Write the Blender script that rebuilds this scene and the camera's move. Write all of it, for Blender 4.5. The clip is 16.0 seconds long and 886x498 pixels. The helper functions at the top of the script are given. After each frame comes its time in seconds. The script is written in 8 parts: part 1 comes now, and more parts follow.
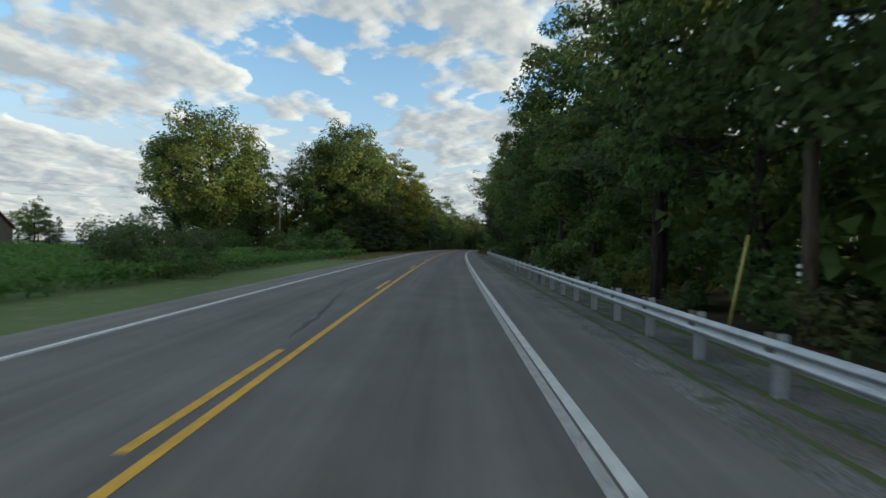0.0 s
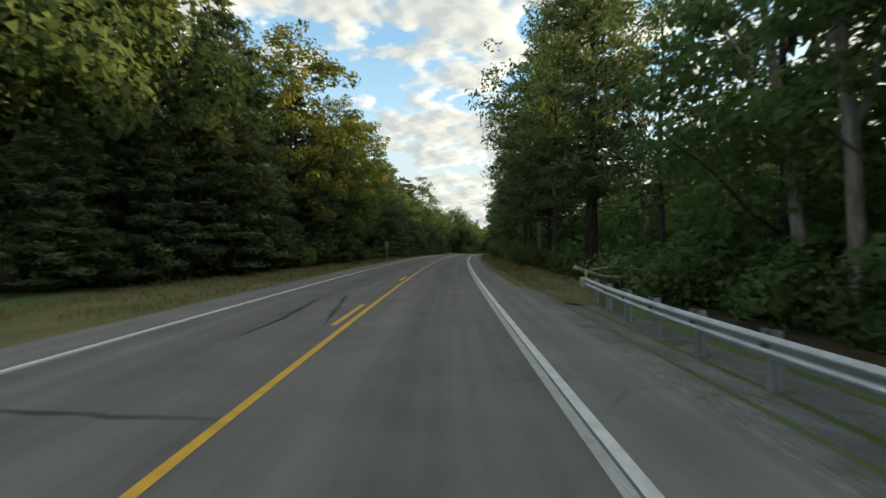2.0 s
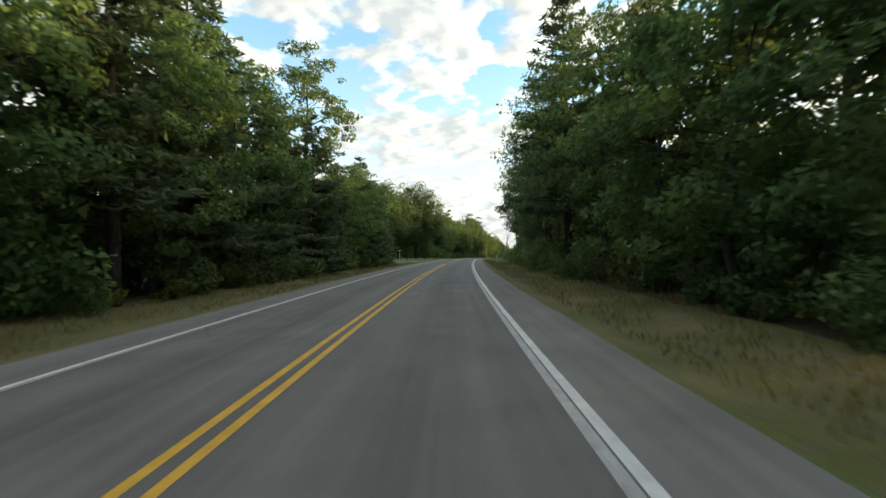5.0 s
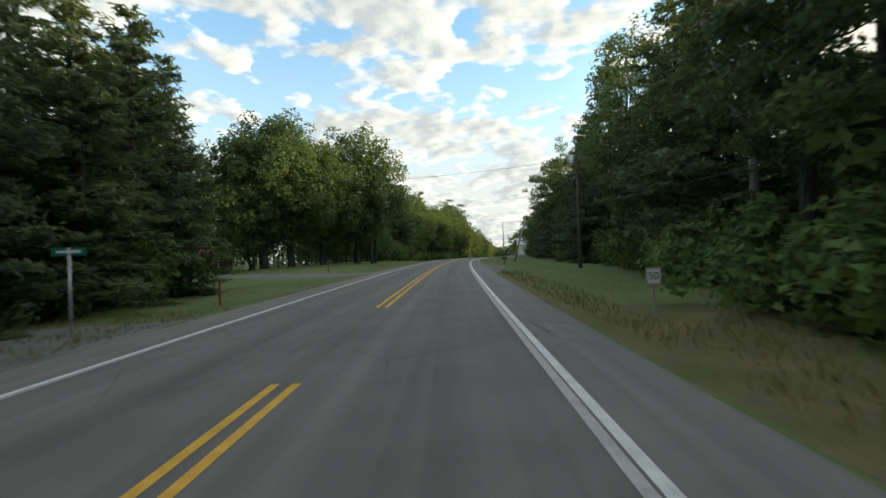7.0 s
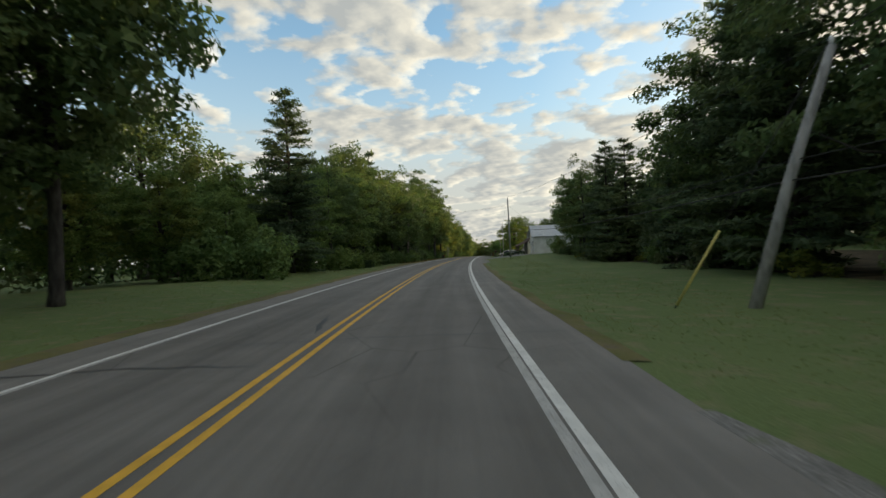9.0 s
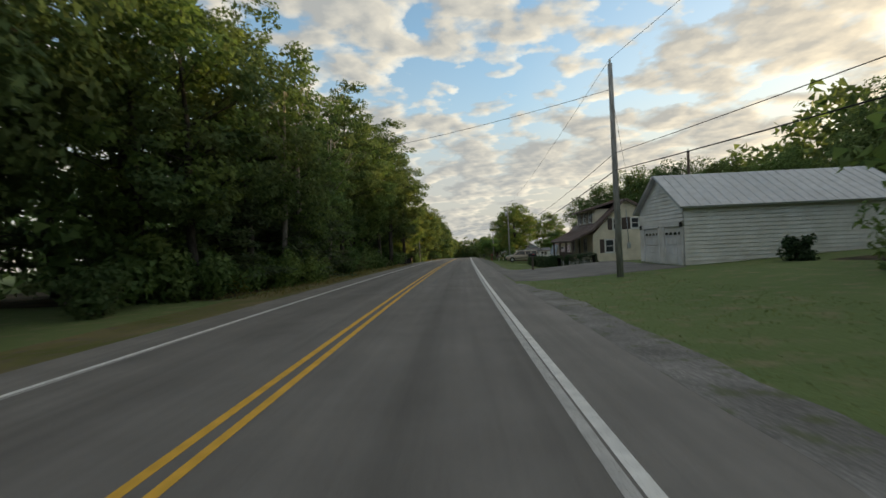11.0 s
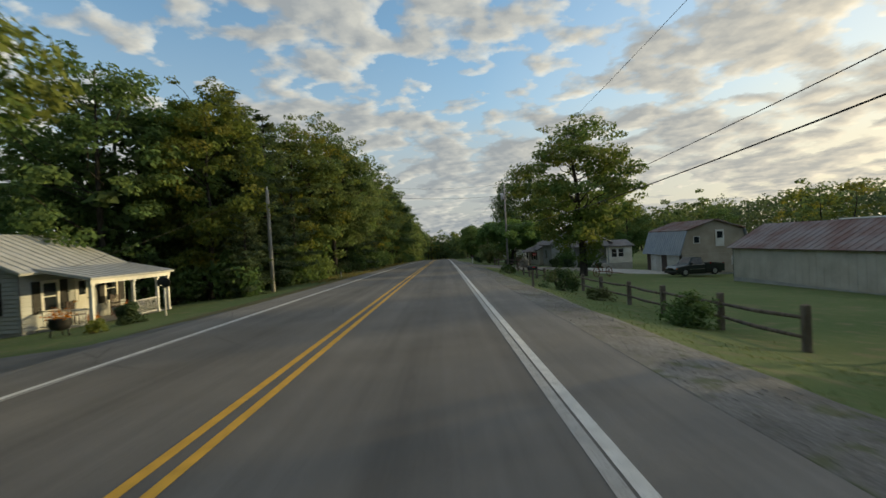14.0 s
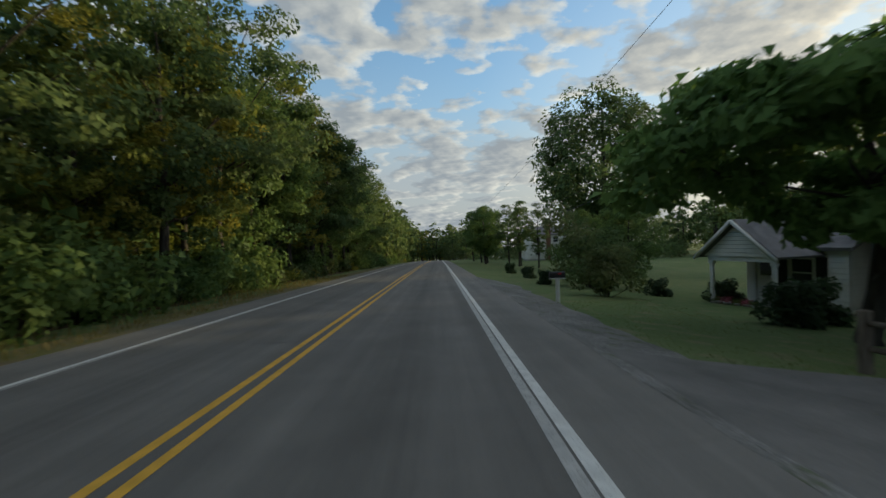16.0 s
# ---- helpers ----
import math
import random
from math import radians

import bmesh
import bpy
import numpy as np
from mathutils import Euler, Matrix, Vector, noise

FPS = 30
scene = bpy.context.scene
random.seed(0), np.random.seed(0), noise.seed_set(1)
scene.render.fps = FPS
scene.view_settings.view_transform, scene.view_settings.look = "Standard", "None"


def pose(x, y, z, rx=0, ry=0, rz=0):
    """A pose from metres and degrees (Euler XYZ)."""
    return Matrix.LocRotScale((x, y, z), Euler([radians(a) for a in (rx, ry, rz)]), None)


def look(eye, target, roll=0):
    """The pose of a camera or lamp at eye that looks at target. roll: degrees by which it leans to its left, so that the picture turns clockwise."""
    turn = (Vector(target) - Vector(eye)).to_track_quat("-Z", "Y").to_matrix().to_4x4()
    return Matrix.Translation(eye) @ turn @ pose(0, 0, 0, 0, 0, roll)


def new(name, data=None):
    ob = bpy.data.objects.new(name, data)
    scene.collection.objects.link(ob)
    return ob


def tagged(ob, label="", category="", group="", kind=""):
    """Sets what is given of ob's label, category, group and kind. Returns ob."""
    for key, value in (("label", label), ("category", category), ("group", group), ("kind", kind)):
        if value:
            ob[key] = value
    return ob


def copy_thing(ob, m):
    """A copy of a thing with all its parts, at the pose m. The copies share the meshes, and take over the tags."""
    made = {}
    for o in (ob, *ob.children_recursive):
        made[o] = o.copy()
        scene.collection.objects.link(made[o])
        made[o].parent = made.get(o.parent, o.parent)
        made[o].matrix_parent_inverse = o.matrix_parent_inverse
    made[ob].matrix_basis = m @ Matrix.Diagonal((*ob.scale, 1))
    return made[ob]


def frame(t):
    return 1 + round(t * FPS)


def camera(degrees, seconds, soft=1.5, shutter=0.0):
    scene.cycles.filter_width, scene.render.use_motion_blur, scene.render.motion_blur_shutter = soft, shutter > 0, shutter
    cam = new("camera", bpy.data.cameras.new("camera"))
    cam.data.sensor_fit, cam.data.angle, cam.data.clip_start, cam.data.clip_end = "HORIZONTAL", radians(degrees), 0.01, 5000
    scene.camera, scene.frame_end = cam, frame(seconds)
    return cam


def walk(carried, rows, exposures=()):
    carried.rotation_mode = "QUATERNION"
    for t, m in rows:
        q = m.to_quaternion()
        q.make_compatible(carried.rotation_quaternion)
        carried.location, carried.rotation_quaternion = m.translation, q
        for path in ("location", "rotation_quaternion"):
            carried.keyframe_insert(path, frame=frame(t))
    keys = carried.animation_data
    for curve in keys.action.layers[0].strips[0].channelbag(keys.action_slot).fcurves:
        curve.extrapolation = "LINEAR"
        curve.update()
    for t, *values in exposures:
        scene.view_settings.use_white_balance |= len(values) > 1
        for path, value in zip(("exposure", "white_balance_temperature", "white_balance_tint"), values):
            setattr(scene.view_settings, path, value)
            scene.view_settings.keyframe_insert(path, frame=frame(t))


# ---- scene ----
cam = camera(87.8, 16.0, 1.5, 0.12)

# ---------------------------------------------------------------- plan of the road
# bend of the road's centre line: metres along it, radians per kilometre (to the right)
BEND = [(-120, 0.55), (20, 0.59), (60, 0.87), (100, 0.99), (140, 1.07), (180, 0.91), (220, 0.47), (260, 1.53), (300, 1.11),
        (340, 0.16), (380, 0.18), (420, 0.0), (590, 0.0), (620, -2.6), (760, -2.6), (800, 0.0), (1600, 0.0)]
S0, S1 = -120, 1500
_s = np.arange(S0, S1 + 1, 1.0)
_k = np.interp(_s, [b[0] for b in BEND], [b[1] for b in BEND]) / 1000
_psi = np.cumsum(_k)
_psi += -0.00177 - np.interp(400, _s, _psi)
_cx, _cy = np.cumsum(np.sin(_psi)), np.cumsum(np.cos(_psi))
_cx -= np.interp(0, _s, _cx)
_cy -= np.interp(0, _s, _cy)
LANE, EYE, SPEED = 3.6, 1.68, 27.5


def grade(s):
    """Height of the road: a long, gentle crest."""
    c = min(max(s, -40.0), 740.0)
    return -(c - 220) ** 2 / 18000 - (c - 220) / 9000 * (s - c)


def slope(s):
    return -(min(max(s, -40.0), 740.0) - 220) / 9000


def heading(s):
    return float(np.interp(s, _s, _psi))


def P(s, off, z=0.0):
    """A point s metres along the road, off metres to the right of its centre line, z above the road."""
    a = heading(s)
    return Vector((float(np.interp(s, _s, _cx)) + off * math.cos(a), float(np.interp(s, _s, _cy)) - off * math.sin(a), grade(s) + z))


def at(s, off, z=0.0, turn=0.0):
    """Pose on the ground beside the road: local y along the road, x away to its right; turn in degrees, anticlockwise."""
    return Matrix.Translation(P(s, off, z + lie(s, off))) @ pose(0, 0, 0, 0, 0, turn - math.degrees(heading(s)))


# seconds, metres right of the centre line, heading, pitch to the road, roll
DRIVE = [
    (0.0, 2.36, -18.66, -1.05, -0.92),
    (0.5, 2.32, -18.28, -1.00, -0.83),
    (1.0, 2.28, -17.61, -0.90, -0.67),
    (1.5, 2.26, -16.91, -0.71, -0.38),
    (2.0, 2.25, -16.26, -0.50, -0.08),
    (2.5, 2.26, -15.43, -0.29, 0.19),
    (3.0, 2.26, -14.75, -0.11, 0.41),
    (3.5, 2.27, -14.12, 0.02, 0.63),
    (4.0, 2.27, -13.34, 0.08, 0.85),
    (4.5, 2.28, -12.70, 0.10, 1.09),
    (5.0, 2.28, -12.09, 0.11, 1.32),
    (5.5, 2.29, -11.49, 0.11, 1.56),
    (6.0, 2.28, -10.83, 0.12, 1.78),
    (6.5, 2.26, -10.10, 0.12, 1.95),
    (7.0, 2.22, -9.23, 0.12, 2.08),
    (7.5, 2.22, -8.38, 0.07, 2.29),
    (8.0, 2.31, -7.56, -0.01, 2.57),
    (8.5, 2.43, -6.81, -0.06, 2.78),
    (9.0, 2.52, -6.14, -0.02, 2.69),
    (9.5, 2.53, -5.40, 0.01, 2.60),
    (10.0, 2.50, -4.69, 0.04, 2.51),
    (10.5, 2.45, -4.04, 0.04, 2.48),
    (11.0, 2.39, -3.36, 0.08, 2.43),
    (11.5, 2.33, -2.64, 0.15, 2.41),
    (12.0, 2.26, -1.90, 0.27, 2.45),
    (12.5, 2.26, -1.30, 0.29, 2.67),
    (13.0, 2.29, -0.79, 0.27, 2.89),
    (13.5, 2.33, -0.42, 0.22, 2.96),
    (14.0, 2.37, -0.15, 0.18, 2.91),
    (14.5, 2.41, 0.08, 0.14, 2.79),
    (15.0, 2.46, 0.35, 0.14, 2.62),
    (15.5, 2.49, 0.45, 0.18, 2.39),
    (16.0, 2.53, 0.58, 0.32, 2.05),
]
PATH = []
for t, off, yaw, pitch, roll in DRIVE:
    e = P(SPEED * t, off, EYE)
    PATH.append((t, pose(e.x, e.y, e.z, 90 + pitch + math.degrees(slope(SPEED * t)), roll, -yaw)))
walk(cam, PATH, [(0, 0.36, 6300, 1), (1.5, 0.64, 6850, 1), (2.5, 0.95, 7100, 1), (4, 1.1, 6950, 1), (6.5, 1.0, 6900, 1), (7.5, 0.68, 6850, 2), (9, 0.4, 7200, 3), (11.5, 0.25, 7300, 5), (13, 0.08, 6950, 4), (15, -0.05, 6400, 2), (16, -0.08, 6250, 2)])

# ---------------------------------------------------------------- world and light
SUN_AZ, SUN_EL = 66.0, 6.5      # clockwise from +y, and above the horizon


def sky():
    w = bpy.data.worlds.new("sky")
    scene.world = w
    w.use_nodes = True
    nt = w.node_tree
    N, L = nt.nodes, nt.links
    N.clear()
    out, bg = N.new("ShaderNodeOutputWorld"), N.new("ShaderNodeBackground")
    L.new(bg.outputs[0], out.inputs[0])
    air = N.new("ShaderNodeTexSky")
    air.sky_type, air.sun_disc = "NISHITA", False
    air.sun_elevation, air.sun_rotation = radians(SUN_EL), radians(SUN_AZ)
    air.air_density, air.dust_density, air.ozone_density = 1.0, 0.15, 2.5
    tc = N.new("ShaderNodeTexCoord")
    sep = N.new("ShaderNodeSeparateXYZ")
    L.new(tc.outputs["Generated"], sep.inputs[0])

    def m(op, a, b=None, c=None, clamp=False):
        n = N.new("ShaderNodeMath")
        n.operation, n.use_clamp = op, clamp
        for i, q in enumerate((a, b, c)):
            if q is None:
                continue
            if isinstance(q, (int, float)):
                n.inputs[i].default_value = q
            else:
                L.new(q, n.inputs[i])
        return n.outputs[0]

    def ramp(fac, stops):
        n = N.new("ShaderNodeValToRGB")
        L.new(fac, n.inputs[0])
        e = n.color_ramp.elements
        e[0].position, e[0].color = stops[0][0], (*stops[0][1], 1)
        e[1].position, e[1].color = stops[-1][0], (*stops[-1][1], 1)
        for p, c in stops[1:-1]:
            q = e.new(p)
            q.color = (*c, 1)
        return n.outputs[0]

    def mix(fac, a, b, how="MIX"):
        n = N.new("ShaderNodeMix")
        n.data_type, n.blend_type = "RGBA", how
        n.clamp_factor = True
        for i, q in ((0, fac), (6, a), (7, b)):
            if isinstance(q, (int, float)):
                n.inputs[i].default_value = q
            elif isinstance(q, tuple):
                n.inputs[i].default_value = (*q, 1)
            else:
                L.new(q, n.inputs[i])
        return n.outputs[2]

    # a cloud sheet overhead: direction divided by height
    zz = m("MAXIMUM", sep.outputs[2], 0.0)
    den = m("ADD", zz, 0.2)
    u, v = m("DIVIDE", sep.outputs[0], den), m("DIVIDE", sep.outputs[1], den)
    comb = N.new("ShaderNodeCombineXYZ")
    L.new(u, comb.inputs[0])
    L.new(v, comb.inputs[1])

    def cloud(scale, shift, detail, rough=0.55, stretch=1.0):
        mp = N.new("ShaderNodeMapping")
        mp.inputs["Location"].default_value = shift
        mp.inputs["Scale"].default_value = (scale, scale * stretch, scale)
        L.new(comb.outputs[0], mp.inputs[0])
        nz = N.new("ShaderNodeTexNoise")
        nz.inputs["Scale"].default_value = 1.0
        nz.inputs["Detail"].default_value, nz.inputs["Roughness"].default_value = detail, rough
        nz.inputs["Distortion"].default_value = 0.1
        L.new(mp.outputs[0], nz.inputs[0])
        return nz.outputs[0]
    big = cloud(1.15, (3.1, 7.7, 0), 5.0, 0.5)
    small = cloud(5.2, (0.4, 1.3, 0), 6.0, 0.5)
    dens = m("ADD", m("MULTIPLY", big, 0.53), m("MULTIPLY", small, 0.47))
    # the sheet closes up with distance
    dens = m("ADD", dens, m("MULTIPLY", m("SUBTRACT", 0.45, zz, clamp=True), 0.065))
    # the same sheet a little nearer to the sun: where it is thinner there, an edge is lit
    a = radians(SUN_AZ)
    lit = cloud(1.15, (3.1 + 0.12 * math.sin(a), 7.7 + 0.12 * math.cos(a), 0), 5.0, 0.5)
    lit_small = cloud(5.2, (0.4 + 0.2 * math.sin(a), 1.3 + 0.2 * math.cos(a), 0), 6.0, 0.5)
    edge = m("MULTIPLY_ADD", m("ADD", m("SUBTRACT", big, lit), m("SUBTRACT", small, lit_small)), 4.0, 0.30, clamp=True)
    mask = ramp(dens, [(0.475, (0, 0, 0)), (0.495, (0.5, 0.5, 0.5)), (0.54, (1, 1, 1))])
    thick = ramp(dens, [(0.485, (1, 1, 1)), (0.56, (0, 0, 0))])
    # how near to the sun's side of the sky
    sun_dir = Vector((math.sin(a) * math.cos(radians(SUN_EL)), math.cos(a) * math.cos(radians(SUN_EL)), math.sin(radians(SUN_EL))))
    dot = N.new("ShaderNodeVectorMath")
    dot.operation = "DOT_PRODUCT"
    L.new(tc.outputs["Generated"], dot.inputs[0])
    dot.inputs[1].default_value = sun_dir
    side = ramp(dot.outputs["Value"], [(0.5, (0, 0, 0)), (0.8, (0.3, 0.3, 0.3)), (1.0, (1, 1, 1))])
    grey = mix(side, CLOUD_SHADE, CLOUD_SHADE_SUN)
    bright = mix(side, CLOUD_LIT, CLOUD_LIT_SUN)
    cl = mix(m("MULTIPLY", edge, m("MULTIPLY_ADD", thick, 0.65, 0.35), clamp=True), grey, bright)
    blue = N.new("ShaderNodeVectorMath")
    blue.operation = "SCALE"
    L.new(air.outputs[0], blue.inputs[0])
    blue.inputs["Scale"].default_value = SKY_STRENGTH
    low = ramp(sep.outputs[2], [(0.0, (1, 1, 1)), (0.14, (0.9, 0.9, 0.9)), (0.28, (0.25, 0.25, 0.25)), (0.42, (0, 0, 0))])
    soft = mix(0.1, blue.outputs[0], (0.42, 0.45, 0.50))
    back = mix(m("MULTIPLY", low, 0.95), soft, mix(side, (0.42, 0.41, 0.43), (1.0, 0.84, 0.60)))
    back = mix(m("MULTIPLY", side, 0.6), back, (1.0, 0.86, 0.66))
    allc = mix(mask, back, cl)
    L.new(allc, bg.inputs[0])
    bg.inputs[1].default_value = WORLD_STRENGTH


SKY_STRENGTH, WORLD_STRENGTH = 0.30, 1.1
CLOUD_SHADE, CLOUD_SHADE_SUN = (0.32, 0.34, 0.375), (0.56, 0.51, 0.45)
CLOUD_LIT, CLOUD_LIT_SUN = (1.0, 0.92, 0.80), (1.5, 1.22, 0.86)
sky()
sun = new("sun", bpy.data.lights.new("sun", "SUN"))
sun.data.energy, sun.data.angle, sun.data.color = 5.0, radians(1.5), (1.0, 0.76, 0.40)
sun.matrix_basis = look((0, 0, 200), (-200 * math.sin(radians(SUN_AZ)), -200 * math.cos(radians(SUN_AZ)), 200 - 200 * math.tan(radians(SUN_EL))))


# ---------------------------------------------------------------- materials
class Mat:
    """A small node builder round one Principled shader."""

    def __init__(self, name, rough=0.8, metal=0.0, spec=0.3):
        self.m = bpy.data.materials.new(name)
        self.m.use_nodes = True
        self.N, self.L = self.m.node_tree.nodes, self.m.node_tree.links
        self.b = self.N["Principled BSDF"]
        self.b.inputs["Roughness"].default_value = rough
        self.b.inputs["Metallic"].default_value = metal
        self.b.inputs["Specular IOR Level"].default_value = spec
        self.co = self.N.new("ShaderNodeTexCoord").outputs["Object"]
        self.world = self.N.new("ShaderNodeNewGeometry")

    def noise(self, scale, detail=4.0, rough=0.55, where=None, stretch=None, dist=0.0):
        src = where or self.world.outputs["Position"]
        if stretch:
            mp = self.N.new("ShaderNodeMapping")
            mp.inputs["Scale"].default_value = stretch
            self.L.new(src, mp.inputs[0])
            src = mp.outputs[0]
        n = self.N.new("ShaderNodeTexNoise")
        n.inputs["Scale"].default_value, n.inputs["Detail"].default_value = scale, detail
        n.inputs["Roughness"].default_value, n.inputs["Distortion"].default_value = rough, dist
        self.L.new(src, n.inputs[0])
        return n.outputs[0]

    def ramp(self, fac, *stops):
        n = self.N.new("ShaderNodeValToRGB")
        self.L.new(fac, n.inputs[0])
        e = n.color_ramp.elements
        e[0].position, e[0].color = stops[0][0], (*stops[0][1], 1)
        e[1].position, e[1].color = stops[-1][0], (*stops[-1][1], 1)
        for p, c in stops[1:-1]:
            e.new(p).color = (*c, 1)
        return n.outputs[0]

    def mix(self, fac, a, b, how="MIX"):
        n = self.N.new("ShaderNodeMix")
        n.data_type, n.blend_type = "RGBA", how
        for i, q in ((0, fac), (6, a), (7, b)):
            if isinstance(q, (int, float)):
                n.inputs[i].default_value = q
            elif isinstance(q, tuple):
                n.inputs[i].default_value = (*q, 1)
            else:
                self.L.new(q, n.inputs[i])
        return n.outputs[2]

    def colour(self, c):
        if isinstance(c, tuple):
            self.b.inputs["Base Color"].default_value = (*c, 1)
        else:
            self.L.new(c, self.b.inputs["Base Color"])
        return self

    def rough(self, fac, lo, hi):
        self.L.new(self.ramp(fac, (0.3, (lo,) * 3), (0.7, (hi,) * 3)), self.b.inputs["Roughness"])
        return self

    def bump(self, fac, strength=0.3, dist=0.01):
        n = self.N.new("ShaderNodeBump")
        n.inputs["Strength"].default_value, n.inputs["Distance"].default_value = strength, dist
        self.L.new(fac, n.inputs["Height"])
        self.L.new(n.outputs[0], self.b.inputs["Normal"])
        return self


def worn(name, a, b, scale=3.0, rough=0.75, fine=60.0, metal=0.0, spec=0.3, bump=0.15, stretch=None):
    """A surface between two colours, in patches and in grain."""
    m = Mat(name, rough, metal, spec)
    big, small = m.noise(scale, 5, stretch=stretch), m.noise(fine, 3, stretch=stretch)
    c = m.mix(m.ramp(big, (0.35, (0, 0, 0)), (0.65, (1, 1, 1))), a, b)
    c = m.mix(0.5, c, m.ramp(small, (0.3, (0.6,) * 3), (0.7, (1.3,) * 3)), "MULTIPLY")
    m.colour(c)
    if bump:
        m.bump(small, bump, 0.004)
    return m.m


def leafy(name, dark, light, tint, spread=0.5):
    """Leaves: each one its own shade, each plant too; some light passes through."""
    m = Mat(name, 0.68, 0.0, 0.15)
    isl = m.world.outputs["Random Per Island"]
    ob = m.N.new("ShaderNodeObjectInfo").outputs["Random"]
    c = m.mix(isl, dark, light)
    patch = m.noise(0.35, 2)
    c = m.mix(m.ramp(patch, (0.45, (0, 0, 0)), (0.62, (spread,) * 3)), c, tint)
    c = m.mix(0.8, c, m.ramp(ob, (0.0, (0.70, 0.78, 0.74)), (0.5, (1.0, 1.0, 1.0)), (1.0, (1.22, 1.14, 0.95))), "MULTIPLY")
    m.colour(c)
    tr = m.N.new("ShaderNodeBsdfTranslucent")
    m.L.new(m.mix(0.5, c, (1.0, 1.0, 0.75), "MULTIPLY"), tr.inputs[0])
    mx = m.N.new("ShaderNodeMixShader")
    mx.inputs[0].default_value = 0.48
    m.L.new(m.b.outputs[0], mx.inputs[1])
    m.L.new(tr.outputs[0], mx.inputs[2])
    m.L.new(mx.outputs[0], m.N["Material Output"].inputs[0])
    return m.m


def ground_mat():
    m = Mat("meadow", 0.95, 0, 0.1)
    big, mid, fine = m.noise(0.12, 4), m.noise(1.6, 5), m.noise(28, 4)
    c = m.mix(m.ramp(big, (0.35, (0, 0, 0)), (0.65, (1, 1, 1))), (0.108, 0.155, 0.058), (0.150, 0.190, 0.078))
    c = m.mix(m.ramp(mid, (0.52, (0, 0, 0)), (0.7, (0.75,) * 3)), c, (0.21, 0.19, 0.11))
    c = m.mix(0.7, c, m.ramp(fine, (0.3, (0.55,) * 3), (0.7, (1.35,) * 3)), "MULTIPLY")
    return m.colour(c).bump(fine, 0.5, 0.03).m


def verge_mat():
    m = Mat("dry_verge", 0.95, 0, 0.1)
    big, mid, fine = m.noise(0.5, 4), m.noise(3.0, 5), m.noise(40, 4)
    c = m.mix(m.ramp(big, (0.35, (0, 0, 0)), (0.65, (1, 1, 1))), (0.20, 0.165, 0.085), (0.12, 0.13, 0.045))
    c = m.mix(m.ramp(mid, (0.5, (0, 0, 0)), (0.66, (0.8,) * 3)), c, (0.15, 0.125, 0.09))
    c = m.mix(0.7, c, m.ramp(fine, (0.3, (0.5,) * 3), (0.7, (1.4,) * 3)), "MULTIPLY")
    return m.colour(c).bump(fine, 0.5, 0.03).m


def floor_mat():
    m = Mat("forest_floor", 0.95, 0, 0.1)
    mid, fine = m.noise(0.9, 5), m.noise(22, 5)
    c = m.mix(m.ramp(mid, (0.4, (0, 0, 0)), (0.62, (1, 1, 1))), (0.05, 0.042, 0.028), (0.10, 0.078, 0.048))
    c = m.mix(0.8, c, m.ramp(fine, (0.3, (0.5,) * 3), (0.7, (1.4,) * 3)), "MULTIPLY")
    return m.colour(c).bump(fine, 0.6, 0.04).m


def asphalt_mat():
    """Worn asphalt: polished wheel tracks, a darker oily strip in each lane, paler shoulders, patches and fine cracks."""
    m = Mat("asphalt", 0.85, 0, 0.25)
    uv = m.N.new("ShaderNodeUVMap")
    uv.uv_map = "lanes"
    sep = m.N.new("ShaderNodeSeparateXYZ")
    m.L.new(uv.outputs[0], sep.inputs[0])
    across = m.N.new("ShaderNodeMath")
    across.operation = "ABSOLUTE"
    m.L.new(sep.outputs[0], across.inputs[0])
    wob = m.N.new("ShaderNodeMath")
    wob.operation = "MULTIPLY_ADD"
    m.L.new(m.noise(0.16, 3), wob.inputs[0])
    wob.inputs[1].default_value = 0.10
    m.L.new(across.outputs[0], wob.inputs[2])
    lanes = m.ramp(wob.outputs[0], (0.04, (0.90,) * 3), (0.24, (1.05,) * 3), (0.40, (0.80,) * 3), (0.58, (1.04,) * 3), (0.74, (0.92,) * 3), (0.79, (1.10,) * 3), (1.0, (1.16,) * 3))
    fine, mid, long = m.noise(190, 2), m.noise(0.7, 5), m.noise(3.0, 4, where=uv.outputs[0], stretch=(5.0, 0.12, 1.0))
    c = m.mix(m.ramp(mid, (0.3, (0, 0, 0)), (0.7, (1, 1, 1))), (0.150, 0.141, 0.130), (0.19, 0.179, 0.165))
    c = m.mix(1.0, c, lanes, "MULTIPLY")
    c = m.mix(0.7, c, m.ramp(long, (0.35, (0.82,) * 3), (0.65, (1.14,) * 3)), "MULTIPLY")
    v = m.N.new("ShaderNodeTexVoronoi")
    v.feature = "DISTANCE_TO_EDGE"
    v.inputs["Scale"].default_value = 0.34
    m.L.new(m.world.outputs["Position"], v.inputs[0])
    crack = m.ramp(v.outputs["Distance"], (0.0, (0.45,) * 3), (0.006, (1.0,) * 3))
    where = m.ramp(m.noise(0.09, 3), (0.55, (0, 0, 0)), (0.62, (0.8,) * 3))
    c = m.mix(where, c, m.mix(1.0, c, crack, "MULTIPLY"))
    c = m.mix(0.6, c, m.ramp(fine, (0.3, (0.5,) * 3), (0.7, (1.5,) * 3)), "MULTIPLY")
    return m.colour(c).bump(fine, 0.35, 0.004).m


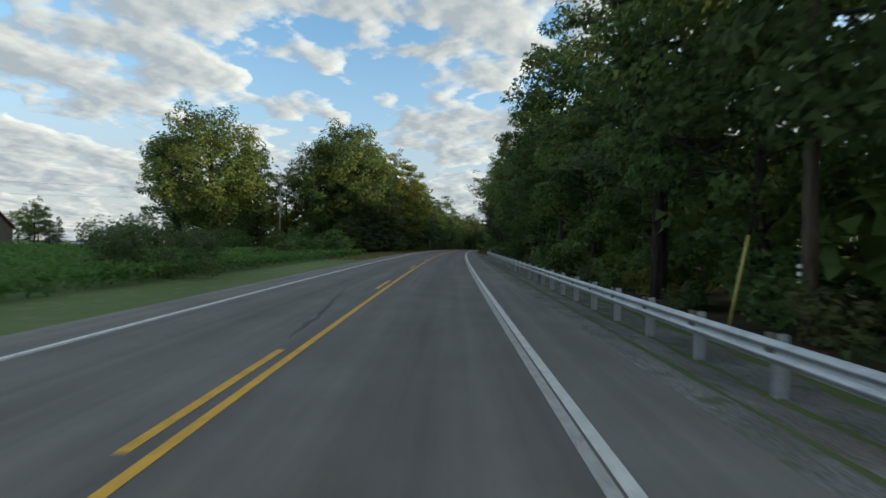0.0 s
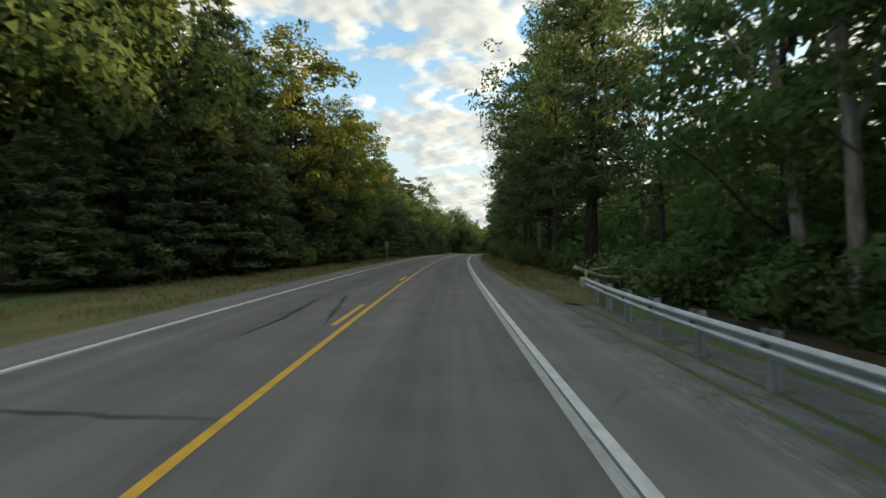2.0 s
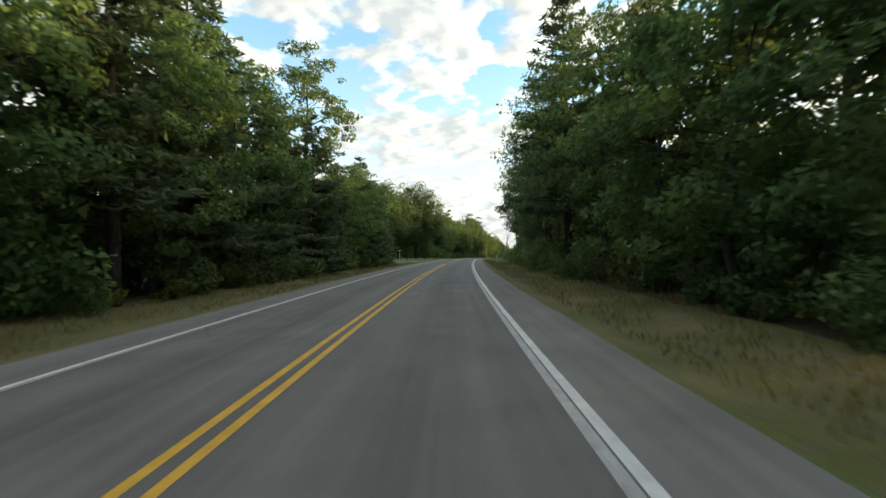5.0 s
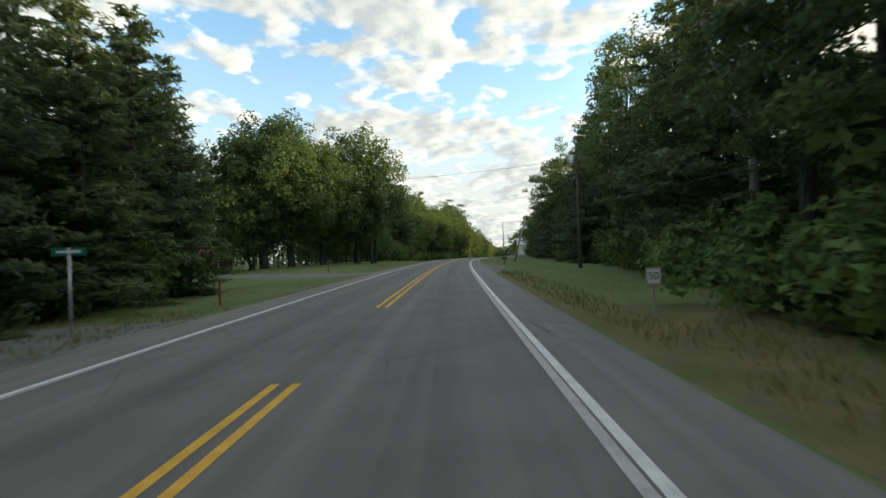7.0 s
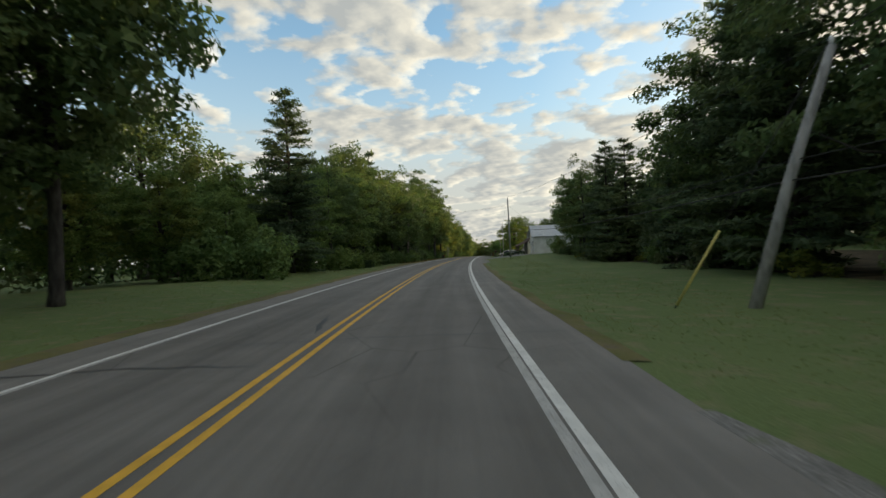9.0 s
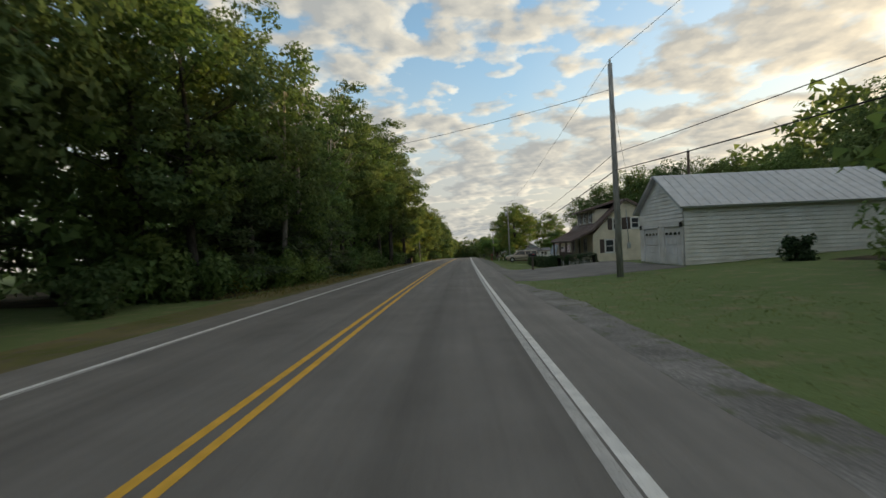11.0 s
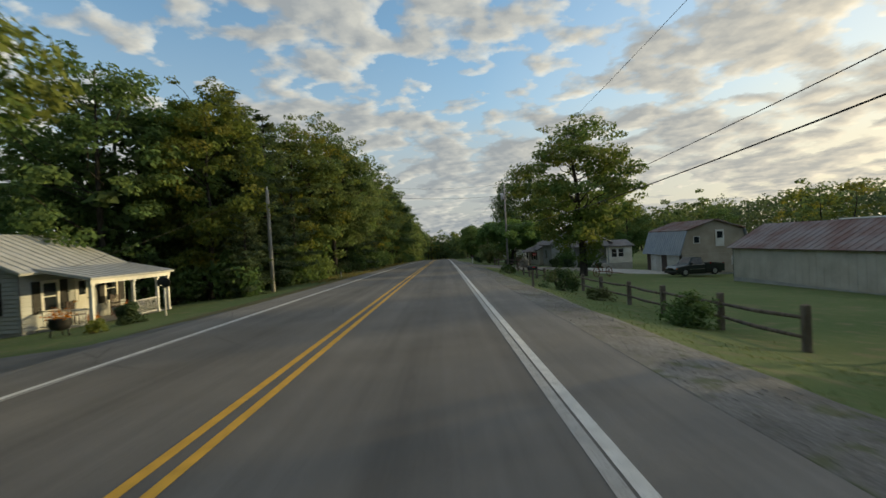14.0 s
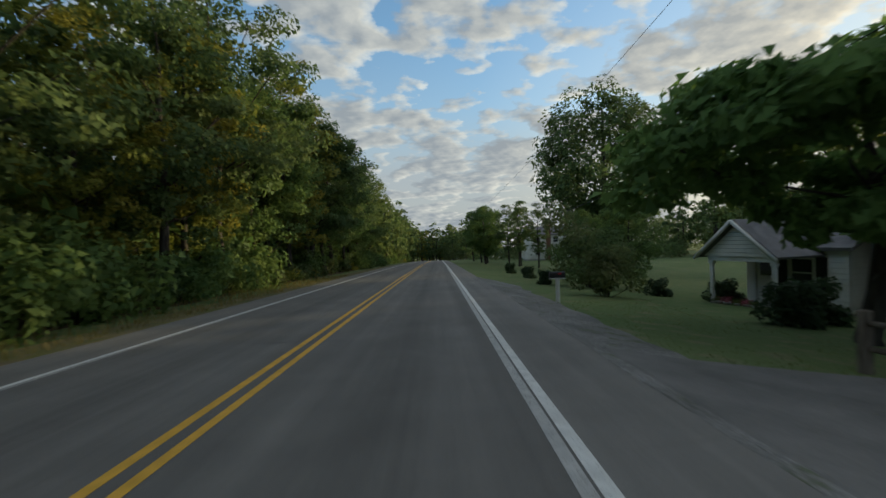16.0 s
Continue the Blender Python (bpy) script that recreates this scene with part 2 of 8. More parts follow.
def paint_mat(name, col, under=(0.20, 0.188, 0.17), keep=0.42):
    m = Mat(name, 0.7, 0, 0.3)
    fine, mid = m.noise(45, 4), m.noise(5, 4)
    c = m.mix(m.ramp(mid, (0.3, (0.72,) * 3), (0.7, (1.0,) * 3)), (0, 0, 0), col)
    w = m.ramp(fine, (keep - 0.1, (0, 0, 0)), (keep, (1, 1, 1)))
    return m.colour(m.mix(w, under, c)).bump(fine, 0.2, 0.003).m


def gravel_mat():
    m = Mat("gravel", 0.95, 0, 0.2)
    v = m.N.new("ShaderNodeTexVoronoi")
    v.inputs["Scale"].default_value = 22
    m.L.new(m.world.outputs["Position"], v.inputs[0])
    mid = m.noise(0.8, 5)
    c = m.mix(m.ramp(mid, (0.35, (0, 0, 0)), (0.65, (1, 1, 1))), (0.19, 0.183, 0.172), (0.31, 0.30, 0.285))
    c = m.mix(0.7, c, m.ramp(v.outputs["Distance"], (0.0, (1.4,) * 3), (0.6, (0.45,) * 3)), "MULTIPLY")
    c = m.mix(m.ramp(m.noise(2.2, 5), (0.56, (0, 0, 0)), (0.66, (0.7,) * 3)), c, (0.09, 0.11, 0.04))
    return m.colour(c).bump(v.outputs["Distance"], -0.6, 0.02).m


def bark_mat(name, a, b):
    m = Mat(name, 0.95, 0, 0.1)
    n = m.noise(9, 6, where=m.co, stretch=(1, 1, 0.18), dist=0.6)
    return m.colour(m.ramp(n, (0.35, a), (0.65, b))).bump(n, 0.8, 0.03).m


M = {
    "meadow": ground_mat(), "forest_floor": floor_mat(), "dry_verge": verge_mat(), "asphalt": asphalt_mat(), "gravel": gravel_mat(),
    "yellow": paint_mat("road_yellow", (0.78, 0.44, 0.06), keep=0.36), "white": paint_mat("road_white", (0.78, 0.77, 0.74), keep=0.40),
    "old_white": paint_mat("road_white_worn", (0.52, 0.51, 0.49), keep=0.45),
    "tar": worn("tar", (0.022, 0.022, 0.024), (0.035, 0.035, 0.036), 6, 0.5),
    "bark": bark_mat("bark", (0.028, 0.025, 0.022), (0.078, 0.07, 0.061)),
    "pale_bark": bark_mat("pale_bark", (0.17, 0.15, 0.13), (0.38, 0.35, 0.31)),
    "oak": leafy("oak_leaves", (0.062, 0.104, 0.046), (0.150, 0.220, 0.090), (0.24, 0.24, 0.085), 0.25),
    "maple": leafy("maple_leaves", (0.074, 0.130, 0.050), (0.170, 0.262, 0.092), (0.25, 0.29, 0.09), 0.3),
    # green leaves with the low sun's gold put into their colour
    "sun_gold": leafy("sun_gold_leaves", (0.095, 0.135, 0.036), (0.22, 0.25, 0.06), (0.30, 0.26, 0.055), 0.6),
    "gold_green": leafy("golden_green_leaves", (0.088, 0.152, 0.046), (0.20, 0.265, 0.080), (0.27, 0.25, 0.066), 0.55),
    "catalpa": leafy("broad_soft_leaves", (0.085, 0.150, 0.050), (0.18, 0.30, 0.10), (0.21, 0.31, 0.10), 0.5),
    "hedge": leafy("hedge_leaves", (0.036, 0.065, 0.036), (0.080, 0.122, 0.060), (0.085, 0.115, 0.074), 0.4),
    "pine": leafy("pine_needles", (0.066, 0.102, 0.060), (0.155, 0.208, 0.112), (0.18, 0.205, 0.10), 0.35),
    "shrub": leafy("shrub_leaves", (0.060, 0.102, 0.042), (0.128, 0.187, 0.077), (0.18, 0.18, 0.095), 0.6),
    "grass": leafy("grass_blades", (0.13, 0.18, 0.065), (0.20, 0.25, 0.09), (0.26, 0.25, 0.12), 0.5),
    "dry_grass": leafy("dry_grass_blades", (0.13, 0.12, 0.05), (0.26, 0.22, 0.11), (0.15, 0.16, 0.05), 0.7),
    "crop": leafy("crop_leaves", (0.09, 0.18, 0.05), (0.17, 0.29, 0.085), (0.20, 0.27, 0.09), 0.5),
    "galv": worn("galvanised_steel", (0.42, 0.44, 0.46), (0.56, 0.58, 0.60), 2, 0.45, 30, 0.75),
    "pole": bark_mat("pole_wood", (0.06, 0.045, 0.035), (0.15, 0.12, 0.095)),
    "grey_pole": bark_mat("grey_pole_wood", (0.20, 0.195, 0.185), (0.37, 0.36, 0.345)),
    "wire": worn("black_wire", (0.015, 0.015, 0.016), (0.03, 0.03, 0.03), 3, 0.6, bump=0),
}


# ---------------------------------------------------------------- building helpers
def mesh_from(name, bm, mat, smooth=False):
    me = bpy.data.meshes.new(name)
    bm.to_mesh(me)
    bm.free()
    for q in (mat if isinstance(mat, (list, tuple)) else [mat]):
        me.materials.append(q)
    if smooth:
        me.polygons.foreach_set("use_smooth", [True] * len(me.polygons))
    return me


def part(name, bm, mat, parent=None, label="", m=None, smooth=False):
    ob = new(name, bm if isinstance(bm, bpy.types.Mesh) else mesh_from(name, bm, mat, smooth))
    if parent:
        ob.parent = parent
    if m is not None:
        ob.matrix_basis = m
    if label:
        tagged(ob, label)
    return ob


def thing(name, label, category, m=None, group=""):
    ob = new(name)
    tagged(ob, label, category, group)
    if m is not None:
        ob.matrix_basis = m
    return ob


def structure(name, bm, mat, label, smooth=False):
    ob = part(name, bm, mat, smooth=smooth)
    return tagged(ob, label, kind="structure")


def box(bm, x0, x1, y0, y1, z0, z1, bevel=0.0, m=None, mat=0):
    vs = [bm.verts.new((x, y, z)) for z in (z0, z1) for y in (y0, y1) for x in (x0, x1)]
    fs = [bm.faces.new([vs[i] for i in q]) for q in ((0, 2, 3, 1), (4, 5, 7, 6), (0, 1, 5, 4), (2, 6, 7, 3), (0, 4, 6, 2), (1, 3, 7, 5))]
    for q in fs:
        q.material_index = mat
    if m is not None:
        bmesh.ops.transform(bm, matrix=m, verts=vs)
    if bevel:
        es = list({e for q in fs for e in q.edges})
        bmesh.ops.bevel(bm, geom=es, offset=bevel, segments=1, affect="EDGES", profile=0.7)
    return bm


def tube(bm, pts, radii, sides=8, caps=True):
    """A round bar through the points, with a radius at each."""
    rings, prev = [], None
    for i, q in enumerate(pts):
        q = Vector(q)
        a, b = Vector(pts[max(i - 1, 0)]), Vector(pts[min(i + 1, len(pts) - 1)])
        d = (b - a).normalized() if (b - a).length else Vector((0, 0, 1))
        if prev is None:
            side = d.orthogonal().normalized()
        else:
            side = (prev - d * prev.dot(d)).normalized()
        prev = side
        up = d.cross(side)
        r = radii[i] if isinstance(radii, (list, tuple)) else radii
        rings.append([bm.verts.new(q + (side * math.cos(2 * math.pi * k / sides) + up * math.sin(2 * math.pi * k / sides)) * r) for k in range(sides)])
    for a, b in zip(rings, rings[1:]):
        for k in range(sides):
            f = bm.faces.new((a[k], a[(k + 1) % sides], b[(k + 1) % sides], b[k]))
            f.smooth = True
    if caps:
        bm.faces.new(list(reversed(rings[0])))
        bm.faces.new(rings[-1])
    return bm


def prism(bm, outline, y0, y1, plane="xz"):
    """An outline in x and z, drawn out along y (or in x and y along z, or y and z along x)."""
    place = {"xz": lambda a, b, c: (a, c, b), "xy": lambda a, b, c: (a, b, c), "yz": lambda a, b, c: (c, a, b)}[plane]
    a = [bm.verts.new(place(p[0], p[1], y0)) for p in outline]
    b = [bm.verts.new(place(p[0], p[1], y1)) for p in outline]
    n = len(outline)
    fs = [bm.faces.new(a), bm.faces.new(list(reversed(b)))]
    for i in range(n):
        fs.append(bm.faces.new((a[i], b[i], b[(i + 1) % n], a[(i + 1) % n])))
    bmesh.ops.recalc_face_normals(bm, faces=fs)
    return bm


def ribbon(bm, rows):
    """A sheet through rows of points."""
    vs = [[bm.verts.new(q) for q in r] for r in rows]
    for a, b in zip(vs, vs[1:]):
        for i in range(len(a) - 1):
            bm.faces.new((a[i], a[i + 1], b[i + 1], b[i]))
    return bm


# ---------------------------------------------------------------- ground and road
EDGE = 5.0


def lie(s, off):
    """Height of the ground against the road's crown; the yards lie lower than the road."""
    a = abs(off)
    if a <= EDGE:
        return -0.07 if a < 4.6 else -0.025
    z = -0.025 - 0.09 * min(1, (a - EDGE) / 1.5)
    if a > 7:
        z += 0.10 * (noise.noise((s * 0.07, off * 0.12, 0)) + 0.2) * min(1, (a - 7) / 4)
    if off > 5.6 and s < 84:
        z -= 0.17 * min(1, (off - 5.6) / 0.7) * min(1, (84 - s) / 8)
    if off > 0:
        fall = float(np.interp(s, (300, 312, 336, 343, 380, 400, 436, 444, 480, 520, 560), (0, -0.055, -0.055, 0.035, 0.022, 0.055, 0.055, 0.085, 0.085, 0.03, 0.0)))
        # the yard beyond the fence lies in a hollow below the road
        z -= 0.75 * float(np.interp(s, (354, 368, 386, 396, 434, 442), (0, 0.35, 0.35, 1, 1, 0))) * min(1.0, max(0.0, (off - 6.2) / 4.0))
    else:
        fall = float(np.interp(s, (195, 215, 235, 250, 375, 392, 425, 440), (0, 0.015, 0.015, 0, 0, 0.08, 0.08, 0)))
        # a low rise under the tall oaks, falling away behind them
        z += 0.5 * float(np.interp(s, (232, 248, 285, 302), (0, 1, 1, 0))) * float(np.interp(a, (5, 12, 21, 31), (0, 1, 1, -0.6)))
    z -= fall * (min(a, 32) - 5)
    if a > 60:
        z += 0.012 * (a - 60)
    return z


def ground():
    cols = [-600, -400, -280, -200, -150, -110, -80, -60, -48, -38, -30, -25, -21, -18, -15.5, -13.5, -12, -10.5, -9, -8, -7, -6.2, -5.6, -5.1, -4.9, 0]
    cols = cols + [-c for c in reversed(cols[:-1])]
    ss = list(range(-115, -40, 15)) + list(range(-40, 620, 3)) + list(range(620, 1450, 40))
    bm = bmesh.new()
    ribbon(bm, [[P(s, c, lie(s, c)) for c in cols] for s in ss])
    for f in bm.faces:
        f.smooth = True
    structure("ground", bm, M["meadow"], "short green and straw-coloured grass beside the road", True)


def strip(bm, s0, s1, a, b, z, step=3.0, wob=0.0, thick=0.0):
    """A band along the road between two offsets (numbers, or functions of s)."""
    n = max(1, int(math.ceil((s1 - s0) / step)))
    rows = []
    for i in range(n + 1):
        s = s0 + (s1 - s0) * i / n
        p, q = (a(s) if callable(a) else a), (b(s) if callable(b) else b)
        if wob:
            p += 0.25 * wob * noise.noise((s * 0.9, p, 3.0))
            q += wob * noise.noise((s * 0.9, q, 7.0))
        zz = lambda o: z + (lie(s, o) if z > 0.01 else 0)
        if z > 0.01:
            # the rims dip under what lies beside them
            row = [P(s, p + (q - p) * k, zz(p + (q - p) * k) - (0.05 if k in (0, 1) else 0)) for k in (0, 0.06, 0.2, 0.4, 0.6, 0.8, 0.94, 1)]
        else:
            row = [P(s, o, zz(o)) for o in (p, (p + q) / 2, q)]
        if thick:
            row = [P(s, p, zz(p) - thick)] + row + [P(s, q, zz(q) - thick)]
        rows.append(row)
    return ribbon(bm, rows)


def road():
    bm = bmesh.new()
    ss = list(range(-110, -40, 10)) + list(range(-40, 620, 2)) + list(range(620, 1400, 20))
    rows = []
    for s in ss:
        w = 0.07 * noise.noise((s * 0.45, 0, 1)) + 0.05 * noise.noise((s * 2.1, 0, 2))
        x = 0.07 * noise.noise((s * 0.45, 9, 1)) + 0.05 * noise.noise((s * 2.1, 9, 2))
        rows.append([P(s, -EDGE + w - 0.06, -0.12), P(s, -EDGE + w, -0.01), P(s, -LANE, 0), P(s, 0, 0.0), P(s, LANE, 0), P(s, EDGE + x, -0.01), P(s, EDGE + x + 0.06, -0.12)])
    ribbon(bm, rows)
    lanes = bm.loops.layers.uv.new("lanes")
    k = 0
    for f in bm.faces:
        i, j = divmod(k, 6)
        k += 1
        for lp in f.loops:
            d = P(ss[i], 0)
            q = lp.vert.co - d
            h = heading(ss[i])
            lp[lanes].uv = ((q.x * math.cos(h) - q.y * math.sin(h)) / 5.0, (ss[i] + q.x * math.sin(h) + q.y * math.cos(h)) / 5.0)
    structure("road", bm, M["asphalt"], "worn grey asphalt two-lane road with sealed cracks")

    def line(name, s0, s1, a, b, mat, label, z=0.004):
        structure(name, strip(bmesh.new(), s0, s1, a, b, z, 2.0, 0.008), M[mat], label)
    line("trim_edge_line", -60, 900, LANE - 0.02, LANE + 0.11, "white", "solid white painted edge line, slightly worn")
    line("trim_rumble_line", -60, 900, LANE - 0.17, LANE - 0.05, "old_white", "worn grey-white painted stripe beside the edge line")
    line("trim_edge_line", -60, 900, -LANE - 0.10, -LANE + 0.02, "white", "solid white painted edge line, slightly worn")
    line("trim_rumble_line", -60, 900, -LANE + 0.05, -LANE + 0.10, "old_white", "worn grey-white painted stripe beside the edge line")
    for s0, s1 in ((-60, 198.5), (206.5, 900)):
        line("trim_centre_line", s0, s1, 0.08, 0.20, "yellow", "solid yellow painted centre line")
    for s0, s1 in ((111.5, 198.5), (206.5, 900)):
        line("trim_centre_line", s0, s1, -0.20, -0.08, "yellow", "solid yellow painted centre line")
    for i in range(-3, 8):
        s = DASH + 12.22 * i
        line("trim_centre_dash", s, s + 3.4, -0.20, -0.08, "yellow", "short yellow painted centre dash")


DASH = 15.75
ground()
road()


# ---------------------------------------------------------------- plants
def leaves(name, c, n, size, mat, rng, slim=0.55, droop=0.0):
    """Many small leaf blades in one mesh: centres, normals, lengths."""
    k = len(c)
    n = n / np.maximum(np.linalg.norm(n, axis=1, keepdims=True), 1e-6)
    r = rng.normal(size=(k, 3))
    r[:, 2] -= droop
    a = r - n * np.sum(r * n, axis=1, keepdims=True)
    a /= np.maximum(np.linalg.norm(a, axis=1, keepdims=True), 1e-6)
    b = np.cross(n, a)
    size = size[:, None]
    # one blade: stalk, and a broad far end
    v = np.empty((k, 3, 3))
    skew = rng.uniform(-0.25, 0.25, (k, 1))
    v[:, 0] = c - a * size * 0.5
    v[:, 1] = c + a * size * (0.5 + skew) + b * size * 0.5 * slim
    v[:, 2] = c + a * size * (0.5 - skew) - b * size * 0.5 * slim
    me = bpy.data.meshes.new(name)
    me.vertices.add(3 * k)
    me.vertices.foreach_set("co", v.reshape(-1))
    me.loops.add(3 * k)
    me.loops.foreach_set("vertex_index", np.arange(3 * k, dtype=np.int32))
    me.polygons.add(k)
    me.polygons.foreach_set("loop_start", np.arange(0, 3 * k, 3, dtype=np.int32))
    me.polygons.foreach_set("loop_total", np.full(k, 3, dtype=np.int32))
    me.materials.append(mat)
    me.update(calc_edges=True)
    return me


def limb(bm, a, b, r0, r1, rng, sag=0.08, n=4, sides=5):
    a, b = np.array(a, float), np.array(b, float)
    d = np.linalg.norm(b - a)
    pts = [a + (b - a) * i / n + (rng.normal(size=3) * sag * d * 0.5 if 0 < i < n else 0) for i in range(n + 1)]
    tube(bm, pts, [r0 + (r1 - r0) * i / n for i in range(n + 1)], sides)


def broadleaf(seed, height, spread, base, count, leaf, clumps, kind="oak", bark="bark", lean=0.0, trunk=0.2, flat=0.52, thin=False, stems=0):
    """Meshes of a broad-leaved tree: trunk with limbs, and crown."""
    rng = np.random.default_rng(seed)
    bm = bmesh.new()
    top = np.array([lean * height, 0.0, height * 0.9])
    pts = [np.array([0, 0, -0.3])] + [np.array([lean * height * q * q, 0, height * 0.9 * q]) + np.append(rng.normal(size=2) * 0.12, 0) for q in (0.03, 0.2, 0.4, 0.6, 0.8, 1.0)]
    tube(bm, pts, [trunk * 1.5, trunk * 1.15, trunk, trunk * 0.85, trunk * 0.62, trunk * 0.35, 0.03], 9)
    for k in range(stems):
        a = 2 * math.pi * k / stems + 0.5
        e = np.array([math.cos(a), math.sin(a), 0])
        tube(bm, [e * 0.12 - np.array([0, 0, 0.3]), e * 0.3 + np.array([0, 0, 0.8]), e * 0.75 + np.array([0, 0, 2.4]), e * spread * 0.4 + np.array([0, 0, height * 0.7])], [trunk * 0.8, trunk * 0.62, trunk * 0.5, 0.03], 8)
    mid, half = (height + base) / 2, (height - base) / 2
    d = rng.normal(size=(clumps, 3))
    d /= np.linalg.norm(d, axis=1, keepdims=True)
    rad = rng.uniform(0.35, 1.0, clumps) ** 0.55
    rad *= 1 + 0.28 * np.array([noise.noise((q[0] * 1.7 + seed, q[1] * 1.7, q[2] * 1.7)) for q in d])
    shape = np.where(d[:, 2] > 0, 1 - 0.25 * d[:, 2] ** 2, 1 - 0.35 * d[:, 2] ** 2)
    c = np.stack([d[:, 0] * rad * spread * shape, d[:, 1] * rad * spread * shape, mid + d[:, 2] * rad * half], 1)
    c[:, 0] += lean * np.maximum(c[:, 2], 0) ** 2 / height
    cr = rng.uniform(0.45, 1.15, clumps) * spread * 0.205
    for i in rng.permutation(clumps)[:4 if thin else max(9, clumps // 8)]:
        z = max(base * 0.6, min(height * 0.82, c[i][2] - rng.uniform(0.3, 0.9) * np.hypot(*(c[i][:2]))))
        q = z / (height * 0.9)
        limb(bm, (lean * height * q * q, 0, z), c[i], trunk * 0.42 * (1.1 - q), 0.018, rng, n=2 if thin else 3, sides=4)
    w = cr ** 2
    own = rng.choice(clumps, count, p=w / w.sum())
    e = rng.normal(size=(count, 3))
    e /= np.linalg.norm(e, axis=1, keepdims=True)
    rr = rng.uniform(0.25, 1.0, count) ** 0.5
    p = c[own] + e * (rr * cr[own])[:, None] * np.array([1, 1, flat])
    out = p - np.array([lean * height * 0.4, 0, mid - half * 0.3])
    out /= np.maximum(np.linalg.norm(out, axis=1, keepdims=True), 1e-6)
    n = out * 0.55 + e * 0.5 + rng.normal(size=(count, 3)) * 0.55 + np.array([0, 0, 0.45])
    me = leaves(kind + "_crown", p, n, rng.uniform(0.65, 1.35, count) * leaf, M[kind], rng, 0.88, 0.5)
    return mesh_from("trunk", bm, M[bark], True), me


def conifer(seed, height, spread, base, step, leaf, per=7, kind="pine", bark="bark", ragged=0.35):
    """Meshes of a needle tree with tiers of drooping boughs."""
    rng = np.random.default_rng(seed)
    bm = bmesh.new()
    tube(bm, [(0, 0, -0.3), (0.03, 0, height * 0.3), (-0.03, 0.03, height * 0.65), (0, 0, height)], [height * 0.0155, height * 0.012, height * 0.008, 0.015], 8)
    C, Nn, Sz = [], [], []
    z = base * 0.55
    while z < height - 0.2:
        q = max(0.0, (z - base) / (height - base))
        dead = z < base
        for _ in range(2 if dead else rng.integers(4, 7)):
            a = rng.uniform(0, 2 * math.pi)
            r = spread * (1 - q) ** 0.62 * rng.uniform(1 - ragged, 1.1) + 0.25
            if dead:
                r *= rng.uniform(0.3, 0.6)
            rise = rng.uniform(-0.18, 0.12) + 0.35 * q
            tip = np.array([math.cos(a) * r, math.sin(a) * r, z + r * rise])
            z0 = z - 0.1
            limb(bm, (0, 0, z0), tip, 0.02 + 0.012 * r, 0.006, rng, 0.04, 2, 3)
            if dead and rng.random() < 0.7:
                continue
            k = max(3, int(per * r / step * 0.5))
            for f in rng.uniform(0.22, 1.0, k):
                o = np.array([0, 0, z0]) * (1 - f) + tip * f
                side = np.array([-math.sin(a), math.cos(a), 0]) * rng.choice((-1, 1)) * rng.uniform(0.05, 0.36) * r * (1.15 - f)
                for _ in range(3):
                    C.append(o + side + rng.normal(size=3) * np.array([0.14, 0.14, 0.07]))
                    Nn.append(np.array([math.cos(a) * 0.25, math.sin(a) * 0.25, 1.0]) + rng.normal(size=3) * 0.45)
                    Sz.append(leaf * rng.uniform(0.6, 1.3))
        z += step * rng.uniform(0.7, 1.3)
    me = leaves(kind + "_boughs", np.array(C), np.array(Nn), np.array(Sz), M[kind], rng, 0.34, 0.25)
    return mesh_from("trunk", bm, M[bark], True), me


def bush(seed, width, height, count, leaf, kind="shrub"):
    rng = np.random.default_rng(seed)
    bm = bmesh.new()
    cl = 16
    c = np.stack([rng.normal(size=cl) * width * 0.26, rng.normal(size=cl) * width * 0.26, rng.uniform(0.12, 0.75, cl) * height], 1)
    cr = rng.uniform(0.55, 1.1, cl) * min(width, height) * 0.3
    for i in range(cl):
        limb(bm, (rng.normal() * 0.12, rng.normal() * 0.12, -0.1), c[i], 0.022, 0.006, rng, 0.08, 2, 3)
    own = rng.integers(0, cl, count)
    e = rng.normal(size=(count, 3))
    e /= np.linalg.norm(e, axis=1, keepdims=True)
    p = c[own] + e * (rng.uniform(0.2, 1, count) ** 0.5 * cr[own])[:, None]
    p[:, 2] = np.abs(p[:, 2])
    n = e + rng.normal(size=(count, 3)) * 0.6 + np.array([0, 0, 0.5])
    return mesh_from("stem", bm, M["bark"], True), leaves(kind + "_foliage", p, n, rng.uniform(0.6, 1.4, count) * leaf, M[kind], rng, 0.85, 0.3)


def plant(name, meshes, label, category, group):
    ob = thing(name, label, category, group=group)
    part("trunk" if "tree" in name else "stem", meshes[0], None, ob)
    part("crown" if "tree" in name else "foliage", meshes[1], None, ob)
    return ob


KIND = {}


def kind(key, name, meshes, label, category, group):
    """Keep the first plant of a kind; the first place asked for takes it, later ones take copies."""
    KIND[key] = [plant(name, meshes, label, category, group), False]


def put(key, s, off, scale=1.0, turn=None, dz=-0.05, rng=random):
    ob, used = KIND[key.replace("_in", "")]
    t = rng.uniform(0, 360) if turn is None else turn
    m = at(s, off, dz, t)
    if key.endswith("_far") or key.endswith("_in"):
        k = key.replace("_in", "")
        GROVE.append((k, m @ Matrix.Diagonal((scale, scale, scale, 1)), s, off))
        return None
    sc = Matrix.Diagonal((scale * rng.uniform(0.9, 1.1), scale * rng.uniform(0.9, 1.1), scale, 1))
    if used:
        c = copy_thing(ob, m)
        c.matrix_basis = m @ sc
        return c
    ob.matrix_basis = m @ sc
    KIND[key][1] = True
    return ob


